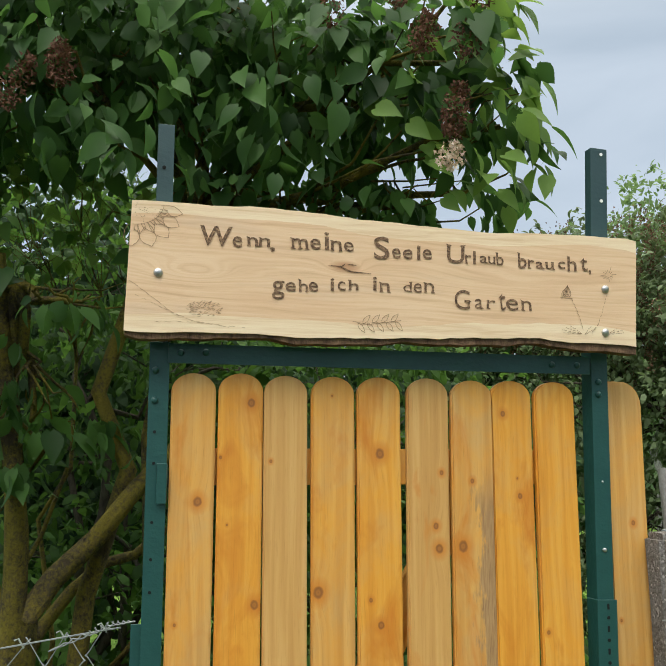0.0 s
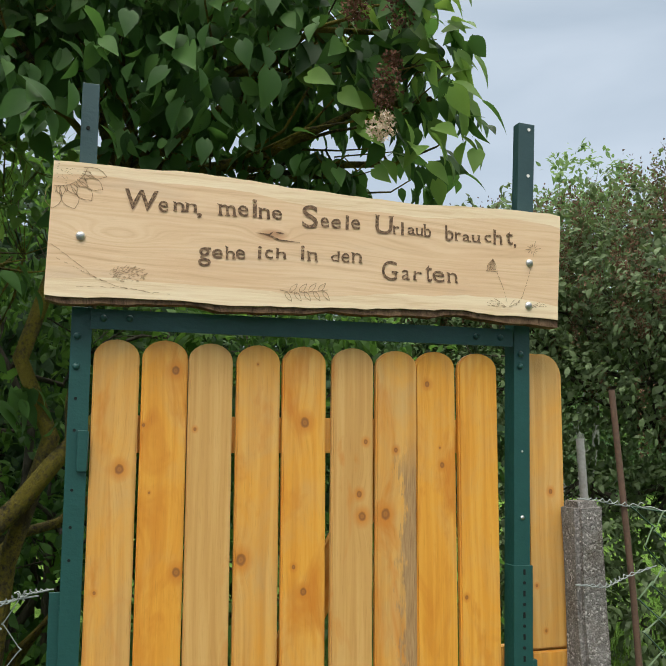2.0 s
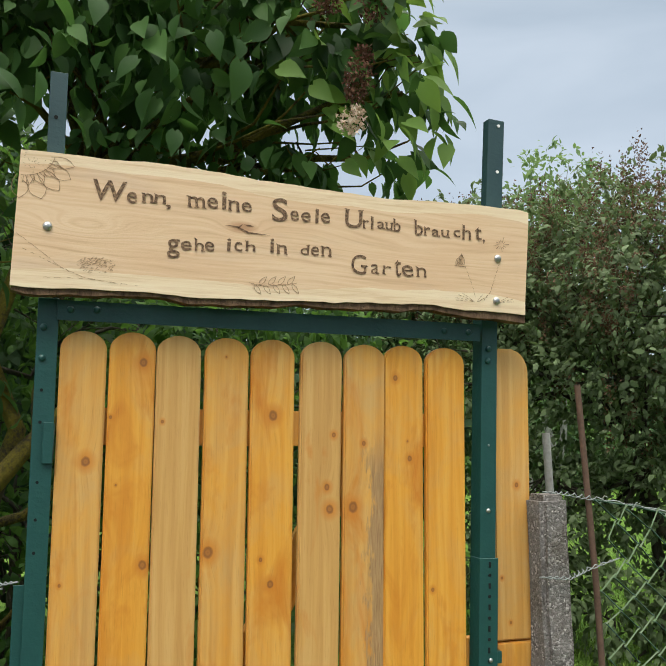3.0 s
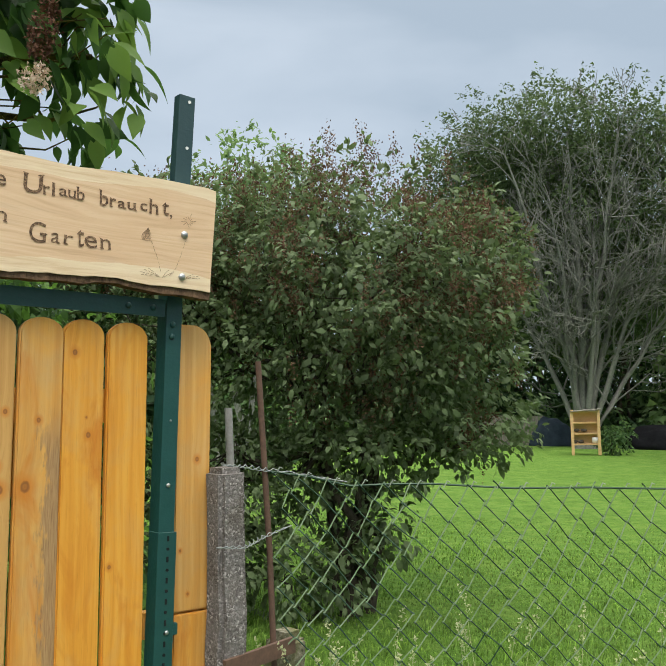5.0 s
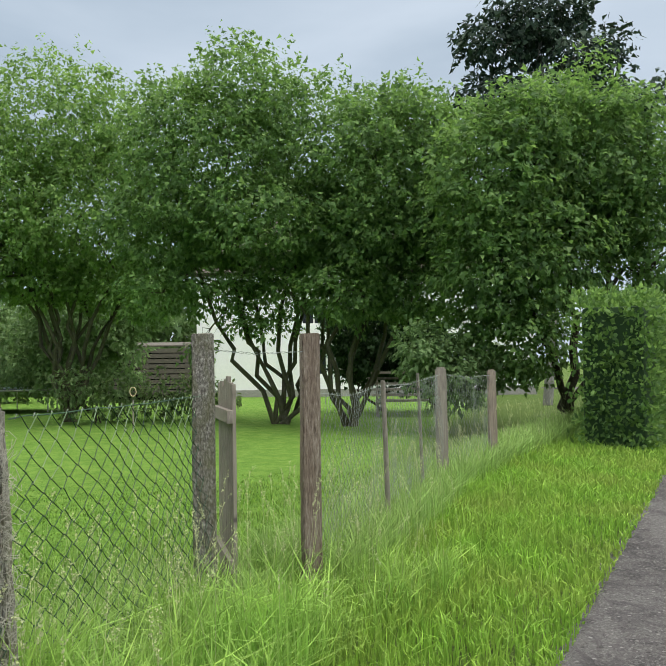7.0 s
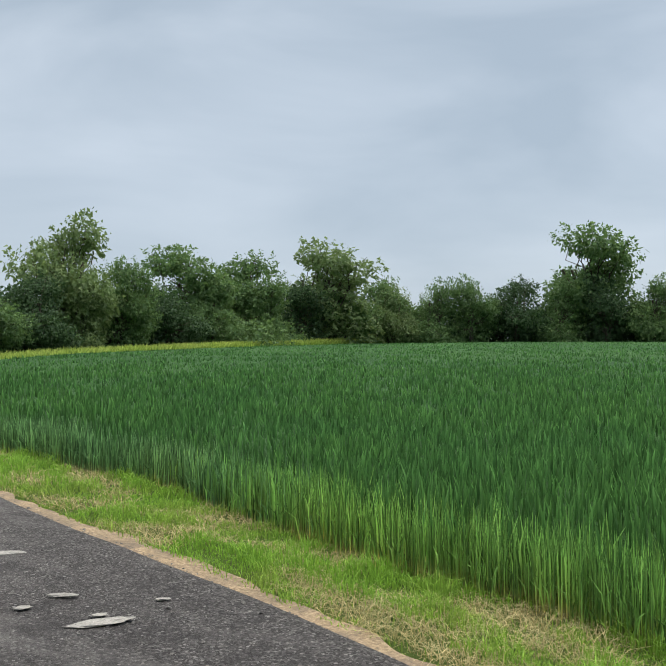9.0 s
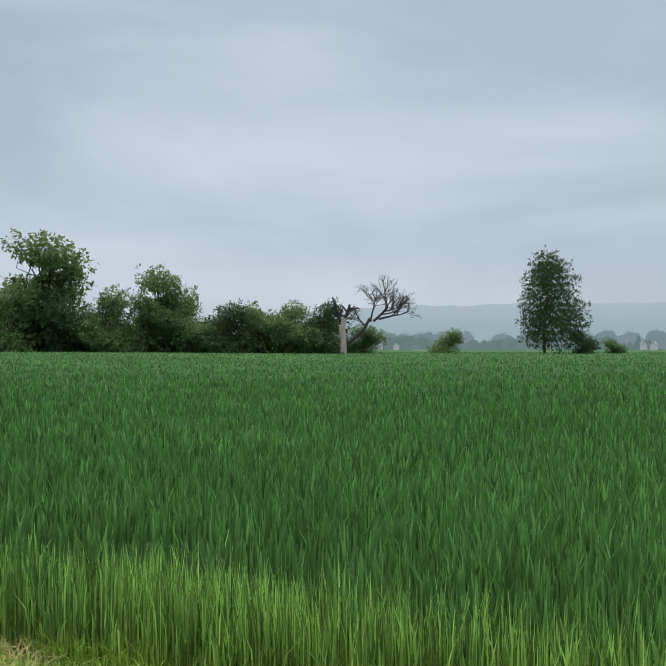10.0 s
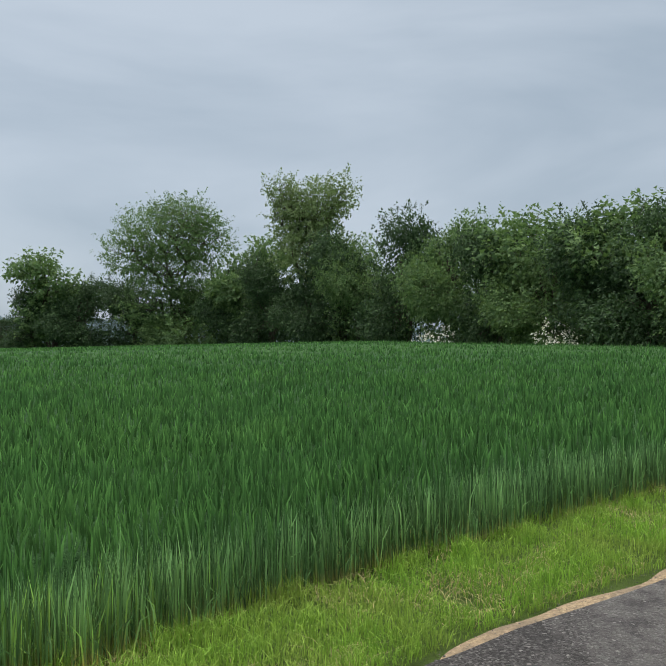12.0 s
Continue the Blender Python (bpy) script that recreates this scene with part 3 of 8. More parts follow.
def haze_painted(name, color, other, height=0.0):
    """Things miles off: the haze of damp air is put into their colour, which glows by itself."""
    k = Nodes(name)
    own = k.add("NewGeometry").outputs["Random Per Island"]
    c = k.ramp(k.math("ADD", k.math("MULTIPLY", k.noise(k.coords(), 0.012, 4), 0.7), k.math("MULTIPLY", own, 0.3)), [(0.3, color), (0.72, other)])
    # haze painted thicker upwards: the crest fades to the sky's colour
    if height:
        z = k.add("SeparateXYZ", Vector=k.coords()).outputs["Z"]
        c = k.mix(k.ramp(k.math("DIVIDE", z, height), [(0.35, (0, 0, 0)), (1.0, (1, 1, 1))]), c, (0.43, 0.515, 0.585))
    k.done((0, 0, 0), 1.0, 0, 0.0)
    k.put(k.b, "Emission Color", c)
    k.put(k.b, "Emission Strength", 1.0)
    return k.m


GROUND, CANOPY = ground_material(), canopy_material()
# far colours hold the haze and glow; no mist stands in the scene
HILL = haze_painted("misty_hill", (0.322, 0.43, 0.478), (0.342, 0.45, 0.498), 165.0)
HILL_FAR = haze_painted("mistier_hill", (0.375, 0.455, 0.53), (0.40, 0.475, 0.55))
FAR_WOOD = haze_painted("misty_woods", (0.115, 0.185, 0.182), (0.17, 0.245, 0.245))
MISTY_WOOD = haze_painted("mistier_woods", (0.17, 0.24, 0.265), (0.215, 0.287, 0.318))
FAR_FIELD = haze_painted("misty_field", (0.225, 0.345, 0.28), (0.205, 0.31, 0.26))
FAR_PLAIN = haze_painted("misty_plain", (0.13, 0.21, 0.175), (0.17, 0.25, 0.215))
PALE_STRIP = haze_painted("misty_pale_strip", (0.42, 0.48, 0.52), (0.45, 0.5, 0.54))
FAR_WALL = Nodes("far_white_wall").done((0.5, 0.52, 0.54), 0.8)
FAR_ROOF = Nodes("far_slate_roof").done((0.2, 0.22, 0.25), 0.8)


# ---------------------------------------------------------------- mesh helpers
def mesh(name, verts, faces, material, smooth=False):
    """One mesh from arrays: faces is a list of index arrays, each of one corner count."""
    verts = np.asarray(verts, dtype=np.float32)
    me = bpy.data.meshes.new(name)
    faces = [np.asarray(f, dtype=np.int32) for f in faces if len(f)]
    corners = np.concatenate([f.ravel() for f in faces])
    counts = np.concatenate([np.full(len(f), f.shape[1], np.int32) for f in faces])
    starts = np.concatenate([[0], np.cumsum(counts)[:-1]]).astype(np.int32)
    me.vertices.add(len(verts))
    me.vertices.foreach_set("co", verts.ravel())
    me.loops.add(len(corners))
    me.loops.foreach_set("vertex_index", corners)
    me.polygons.add(len(counts))
    me.polygons.foreach_set("loop_start", starts)
    me.polygons.foreach_set("use_smooth", np.full(len(counts), smooth))
    me.materials.append(material)
    me.update(calc_edges=True)
    return me


def from_bm(name, bm, material, smooth=False):
    me = bpy.data.meshes.new(name)
    bm.normal_update()
    for f in bm.faces:
        f.smooth = smooth
    bm.to_mesh(me)
    bm.free()
    me.materials.append(material)
    return me


def part(name, data, material, parent, label="", at=None, smooth=False):
    """A mesh object under a thing or under a part."""
    ob = new(name, from_bm(name, data, material, smooth) if isinstance(data, bmesh.types.BMesh) else data)
    ob.parent = parent
    if at is not None:
        ob.matrix_local = at
    return tagged(ob, label)


def thing(name, at, label, category, group="", kind=""):
    ob = new(name)
    ob.empty_display_size = 0.1
    ob.matrix_world = at
    return tagged(ob, label, category, group, kind)


def block(sx, sy, sz, bevel=0.003, base=True):
    """A box with eased edges; it stands on z = 0 unless base is off."""
    bm = bmesh.new()
    bmesh.ops.create_cube(bm, size=1)
    bmesh.ops.scale(bm, vec=(sx, sy, sz), verts=bm.verts)
    if base:
        bmesh.ops.translate(bm, vec=(0, 0, sz / 2), verts=bm.verts)
    if bevel:
        bmesh.ops.bevel(bm, geom=bm.edges[:], offset=bevel, segments=2, affect="EDGES", profile=0.6)
    return bm


def outline(points, depth, bevel=0.0):
    """A flat outline in x and z, given depth along y (front at y = 0, back at y = depth)."""
    bm = bmesh.new()
    f = bm.faces.new([bm.verts.new((x, 0, z)) for x, z in points])
    out = bmesh.ops.extrude_face_region(bm, geom=[f])
    bmesh.ops.translate(bm, vec=(0, depth, 0), verts=[v for v in out["geom"] if isinstance(v, bmesh.types.BMVert)])
    bmesh.ops.recalc_face_normals(bm, faces=bm.faces[:])
    if bevel:
        edges = [e for e in bm.edges if abs(e.verts[0].co.y - e.verts[1].co.y) < 1e-6]
        bmesh.ops.bevel(bm, geom=edges, offset=bevel, segments=2, affect="EDGES")
    return bm


def tubes(paths, sides=6):
    """Tapered tubes along paths of (x, y, z, radius); returns arrays of vertices and quads."""
    vs, qs, base = [], [], 0
    ring = np.linspace(0, 2 * np.pi, sides, endpoint=False)
    for path in paths:
        p = np.asarray(path, float)
        d = np.gradient(p[:, :3], axis=0)
        d /= np.linalg.norm(d, axis=1)[:, None] + 1e-9
        up = np.where(np.abs(d[:, 2:3]) > 0.9, np.array([[1.0, 0, 0]]), np.array([[0, 0, 1.0]]))
        a = np.cross(d, up)
        a /= np.linalg.norm(a, axis=1)[:, None] + 1e-9
        b = np.cross(d, a)
        v = p[:, None, :3] + p[:, None, 3:4] * (np.cos(ring)[None, :, None] * a[:, None] + np.sin(ring)[None, :, None] * b[:, None])
        n = len(p)
        i = np.arange(n - 1)[:, None] * sides
        j = np.arange(sides)[None, :]
        j2 = (j + 1) % sides
        q = np.stack([i + j, i + j2, i + sides + j2, i + sides + j], -1).reshape(-1, 4) + base
        vs.append(v.reshape(-1, 3))
        qs.append(q)
        base += n * sides
    return np.concatenate(vs), [np.concatenate(qs)]


def disc_tube(radius, length, sides=14, bevel=0.0):
    bm = bmesh.new()
    bmesh.ops.create_cone(bm, segments=sides, radius1=radius, radius2=radius, depth=length, cap_ends=True)
    if bevel:
        bmesh.ops.bevel(bm, geom=bm.edges[:], offset=bevel, segments=2, affect="EDGES")
    return bm


# Leaf outlines: x across, y along the rib, z the fold and droop.
def heart_leaf():
    """A lilac leaf: rounded at the foot, drawn out to a tip, folded along the rib and hanging."""
    ys = (0.0, 0.1, 0.28, 0.48, 0.68, 0.85, 1.0)
    ws = (0.1, 0.26, 0.335, 0.30, 0.20, 0.09, 0.0)
    v, f = [], []
    for y, w in zip(ys, ws):
        z = -0.3 * y * y
        v += [(-w, y - 0.1 * (y < 0.05), z + 0.26 * w), (0, y, z), (w, y - 0.1 * (y < 0.05), z + 0.26 * w)]
    for k in range(6):
        a = 3 * k
        f += [(a, a + 1, a + 4), (a, a + 4, a + 3), (a + 1, a + 2, a + 5), (a + 1, a + 5, a + 4)]
    return np.array(v), [np.array(f)]


HEART = heart_leaf()
OVAL = (
    np.array([(0, 0, 0), (-0.23, 0.28, 0.07), (-0.2, 0.64, 0.04), (0, 1.0, -0.13), (0.23, 0.28, 0.05), (0.2, 0.64, 0.02)]),
    [np.array([(0, 4, 1), (1, 4, 5), (1, 5, 2), (2, 5, 3)])],
)
CHIP = (np.array([(-0.34, 0.12, 0), (0.36, 0.3, 0.08), (0.02, 1.0, -0.1)]), [np.array([(0, 1, 2)])])


def scatter(template, at, along, face, size):
    """Copies of a leaf at many places, each along its own way and facing its own way; arrays for mesh()."""
    tv, tf = template
    y = along / (np.linalg.norm(along, axis=1)[:, None] + 1e-9)
    x = np.cross(y, face)
    x /= np.linalg.norm(x, axis=1)[:, None] + 1e-9
    z = np.cross(x, y)
    m = np.stack([x, y, z], 1) * size[:, None, None]
    v = np.einsum("kj,njc->nkc", tv, m) + at[:, None]
    step = np.arange(len(at))[:, None, None] * len(tv)
    return v.reshape(-1, 3), [(f[None] + step).reshape(-1, f.shape[1]) for f in tf]


def in_lobes(rng, lobes, count, inner=0.5, gap=0.35, wave=2.2):
    """Places in the outer shells of ellipsoids (x, y, z, radius, height), thinned to leave gaps; also the way out."""
    lobes = np.asarray(lobes, float)
    w = lobes[:, 3] ** 2 * lobes[:, 4] ** 0.6
    pick = rng.choice(len(lobes), count, p=w / w.sum())
    d = rng.normal(size=(count, 3))
    d /= np.linalg.norm(d, axis=1)[:, None]
    r = inner + (1.08 - inner) * rng.random(count) ** 0.6
    phase = pick * 1.7
    r = r * (1 + 0.13 * np.sin(5 * d[:, 0] + phase) * np.sin(5 * d[:, 1] - phase) + 0.10 * np.sin(9 * d[:, 2] + 7 * d[:, 0] + phase) + 0.07 * np.sin(13 * d[:, 1] - 11 * d[:, 2]))
    s = lobes[pick]
    p = s[:, :3] + d * r[:, None] * np.stack([s[:, 3], s[:, 3], s[:, 4]], 1)
    f = 2 * np.pi / wave
    g = np.sin(f * p[:, 0] + 1.3 * np.sin(f * p[:, 2])) * np.sin(f * p[:, 1] + 0.7) + np.sin(f * 1.3 * p[:, 2] + np.sin(f * p[:, 0]))
    keep = g > np.quantile(g, gap) - 0.4 * rng.random(count)
    return p[keep], d[keep]


def leaves(rng, template, lobes, count, size, inner=0.5, gap=0.3, wave=2.0, droop=0.5, spread=0.3):
    p, d = in_lobes(rng, lobes, int(count * 0.66), inner, gap, wave)
    # sprigs that stand out of the rim
    k = 12
    q, e = in_lobes(rng, lobes, max(8, int(count * 0.34 / k)), 0.82, 0.05, wave)
    reach = np.mean(np.asarray(lobes, float)[:, 3]) * 0.22
    way = e * 0.8 + np.array([0, 0, 0.45 - 0.5 * droop]) + rng.normal(size=q.shape) * 0.35
    t = rng.random((len(q), k, 1)) ** 0.8
    q = q[:, None] + way[:, None] * t * reach * rng.uniform(0.4, 1.3, (len(q), 1, 1)) + rng.normal(size=(len(q), k, 3)) * size * 0.45
    p, d = np.concatenate([p, q.reshape(-1, 3)]), np.concatenate([d, np.repeat(e, k, 0)])
    n = len(p)
    along = d * 0.6 + np.array([0, 0, -droop]) + rng.normal(size=(n, 3)) * 0.45
    face = d * 0.7 + np.array([0, 0, 0.7]) + rng.normal(size=(n, 3)) * 0.5
    return scatter(template, p, along, face, size * (1 + spread * rng.normal(size=n)).clip(0.5, 1.6))


def bend(rng, a, b, r0, r1, steps=5, wobble=0.06):
    """A crooked way from a to b, thinning from r0 to r1."""
    a, b = np.asarray(a, float), np.asarray(b, float)
    t = np.linspace(0, 1, steps + 1)
    p = a + (b - a) * t[:, None]
    off = rng.normal(size=(steps + 1, 3)) * wobble * np.linalg.norm(b - a)
    off[0] = off[-1] = 0
    return np.column_stack([p + off, r0 + (r1 - r0) * t])


def branching(rng, start, way, length, radius, depth, paths, fork=3, spread=0.5, upward=0.15, shrink=0.72):
    """A bare limb and all that grows from it."""
    way = way / np.linalg.norm(way)
    n = 4
    p, d, out = np.asarray(start, float), way, []
    for i in range(n + 1):
        out.append((*p, radius * (1 - 0.45 * i / n)))
        d = d + rng.normal(size=3) * 0.10 + np.array([0, 0, upward * 0.3])
        d /= np.linalg.norm(d)
        p = p + d * length / n
    paths.append(out)
    if depth == 0:
        return
    for k in range(fork):
        j = rng.integers(2, n + 1)
        side = d + rng.normal(size=3) * spread + np.array([0, 0, upward])
        branching(rng, out[j][:3], side, length * shrink * rng.uniform(0.75, 1.1), radius * 0.55, depth - 1, paths, fork, spread, upward, shrink)


def tree(name, label, category, base, trunks, lobes, template, count, size, leaf, wood, seed, group="", inner=0.5, gap=0.3, wave=2.0, droop=0.5, twigs=60, sides=7):
    """A tree or bush: crooked stems, limbs out to the lobes of the crown, twigs, and leaves one by one."""
    rng = np.random.default_rng(seed)
    root = thing(name, Matrix.Translation(base), label, category, group)
    b = np.asarray(base, float)
    L = np.asarray(lobes, float).copy()
    L[:, :3] -= b
    stems, limbs = [], []
    tops = []
    for x, y, z, r in trunks:
        foot = np.array([rng.normal() * r * 1.2, rng.normal() * r * 1.2, -0.05])
        top = np.array([x, y, z]) - b
        stems.append(bend(rng, foot, top, r, r * 0.6, 6, 0.035))
        tops.append(top)
    tops = np.asarray(tops)
    for c in L:
        t = tops[np.argmin(np.linalg.norm(tops - c[:3], axis=1))]
        bough = bend(rng, t, c[:3], trunks[0][3] * 0.5, trunks[0][3] * 0.2, 5, 0.07)
        limbs.append(bough)
        for k in range(max(2, twigs // len(L))):
            u = rng.normal(size=3)
            u[2] = abs(u[2]) * 0.8
            u /= np.linalg.norm(u)
            s = bough[rng.integers(2, 6)][:3]
            e = c[:3] + u * np.array([c[3], c[3], c[4]]) * rng.uniform(0.7, 1.05)
            limbs.append(bend(rng, s, e, trunks[0][3] * 0.16, trunks[0][3] * 0.04, 4, 0.08))
    v, f = tubes(stems, sides)
    part("trunk", mesh("trunk", v, f, wood, True), None, root)
    v, f = tubes(limbs, 4)
    tagged(part("branch_work", mesh("branch_work", v, f, wood, True), None, root), kind="stuff")
    if template is CHIP:
        count, size = int(count * 1.7), size * 0.82
    v, f = leaves(rng, template, L, count, size, inner, gap, wave, droop)
    part("crown", mesh("crown", v, f, leaf, template is HEART), None, root)
    return root


def blades(rng, xy, z, height, width, lean=0.25, bow=0.35):
    """Blades of grass or corn, each of two bent pieces; arrays for mesh()."""
    n = len(xy)
    turn = rng.random(n) * 2 * np.pi
    a = np.stack([np.cos(turn), np.sin(turn), np.zeros(n)], 1)
    tilt = rng.random(n) * 2 * np.pi
    d = np.stack([np.cos(tilt), np.sin(tilt), np.zeros(n)], 1) * (lean * rng.random(n) ** 1.3 * height)[:, None]
    foot = np.column_stack([xy, z])
    up = np.array([0, 0, 1.0])
    mid = foot + up * (height * 0.6)[:, None] + d * 0.4
    tip = foot + up * (height * (1 - bow * rng.random(n) * 0.5))[:, None] + d * 1.4
    w = a * (width / 2)[:, None]
    v = np.stack([foot - w * 0.8, foot + w * 0.8, mid - w, mid + w, tip], 1)
    i = np.arange(n)[:, None] * 5
    return v.reshape(-1, 3), [i + np.array([[0, 1, 3, 2]]), i + np.array([[2, 3, 4]])]


def stuff(name, data, material, label, category, share=(0.0, 0.0, 0.6, 0.6, 1.0)):
    """What nobody could count; blades carry how far each corner is along them (share)."""
    v, f = data
    me = mesh(name, v, f, material)
    bladed = len(f) == 2 and len(v) == 5 * len(f[0])
    along = me.attributes.new("along", "FLOAT", "POINT")
    along.data.foreach_set("value", np.tile(np.asarray(share, np.float32), len(v) // 5) if bladed else np.full(len(v), 0.85, np.float32))
    return tagged(new(name, me), label, category, "", "stuff")


def spot(bearing, distance, z=0.0):
    """A place in the plan, by its bearing (degrees, anticlockwise from y) and its distance from the middle of the lane."""
    return (-distance * math.sin(radians(bearing)), distance * math.cos(radians(bearing)), z)


# ---------------------------------------------------------------- the lie of the land
LANE_SOUTH = np.array([(-60, 40), (-40, 26), (-20, 11.2), (-10, 3.5), (-6.55, 0.79), (-5, -0.45), (-4.46, -0.76), (-2, -2.2), (0.8, -3.35), (2.63, -3.92), (4.2, -4.3), (5.4, -4.5), (8.05, -5.01), (12.8, -5.8), (20.6, -6.96), (31, -8.5), (36, -8.9), (41, -8.6), (47, -7), (58, -2.5)])
LANE_NORTH = np.array([(-60, 45), (-40, 31), (-20, 16), (-10, 7.2), (-6.55, 4.1), (-4.46, 2.45), (-2, 1.15), (0.8, 0.72), (2.6, 0.3), (4.2, -0.05), (8, -0.8), (9.83, -1.18), (12.5, -1.7), (18, -2.85), (26, -4.5), (34, -6.0), (40, -5.8), (47, -3.8), (58, 0.5)])
WHEAT_SOUTH = np.array([(-60, 36), (-20, 8.8), (-9.57, 1.29), (-8, 0.09), (-6.6, -0.88), (-5.6, -1.6), (-4.3, -2.2), (-1.5, -3.65), (1.35, -4.7), (2.3, -5.0), (3.5, -5.23), (4.93, -5.6), (7.75, -6.5), (12.2, -7.02), (17, -7.66), (26.6, -8.93), (35, -10)])
FIELD_EAST = np.array([(-400, 60), (-120, 78), (-106, 79), (-56, 61.7), (-25.7, 45.5), (-10, 34.8)])
FIELD_WEST = np.array([(-400, -130), (-78, -100), (-55, -93), (-36, -85), (-18, -73.5), (-7.6, -61), (0, -49), (7, -42), (45, -25)])
FENCE_LINE = np.array([(-14, 13), (-6, 4.6), (-2.6, 1.9), (-0.5, 1.93), (0.95, 2.2), (2.98, 1.73), (5.09, 1.72), (5.76, 1.28), (7.45, 1.07), (10.6, 0.92), (13.3, 0.46), (30, -3.4)])


def land(x, y):
    """Height of the ground: the lane and the field are level, the gardens rise a little."""
    rise = np.clip((y - 2.4) * 0.006, 0, 0.25) * np.clip((x + 4) / 4, 0.3, 1)
    swell = 0.36 * np.clip((np.hypot(x, y) - 14) / 95, 0, 1) * np.clip(-y / 9, 0, 1)
    west = 0.75 * np.clip((-x - 6) / 40, 0, 1) * np.clip((y + 55) / 45, 0, 1)
    east = 0.3 * np.clip((x - 8) / 40, 0, 1) * np.clip((-y - 8) / 20, 0, 1)
    return rise + swell + west + east + 0.012 * np.sin(x * 1.9 + np.sin(y * 2.3)) * np.sin(y * 1.7)


def in_wheat(x, y):
    return (y < np.interp(x, WHEAT_SOUTH[:, 0], WHEAT_SOUTH[:, 1])) & (x < np.interp(y, FIELD_EAST[:, 0], FIELD_EAST[:, 1])) & (x > np.interp(y, FIELD_WEST[:, 0], FIELD_WEST[:, 1]))


def ground_sheet():
    t = np.linspace(-1, 1, 210)
    s = np.sinh(t * 7.2) / np.sinh(7.2) * 3000
    gx, gy = np.meshgrid(s + 2, s)
    z = land(gx, gy) * np.exp(-((np.hypot(gx, gy) / 400) ** 2)) - 0.02
    n = len(s)
    i = np.arange(n - 1)[:, None] * n + np.arange(n - 1)[None]
    q = np.stack([i, i + 1, i + n + 1, i + n], -1).reshape(-1, 4)
    v = np.stack([gx, gy, z], -1).reshape(-1, 3)
    return tagged(new("ground", mesh("ground", v, [q], GROUND, True)), "uneven grassy ground of gardens and verges", "ground", "", "structure")


def ribbon(name, left, right, z, material, across=10, ragged=0.0, seed=1, step=0.25, lo=-58, hi=56):
    """A strip between two lines in the plan, with a ragged edge."""
    rng = np.random.default_rng(seed)
    xs = np.arange(lo, hi, step)
    l = np.interp(xs, left[:, 0], left[:, 1])
    r = np.interp(xs, right[:, 0], right[:, 1])
    soft = np.convolve(rng.normal(size=len(xs) + 8), np.hanning(11) / 3.5, "same")[4:-4] * ragged
    soft2 = np.convolve(rng.normal(size=len(xs) + 8), np.hanning(11) / 3.5, "same")[4:-4] * ragged
    l, r = l + soft, r + soft2
    t = np.concatenate([[0, 0.012, 0.03], np.linspace(0.07, 0.93, across - 5), [0.97, 0.988, 1]])
    y = l[:, None] + (r - l)[:, None] * t
    x = np.repeat(xs[:, None], across + 1, 1)
    rim = np.minimum(t, 1 - t)[None]
    h = z * np.clip(rim * 50, 0, 1) + 0.012 * np.sin(x * 0.9 + 2 * np.sin(y)) * np.clip(rim * 5, 0, 1)
    h[:, 0] = h[:, -1] = -0.03
    h = h + land(x, y)
    n = across + 1
    i = np.arange(len(xs) - 1)[:, None] * n + np.arange(across)[None]
    q = np.stack([i, i + n, i + n + 1, i + 1], -1).reshape(-1, 4)
    return mesh(name, np.stack([x, y, h], -1).reshape(-1, 3), [q[:, ::-1]], material, True)


ground_sheet()
tagged(new("road", ribbon("road", LANE_NORTH, LANE_SOUTH + np.array([0, 0.08]), 0.035, ASPHALT, 22, 0.06, 3)), "worn grey tarmac lane with loose chippings", "road", "", "structure")
SAND_WIDE = np.clip((LANE_SOUTH[:, 0] + 4) / 7, 0.35, 1)
SAND_OUT = LANE_SOUTH + np.column_stack([0 * SAND_WIDE, 0.4 + 0 * SAND_WIDE])
SAND_IN = LANE_SOUTH - np.column_stack([0 * SAND_WIDE, 0.085 * SAND_WIDE - 0.045 - 0.115 * (LANE_SOUTH[:, 0] < -1)])
tagged(new("road_shoulder", ribbon("road_shoulder", SAND_OUT, SAND_IN, 0.024, SAND, 10, 0.075, 8, 0.07, -20, 40)), "bare sandy edge along the lane", "road edge", "", "structure")


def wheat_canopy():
    """The closed leaf cover of the corn as one sheet, a little under the tips, from the third metre in; its dark colour
    holds the shade of the gaps.
    """
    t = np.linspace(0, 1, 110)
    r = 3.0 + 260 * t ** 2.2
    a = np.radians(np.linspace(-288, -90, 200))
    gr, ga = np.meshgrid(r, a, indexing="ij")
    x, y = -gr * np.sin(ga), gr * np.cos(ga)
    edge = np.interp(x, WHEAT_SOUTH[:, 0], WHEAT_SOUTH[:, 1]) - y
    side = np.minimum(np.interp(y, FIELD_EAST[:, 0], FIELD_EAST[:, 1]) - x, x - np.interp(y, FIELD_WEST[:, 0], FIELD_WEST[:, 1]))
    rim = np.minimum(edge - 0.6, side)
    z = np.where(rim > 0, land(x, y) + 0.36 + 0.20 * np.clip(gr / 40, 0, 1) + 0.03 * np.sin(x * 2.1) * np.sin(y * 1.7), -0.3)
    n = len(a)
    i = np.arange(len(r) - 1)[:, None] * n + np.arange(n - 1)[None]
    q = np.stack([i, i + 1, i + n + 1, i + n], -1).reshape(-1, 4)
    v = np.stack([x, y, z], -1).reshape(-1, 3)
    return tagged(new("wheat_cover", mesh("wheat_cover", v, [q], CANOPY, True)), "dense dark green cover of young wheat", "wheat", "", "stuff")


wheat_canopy()


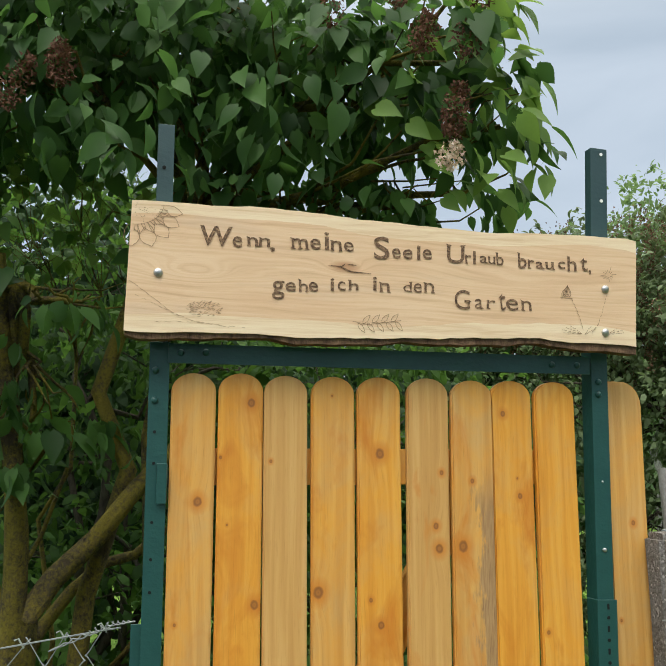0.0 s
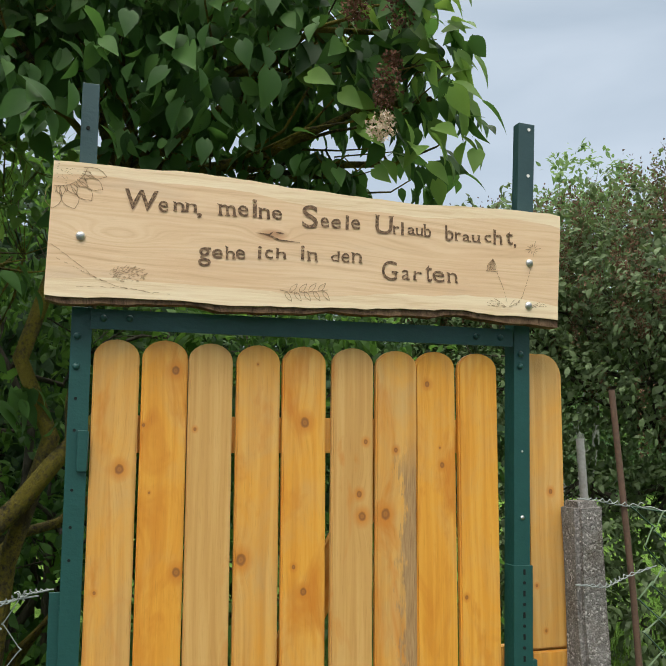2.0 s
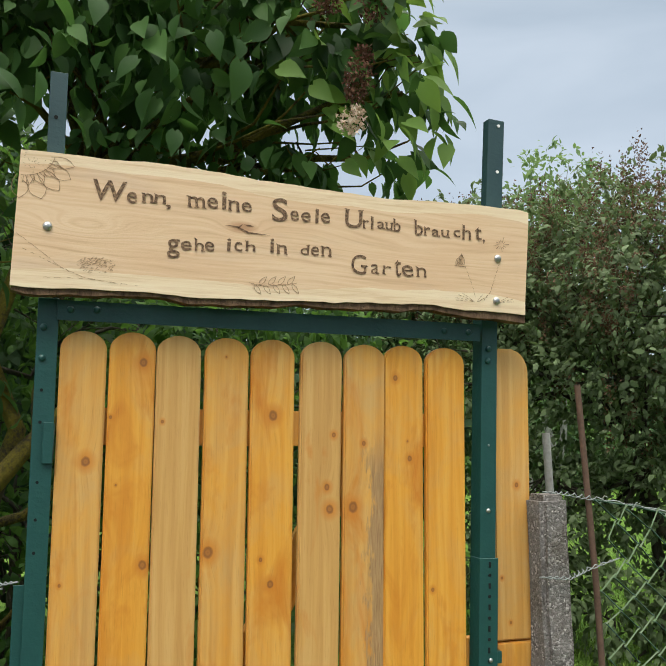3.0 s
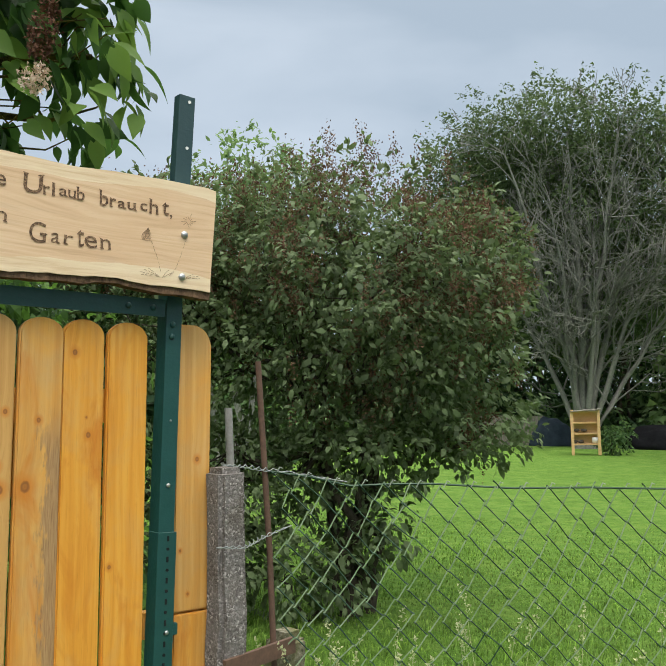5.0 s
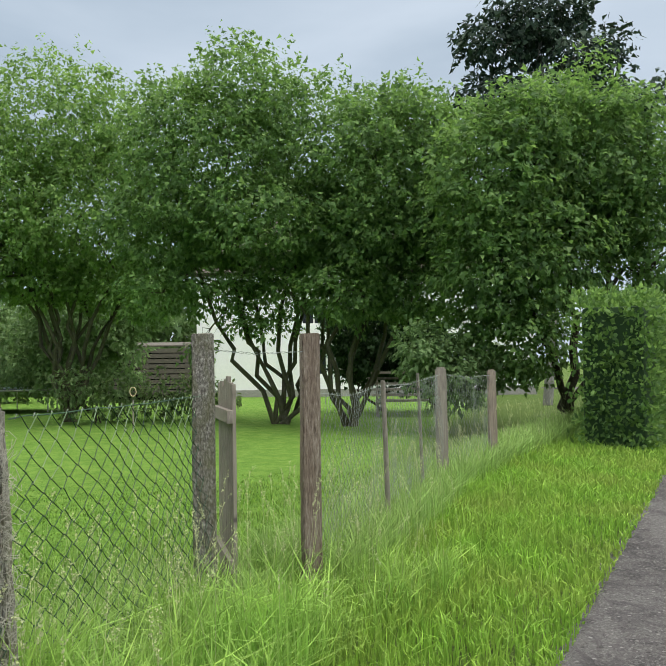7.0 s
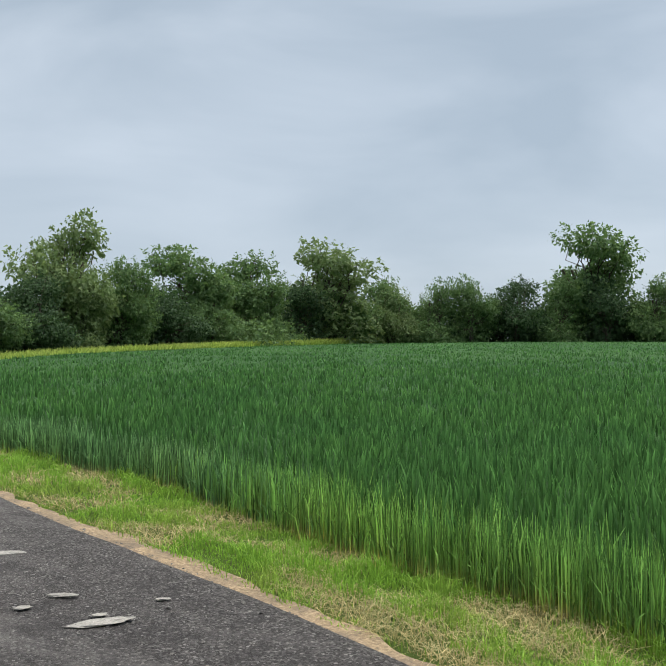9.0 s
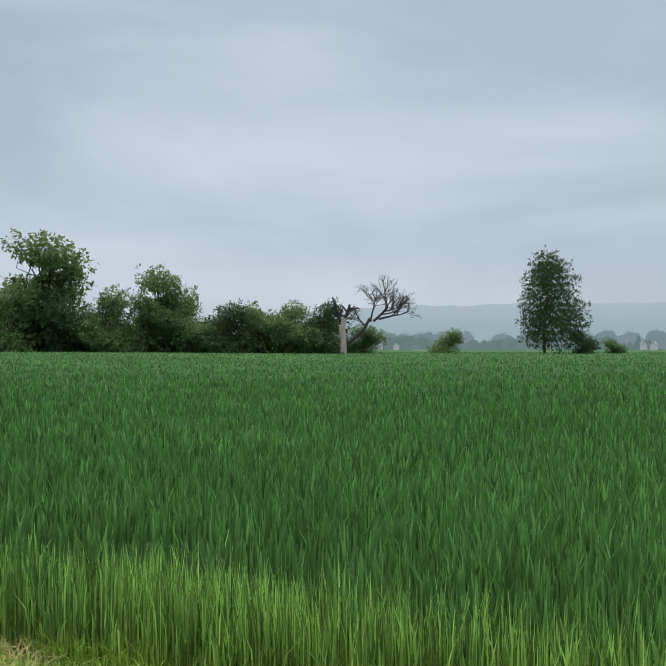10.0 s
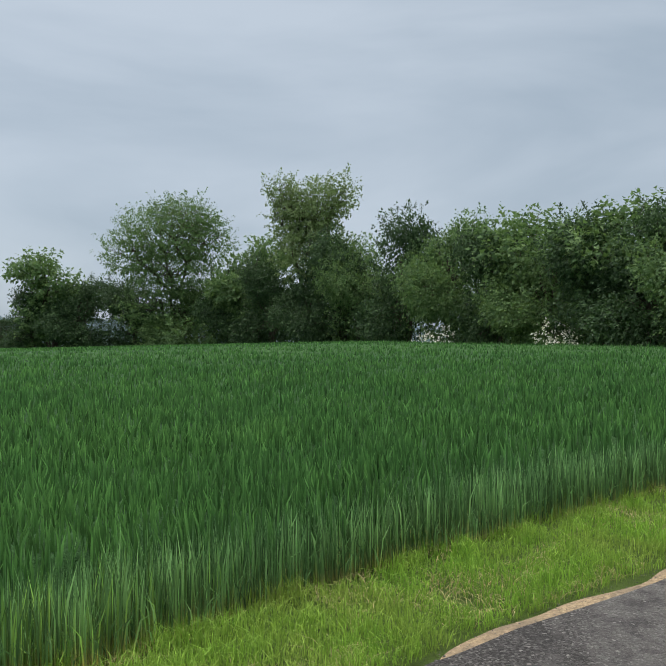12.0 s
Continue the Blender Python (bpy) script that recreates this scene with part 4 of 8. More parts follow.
def ring_places(rng, count, near, far, power, lo, hi):
    """Places round the middle of the lane, thinning with distance."""
    u = rng.random(count)
    r = near * (far / near) ** (u ** power)
    a = np.radians(rng.uniform(lo, hi, count))
    return np.column_stack([-r * np.sin(a), r * np.cos(a)]), r


def spears(rng, xy, z, foot, height, width, lean, turn):
    """The upper leaves of corn: broad low down, bent over to one side near the tip; arrays for mesh()."""
    n = len(xy)
    a = np.stack([np.cos(turn), np.sin(turn), np.zeros(n)], 1)
    side = rng.random(n) * 2 * np.pi
    d = np.stack([np.cos(side), np.sin(side), np.zeros(n)], 1) * (lean * rng.random(n) ** 1.2 * (height - foot))[:, None]
    base = np.column_stack([xy, z + foot])
    up = np.array([0, 0, 1.0]) * (height - foot)[:, None]
    w = a * (width / 2)[:, None]
    mid, tip = base + up * 0.55 + d * 0.35, base + up * rng.uniform(0.86, 1.0, n)[:, None] + d * 1.3
    v = np.stack([base - w * 0.55, base + w * 0.55, mid - w, mid + w, tip], 1)
    i = np.arange(n)[:, None] * 5
    return v.reshape(-1, 3), [i + np.array([[0, 1, 3, 2]]), i + np.array([[2, 3, 4]])]


def yellowed(rng, xy):
    """Where the rim of the field has gone yellow-green: the stretch across the lane from the gate."""
    x = xy[:, 0] + 0.9 * rng.normal(size=len(xy))
    return (x > -3.4) & (x < 6.2)


def wheat():
    rng = np.random.default_rng(11)
    xy, r = ring_places(rng, 330000, 3.2, 150, 0.74, -288, -90)
    ok = in_wheat(xy[:, 0], xy[:, 1])
    xy, r = xy[ok], r[ok]
    edge = np.interp(xy[:, 0], WHEAT_SOUTH[:, 0], WHEAT_SOUTH[:, 1]) - xy[:, 1]
    swell = 0.03 * np.sin(xy[:, 0] * 0.8 + np.sin(xy[:, 1])) * np.sin(xy[:, 1] * 0.6) + 0.018 * np.sin(xy[:, 0] * 3.1 + 2 * np.sin(xy[:, 1] * 1.7)) * np.sin(xy[:, 1] * 3.7)
    h = rng.normal(0.60, 0.04, len(xy)) * (0.9 + 0.1 * np.clip(edge / 1.0, 0, 1)) + swell + 0.045 * np.clip(r / 40, 0, 1)
    w = np.clip(0.009 + 0.0012 * r, 0.012, 0.07) * rng.uniform(0.7, 1.3, len(xy))
    rim = (edge < 0.42 + 0.2 * np.sin(xy[:, 0] * 1.3) + 0.22 * rng.normal(size=len(xy))) & (r < 25)
    face = np.arctan2(xy[:, 1], xy[:, 0]) + np.pi / 2 + rng.normal(size=len(xy)) * 0.7
    inner = ~rim
    foot = h - rng.uniform(0.2, 0.34, len(xy))
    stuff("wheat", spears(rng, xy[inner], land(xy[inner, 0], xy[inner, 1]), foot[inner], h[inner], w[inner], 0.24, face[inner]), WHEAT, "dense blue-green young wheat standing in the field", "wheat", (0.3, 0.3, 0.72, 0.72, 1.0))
    rim &= rng.random(len(xy)) < 0.42
    light = yellowed(rng, xy)
    for pick, material, label in ((rim & light, WHEAT_EDGE, "lighter yellow-green wheat at the field's rim"), (rim & ~light, WHEAT_MID, "blue-green wheat at the field's rim")):
        stuff("wheat_edge", blades(rng, xy[pick], land(xy[pick, 0], xy[pick, 1]), h[pick] - 0.03, w[pick] * 0.85, 0.15, 0.4), material, label, "wheat")


wheat()


def strip_places(rng, count, lo, hi, south, north, power=1.0, near=2.0):
    """Places between two lines, thinning with distance from the middle of the lane."""
    s = np.sign(rng.random(count) - (-lo) / (hi - lo)) if lo < 0 else np.ones(count)
    far = np.where(s > 0, hi, -lo)
    x = s * (near * ((far + near) / near) ** rng.random(count) - near)
    if lo > 0:
        x = lo + (hi - lo) * rng.random(count) ** 1.7
    t = rng.random(count)
    y0, y1 = np.interp(x, south[:, 0], south[:, 1]), np.interp(x, north[:, 0], north[:, 1])
    return np.column_stack([x, y0 + (y1 - y0) * t]), t


def verges():
    rng = np.random.default_rng(21)
    # field side
    xy, t = strip_places(rng, 100000, -14, 34, WHEAT_SOUTH - np.array([0, 0.25]), LANE_SOUTH + np.array([0, 0.03]))
    thin = np.sin(xy[:, 0] * 2.7 + 2 * np.sin(xy[:, 1] * 3)) * np.sin(xy[:, 1] * 4.1 + xy[:, 0]) + 0.9 * rng.random(len(xy)) > -0.05
    keep = thin & (rng.random(len(xy)) > (t - 0.8) * 3 * (xy[:, 0] > 0))
    xy, t = xy[keep], t[keep]
    d = np.hypot(xy[:, 0], xy[:, 1])
    tuft = 0.7 + 0.6 * np.sin(xy[:, 0] * 5.3 + 3 * np.sin(xy[:, 1] * 4)) * np.sin(xy[:, 1] * 6.1 + 2 * np.sin(xy[:, 0] * 3))
    h = rng.uniform(0.05, 0.15, len(xy)) * (1.2 - 0.45 * t) * np.clip(tuft, 0.3, 1.4)
    stuff("verge_grass", blades(rng, xy, land(xy[:, 0], xy[:, 1]), h, np.clip(0.002 + 0.0009 * d, 0.0035, 0.03), 0.9, 0.6), GRASS, "short bright green grass along the field", "grass")
    xy, t = strip_places(rng, 36000, -9, 1, WHEAT_SOUTH - np.array([0, 0.2]), LANE_SOUTH + np.array([0, 0.03]), near=6.0)
    tuft = 0.75 + 0.6 * np.sin(xy[:, 0] * 6.1 + 3 * np.sin(xy[:, 1] * 4)) * np.sin(xy[:, 1] * 5.3 + 2 * np.sin(xy[:, 0] * 3))
    keep = tuft + 0.5 * rng.random(len(xy)) > 0.55
    xy, t, tuft = xy[keep], t[keep], tuft[keep]
    stuff("verge_tufts", blades(rng, xy, land(xy[:, 0], xy[:, 1]), rng.uniform(0.06, 0.17, len(xy)) * np.clip(tuft, 0.4, 1.3), rng.uniform(0.003, 0.007, len(xy)), 0.8, 0.6), GRASS, "lush green tufts of grass beside the wheat", "grass")
    # thin outer stalks of the wheat
    xy, t = strip_places(rng, 14000, -10, 16, WHEAT_SOUTH - np.array([0, 0.4]), WHEAT_SOUTH + np.array([0, 0.06]), near=5.0)
    d = np.hypot(xy[:, 0], xy[:, 1])
    h = rng.normal(0.52, 0.05, len(xy)) - 0.16 * t * rng.random(len(xy))
    low, u = strip_places(rng, 9000, -10, 14, WHEAT_SOUTH - np.array([0, 0.22]), WHEAT_SOUTH + np.array([0, 0.1]), near=5.0)
    light, light_low = yellowed(rng, xy), yellowed(rng, low)
    for material, a, b, tone in ((WHEAT_EDGE, light, light_low, "yellow-green"), (WHEAT_MID, ~light, ~light_low, "blue-green")):
        stuff("wheat_stalks", blades(rng, xy[a], land(xy[a, 0], xy[a, 1]), h[a], 0.0035 + 0.0009 * d[a], 0.12, 0.3), material, "thin upright " + tone + " wheat stalks at the field's rim", "wheat")
        stuff("low_wheat", blades(rng, low[b], land(low[b, 0], low[b, 1]), rng.uniform(0.12, 0.36, int(b.sum())), 0.004 + 0.0009 * np.hypot(low[b, 0], low[b, 1]), 0.35, 0.5), material, "short " + tone + " wheat leaves along the field's foot", "wheat")
    xy, t = strip_places(rng, 60000, -12, 22, WHEAT_SOUTH - np.array([0, 0.25]), LANE_SOUTH - np.array([0, 0.05]))
    keep = np.sin(xy[:, 0] * 2.7 + 2 * np.sin(xy[:, 1] * 3)) * np.sin(xy[:, 1] * 4.1 + xy[:, 0]) + 0.5 * rng.random(len(xy)) < 0.16 + 0.25 * (xy[:, 0] > -2)
    xy = xy[keep]
    d = np.hypot(xy[:, 0], xy[:, 1])
    stuff("dry_straw", blades(rng, xy, land(xy[:, 0], xy[:, 1]), rng.uniform(0.025, 0.075, len(xy)), np.clip(0.0015 + 0.0007 * d, 0.003, 0.02), 3.2, 0.9), STRAW, "dry mown straw lying in the verge", "straw")
    # garden side, in front of the chain link
    fence = FENCE_LINE
    xy, t = strip_places(rng, 46000, 1.0, 30, LANE_NORTH - np.array([0, 0.10]), fence)
    d = np.hypot(xy[:, 0], xy[:, 1])
    h = rng.uniform(0.12, 0.30, len(xy)) * (0.5 + 0.7 * t)
    stuff("roadside_grass", blades(rng, xy, land(xy[:, 0], xy[:, 1]), h, np.clip(0.005 + 0.0012 * d, 0.007, 0.04), 0.6, 0.6), GRASS, "long bright green grass between lane and fence", "grass")
    xy, t = strip_places(rng, 9000, -7, 1.3, LANE_NORTH - np.array([0, 0.1]), fence + np.array([0, 0.1]), near=4.0)
    stuff("gate_grass", blades(rng, xy, land(xy[:, 0], xy[:, 1]), rng.uniform(0.05, 0.17, len(xy)), np.full(len(xy), 0.008), 0.7, 0.6), GRASS, "short green grass in front of the gate", "grass")
    # tall grass at the foot of the fence
    foot = FENCE_LINE
    xy, t = strip_places(rng, 30000, 0.95, 24, foot - np.array([0, 0.28]), foot + np.array([0, 0.55]))
    gap = (xy[:, 0] > 5.2) & (xy[:, 0] < 5.7)
    xy = xy[~gap]
    d = np.hypot(xy[:, 0], xy[:, 1])
    h = rng.uniform(0.22, 0.6, len(xy)) * (0.6 + 0.4 * np.clip(xy[:, 0] / 4, 0.2, 1))
    stuff("tall_grass", blades(rng, xy, land(xy[:, 0], xy[:, 1]), h, np.clip(0.004 + 0.0008 * d, 0.005, 0.03), 0.55, 0.5), TALL_GRASS, "tall seeding grass grown through the fence", "grass")
    near_foot, t2 = strip_places(rng, 15000, 1.2, 6.6, foot - np.array([0, 0.85]), foot + np.array([0, 0.25]))
    clump = 0.75 + 0.4 * np.sin(near_foot[:, 0] * 4.3 + 2 * np.sin(near_foot[:, 1] * 5)) * np.sin(near_foot[:, 1] * 6.1 + near_foot[:, 0])
    stuff("lush_grass", blades(rng, near_foot, land(near_foot[:, 0], near_foot[:, 1]), rng.uniform(0.25, 0.78, len(near_foot)) * clump * np.interp(near_foot[:, 0], (1.2, 2.4, 2.9, 3.6, 5, 6.6), (0.6, 0.85, 1.25, 1.15, 0.85, 0.65)), rng.uniform(0.004, 0.011, len(near_foot)), 0.75, 0.75), LUSH, "lush green grass round the fence posts", "grass")
    tuft = np.array([(3.09, 1.64)]) + rng.normal(size=(500, 2)) * np.array([0.13, 0.07])
    stuff("post_grass", blades(rng, tuft, land(tuft[:, 0], tuft[:, 1]), rng.uniform(0.45, 0.92, 500), rng.uniform(0.004, 0.009, 500), 0.6, 0.9), LUSH, "arching grass grown round the foot of the post", "grass")
    # seed heads
    xy = np.concatenate([xy[rng.random(len(xy)) < 0.014], near_foot[:170]]) + rng.normal(size=(1, 2)) * 0.02
    n = len(xy)
    top = rng.uniform(0.4, 0.95, n)
    stalk = np.column_stack([xy, land(xy[:, 0], xy[:, 1]) + top])
    bow = np.column_stack([rng.normal(size=(n, 2)) * 0.07, np.zeros(n)])
    root = stalk - bow - np.column_stack([np.zeros((n, 2)), top])
    v, f = tubes([[(*a, 0.0011), (*((a + b) / 2 - 0.2 * c), 0.001), (*b, 0.0008)] for a, b, c in zip(root, stalk, bow)], 3)
    stuff("grass_stalks", (v, f), SEED_GRASS, "thin pale stalks of seeding grass", "grass")
    k = 34
    along = (rng.random((n, k, 1)) - 0.5) * (bow * 0.5 + np.array([0, 0, 0.11]))[:, None]
    at = np.repeat(stalk, k, 0) + along.reshape(-1, 3) + rng.normal(size=(n * k, 3)) * np.array([0.0045, 0.0045, 0.005])
    stuff("grass_seed_heads", scatter(CHIP, at, rng.normal(size=(n * k, 3)) + np.array([0, 0, 0.8]), rng.normal(size=(n * k, 3)), np.full(n * k, 0.012)), SEED_GRASS, "feathery seed heads of tall grass", "grass")
    xy, t = strip_places(rng, 9000, 1.1, 6.5, foot + np.array([0, 0.1]), foot + np.array([0, 2.0]))
    clump = np.sin(xy[:, 0] * 3.1) * np.sin(xy[:, 1] * 4.3 + xy[:, 0]) + 0.7 * rng.random(len(xy)) > 0.2
    xy = xy[clump]
    stuff("wild_grass", blades(rng, xy, land(xy[:, 0], xy[:, 1]), rng.uniform(0.12, 0.42, len(xy)), rng.uniform(0.004, 0.008, len(xy)), 0.6, 0.6), TALL_GRASS, "tufts of pale wild grass inside the fence", "grass")
    xy, t = strip_places(rng, 700, 1.1, 4.4, foot + np.array([0, -0.1]), foot + np.array([0, 1.5]))
    keep = np.sin(xy[:, 0] * 3.7 + 1) * np.sin(xy[:, 1] * 4.3) + 0.35 * (xy[:, 0] < 2.4) > 0.1
    xy = xy[keep]
    high = rng.uniform(0.12, 0.5, len(xy))
    n = len(xy) * 13
    share = rng.random(n)
    put = np.repeat(xy, 13, 0) + rng.normal(size=(n, 2)) * 0.035
    up = np.column_stack([rng.normal(size=(n, 2)), rng.uniform(0.0, 0.8, n)])
    stuff("low_weeds", scatter(OVAL, np.column_stack([put, land(put[:, 0], put[:, 1]) + 0.02 + share * np.repeat(high, 13)]), up, np.column_stack([rng.normal(size=(n, 2)) * 0.4, np.ones(n)]), rng.uniform(0.04, 0.1, n) * (1.25 - 0.6 * share)), WEED, "broad-leaved weeds at the foot of the fence", "weeds")
    # lawn behind the fence
    u = rng.random(80000)
    r = 3.0 * (13.0 / 3.0) ** u
    a = np.radians(rng.uniform(-88, -14, len(u)))
    xy = np.column_stack([-r * np.sin(a), r * np.cos(a)])
    ok = xy[:, 1] > np.interp(xy[:, 0], FENCE_LINE[:, 0], FENCE_LINE[:, 1]) + 0.1
    xy, r = xy[ok], r[ok]
    h = rng.uniform(0.03, 0.075, len(xy)) * (1 + 2.0 * (xy[:, 1] < 3.6) * rng.random(len(xy))) * np.interp(r, (3, 6, 10, 13), (1, 0.9, 0.7, 0.3)) * (0.8 + 0.35 * np.sin(xy[:, 0]) * np.sin(xy[:, 1] * 1.3) + 0.35 * np.sin(xy[:, 0] * 4.1 + np.sin(xy[:, 1] * 3)) * np.sin(xy[:, 1] * 3.7))
    stuff("lawn", blades(rng, xy, land(xy[:, 0], xy[:, 1]), h, np.clip(0.002 + 0.001 * r, 0.005, 0.05), 0.9, 0.6), LAWN, "bright green mown lawn of the garden", "lawn")


verges()


def flowering_strip():
    """Yellow weeds along the far rim of the field."""
    rng = np.random.default_rng(31)
    n = 18000
    y = -10 - 100 * rng.random(n) ** 1.2
    x = np.interp(y, FIELD_EAST[:, 0], FIELD_EAST[:, 1]) + rng.uniform(-1.0, 1.0, n)
    x = x - 0.075 * np.hypot(x, y)
    d = np.hypot(x, y)
    stuff("yellow_weeds", blades(rng, np.column_stack([x, y]), land(x, y), rng.uniform(0.62, 0.88, n) + 0.008 * np.clip(d - 34, 0, 60), 0.02 + 0.0009 * d, 0.4, 0.4), RAPE, "strip of yellow flowering weeds at the field's far rim", "weeds")


flowering_strip()


# ---------------------------------------------------------------- the gate with its sign
GATE = pose(0, 2.06, 0, 0, 0, 13.5)


def picket_outline(w, h, shoulder=0.042):
    half = w / 2
    arc = [(half * math.cos(a), h - shoulder + shoulder * math.sin(a)) for a in np.linspace(0, math.pi, 13)]
    return [(-half, 0), (half, 0)] + arc


def bolt_mesh(r=0.008, h=0.006):
    bm = bmesh.new()
    bmesh.ops.create_uvsphere(bm, u_segments=12, v_segments=6, radius=r)
    bmesh.ops.scale(bm, vec=(1, h / r, 1), verts=bm.verts)
    return bm


def angle_iron(width, depth, height, t=0.005, flip=1):
    """An L of steel: the broad leg in front, the other along its inner edge."""
    w, s = width / 2, flip
    pts = [(-w * s, 0), (w * s, 0), (w * s, t), ((-w + t) * s, t), ((-w + t) * s, depth), (-w * s, depth)]
    bm = bmesh.new()
    f = bm.faces.new([bm.verts.new((x, y, 0)) for x, y in pts])
    out = bmesh.ops.extrude_face_region(bm, geom=[f])
    bmesh.ops.translate(bm, vec=(0, 0, height), verts=[v for v in out["geom"] if isinstance(v, bmesh.types.BMVert)])
    bmesh.ops.recalc_face_normals(bm, faces=bm.faces[:])
    bmesh.ops.bevel(bm, geom=bm.edges[:], offset=0.0008, segments=1, affect="EDGES")
    return bm


def gate_frame():
    root = thing("gateway", GATE, "dark green painted steel gateway of bolted angle iron", "gateway")
    left = part("post", angle_iron(0.045, 0.045, 1.885, flip=-1), GREEN_STEEL, root, at=pose(-0.4035, 0, 0))
    lean = pose(0.6715, 0, 0, 0, 1.2, 0)
    right = part("post", angle_iron(0.046, 0.05, 1.90, flip=1), GREEN_STEEL, root, at=lean)
    part("upper_post", angle_iron(0.038, 0.05, 0.51, flip=-1), BLUE_STEEL, root, "slate-coloured steel post above the sign", pose(-0.405, -0.03, 1.886))
    part("upper_post", angle_iron(0.0475, 0.03, 0.538, flip=1), BLUE_STEEL, root, "slate-coloured steel post above the sign", pose(0.6973, -0.03, 1.9, 0, 2.55, 0))
    # hinged strip outside the left post, lower down
    part("outer_post", angle_iron(0.04, 0.04, 1.262, flip=-1), GREEN_STEEL, root, at=pose(-0.4275, 0.012, 0))
    part("sleeve", angle_iron(0.054, 0.05, 1.278, flip=1), GREEN_STEEL, root, "perforated green steel sleeve", pose(0.6715, -0.007, 0, 0, 1.2, 0))
    bar = bmesh.new()
    for y0, y1, z0, z1 in ((-0.010, -0.005, 1.836, 1.881), (-0.005, 0.035, 1.876, 1.881)):
        b = bmesh.ops.create_cube(bar, size=1)["verts"]
        bmesh.ops.scale(bar, vec=(1.062, y1 - y0, z1 - z0), verts=b)
        bmesh.ops.translate(bar, vec=(0.146, (y0 + y1) / 2, (z0 + z1) / 2), verts=b)
    part("cross_bar", bar, GREEN_STEEL, root)
    for x, z in ((-0.357, 1.86), (-0.3, 1.862), (0.571, 1.858), (0.641, 1.858)):
        part("bolt", bolt_mesh(0.0085, 0.007), GREEN_STEEL, root, at=pose(x, -0.011, z), smooth=True)
    for x, z, y in ((-0.412, 1.819, -0.001), (-0.412, 1.751, -0.001), (0.705, 1.818, -0.001), (0.703, 1.786, -0.001)):
        part("bolt", bolt_mesh(0.0085, 0.007), GREEN_STEEL, root, at=pose(x, y, z), smooth=True)
    part("screw", bolt_mesh(0.006, 0.004), ZINC, root, "bright zinc screw", pose(0.701, -0.001, 1.397), True)
    part("screw", bolt_mesh(0.006, 0.004), ZINC, root, "bright zinc screw", pose(0.7, -0.008, 1.025), True)
    part("screw", bolt_mesh(0.003, 0.003), ZINC, root, "bright zinc screw", pose(0.704, -0.001, 1.565), True)
    # slots are dark pieces set on the sleeve, their inner shade painted
    for i in range(26):
        z = 1.262 - 0.0265 * i
        bm = disc_tube(0.004, 0.003, 10) if i % 2 else block(0.0055, 0.003, 0.014, 0.001, False)
        if i % 2:
            bmesh.ops.rotate(bm, matrix=Matrix.Rotation(math.pi / 2, 3, "X"), verts=bm.verts)
        part("slot", bm, HOLE, root, at=pose(0.6735 + z * 0.021, -0.0077, z))
    for z in (1.68, 1.61, 1.48, 1.40, 1.33):
        part("hole", disc_tube(0.0035, 0.003, 10), HOLE, root, at=pose(-0.41, -0.0005, z, 90))
    # discs for holes: dark for shade inside, white for sky showing through
    for x, z in ((0.7263, 2.4207), (0.721, 2.2928), (-0.408, 2.29)):
        part("hole", disc_tube(0.0045, 0.003, 10), HOLE if x < 0 else WHITE_PAINT, root, at=pose(x, -0.0305, z, 90))
    part("hinge_plate", block(0.022, 0.006, 0.09, 0.002), GREEN_STEEL, root, at=pose(-0.392, -0.009, 1.52))
    part("hinge_pin", disc_tube(0.005, 0.085, 12, 0.001), GREEN_STEEL, root, at=pose(-0.3835, -0.006, 1.565), smooth=True)
    return root


def garden_gate():
    root = thing("garden_gate", GATE, "orange-glazed pine picket gate with rounded tops, closed", "gate")
    edges = ((-0.376, -0.2745), (-0.267, -0.1635), (-0.156, -0.053), (-0.0445, 0.060), (0.0685, 0.1765), (0.1835, 0.290), (0.2975, 0.407), (0.414, 0.523), (0.5305, 0.641))
    rng = np.random.default_rng(5)
    for k in (2, 0, 1, 3, 5, 4, 6, 7, 8):
        l, r = edges[k]
        h = 1.708 + rng.normal() * 0.0015
        part("picket", outline(picket_outline(r - l, h), 0.02, 0.004), PICKETS[k], root, at=pose((l + r) / 2, 0.004, 0.108, 0, rng.normal() * 0.12, 0))
    for z in (0.35, 1.56):
        part("rail", block(1.0, 0.028, 0.085, 0.003), PICKET, root, at=pose(0.128, 0.039, z))
    part("brace", block(0.085, 0.024, 1.42, 0.003), PICKET, root, at=pose(-0.27, 0.068, 0.42, 0, 29, 0))
    return root


def side_board():
    root = thing("side_picket", GATE @ pose(0.7925, 0.03, 0), "pale orange picket beside the gate post, in two lengths", "picket")
    arc = [(0.054 * math.sin(a) if a else 0.012, 0.70 + 0.063 * math.cos(a)) for a in np.linspace(0.35, math.pi / 2, 9)]
    pts = [(-0.054, 0), (0.054, 0)] + arc[::-1] + [(0.004, 0.764), (-0.054, 0.764)]
    part("upper_board", outline(pts, 0.02, 0.004), SIDE_PINE, root, at=pose(0, 0, 1.06))
    part("lower_board", outline([(-0.054, 0), (0.062, 0), (0.062, 0.95), (-0.054, 0.95)], 0.02, 0.003), PICKETS[3], root, at=pose(0, -0.004, 0.105))
    part("rail", block(0.2, 0.028, 0.07, 0.003), PICKET, root, at=pose(-0.03, 0.034, 1.0))
    part("latch_block", block(0.022, 0.02, 0.03, 0.002), GREEN_STEEL, root, at=pose(-0.07, -0.026, 1.015))
    return root


SIGN_FRONT = -0.075


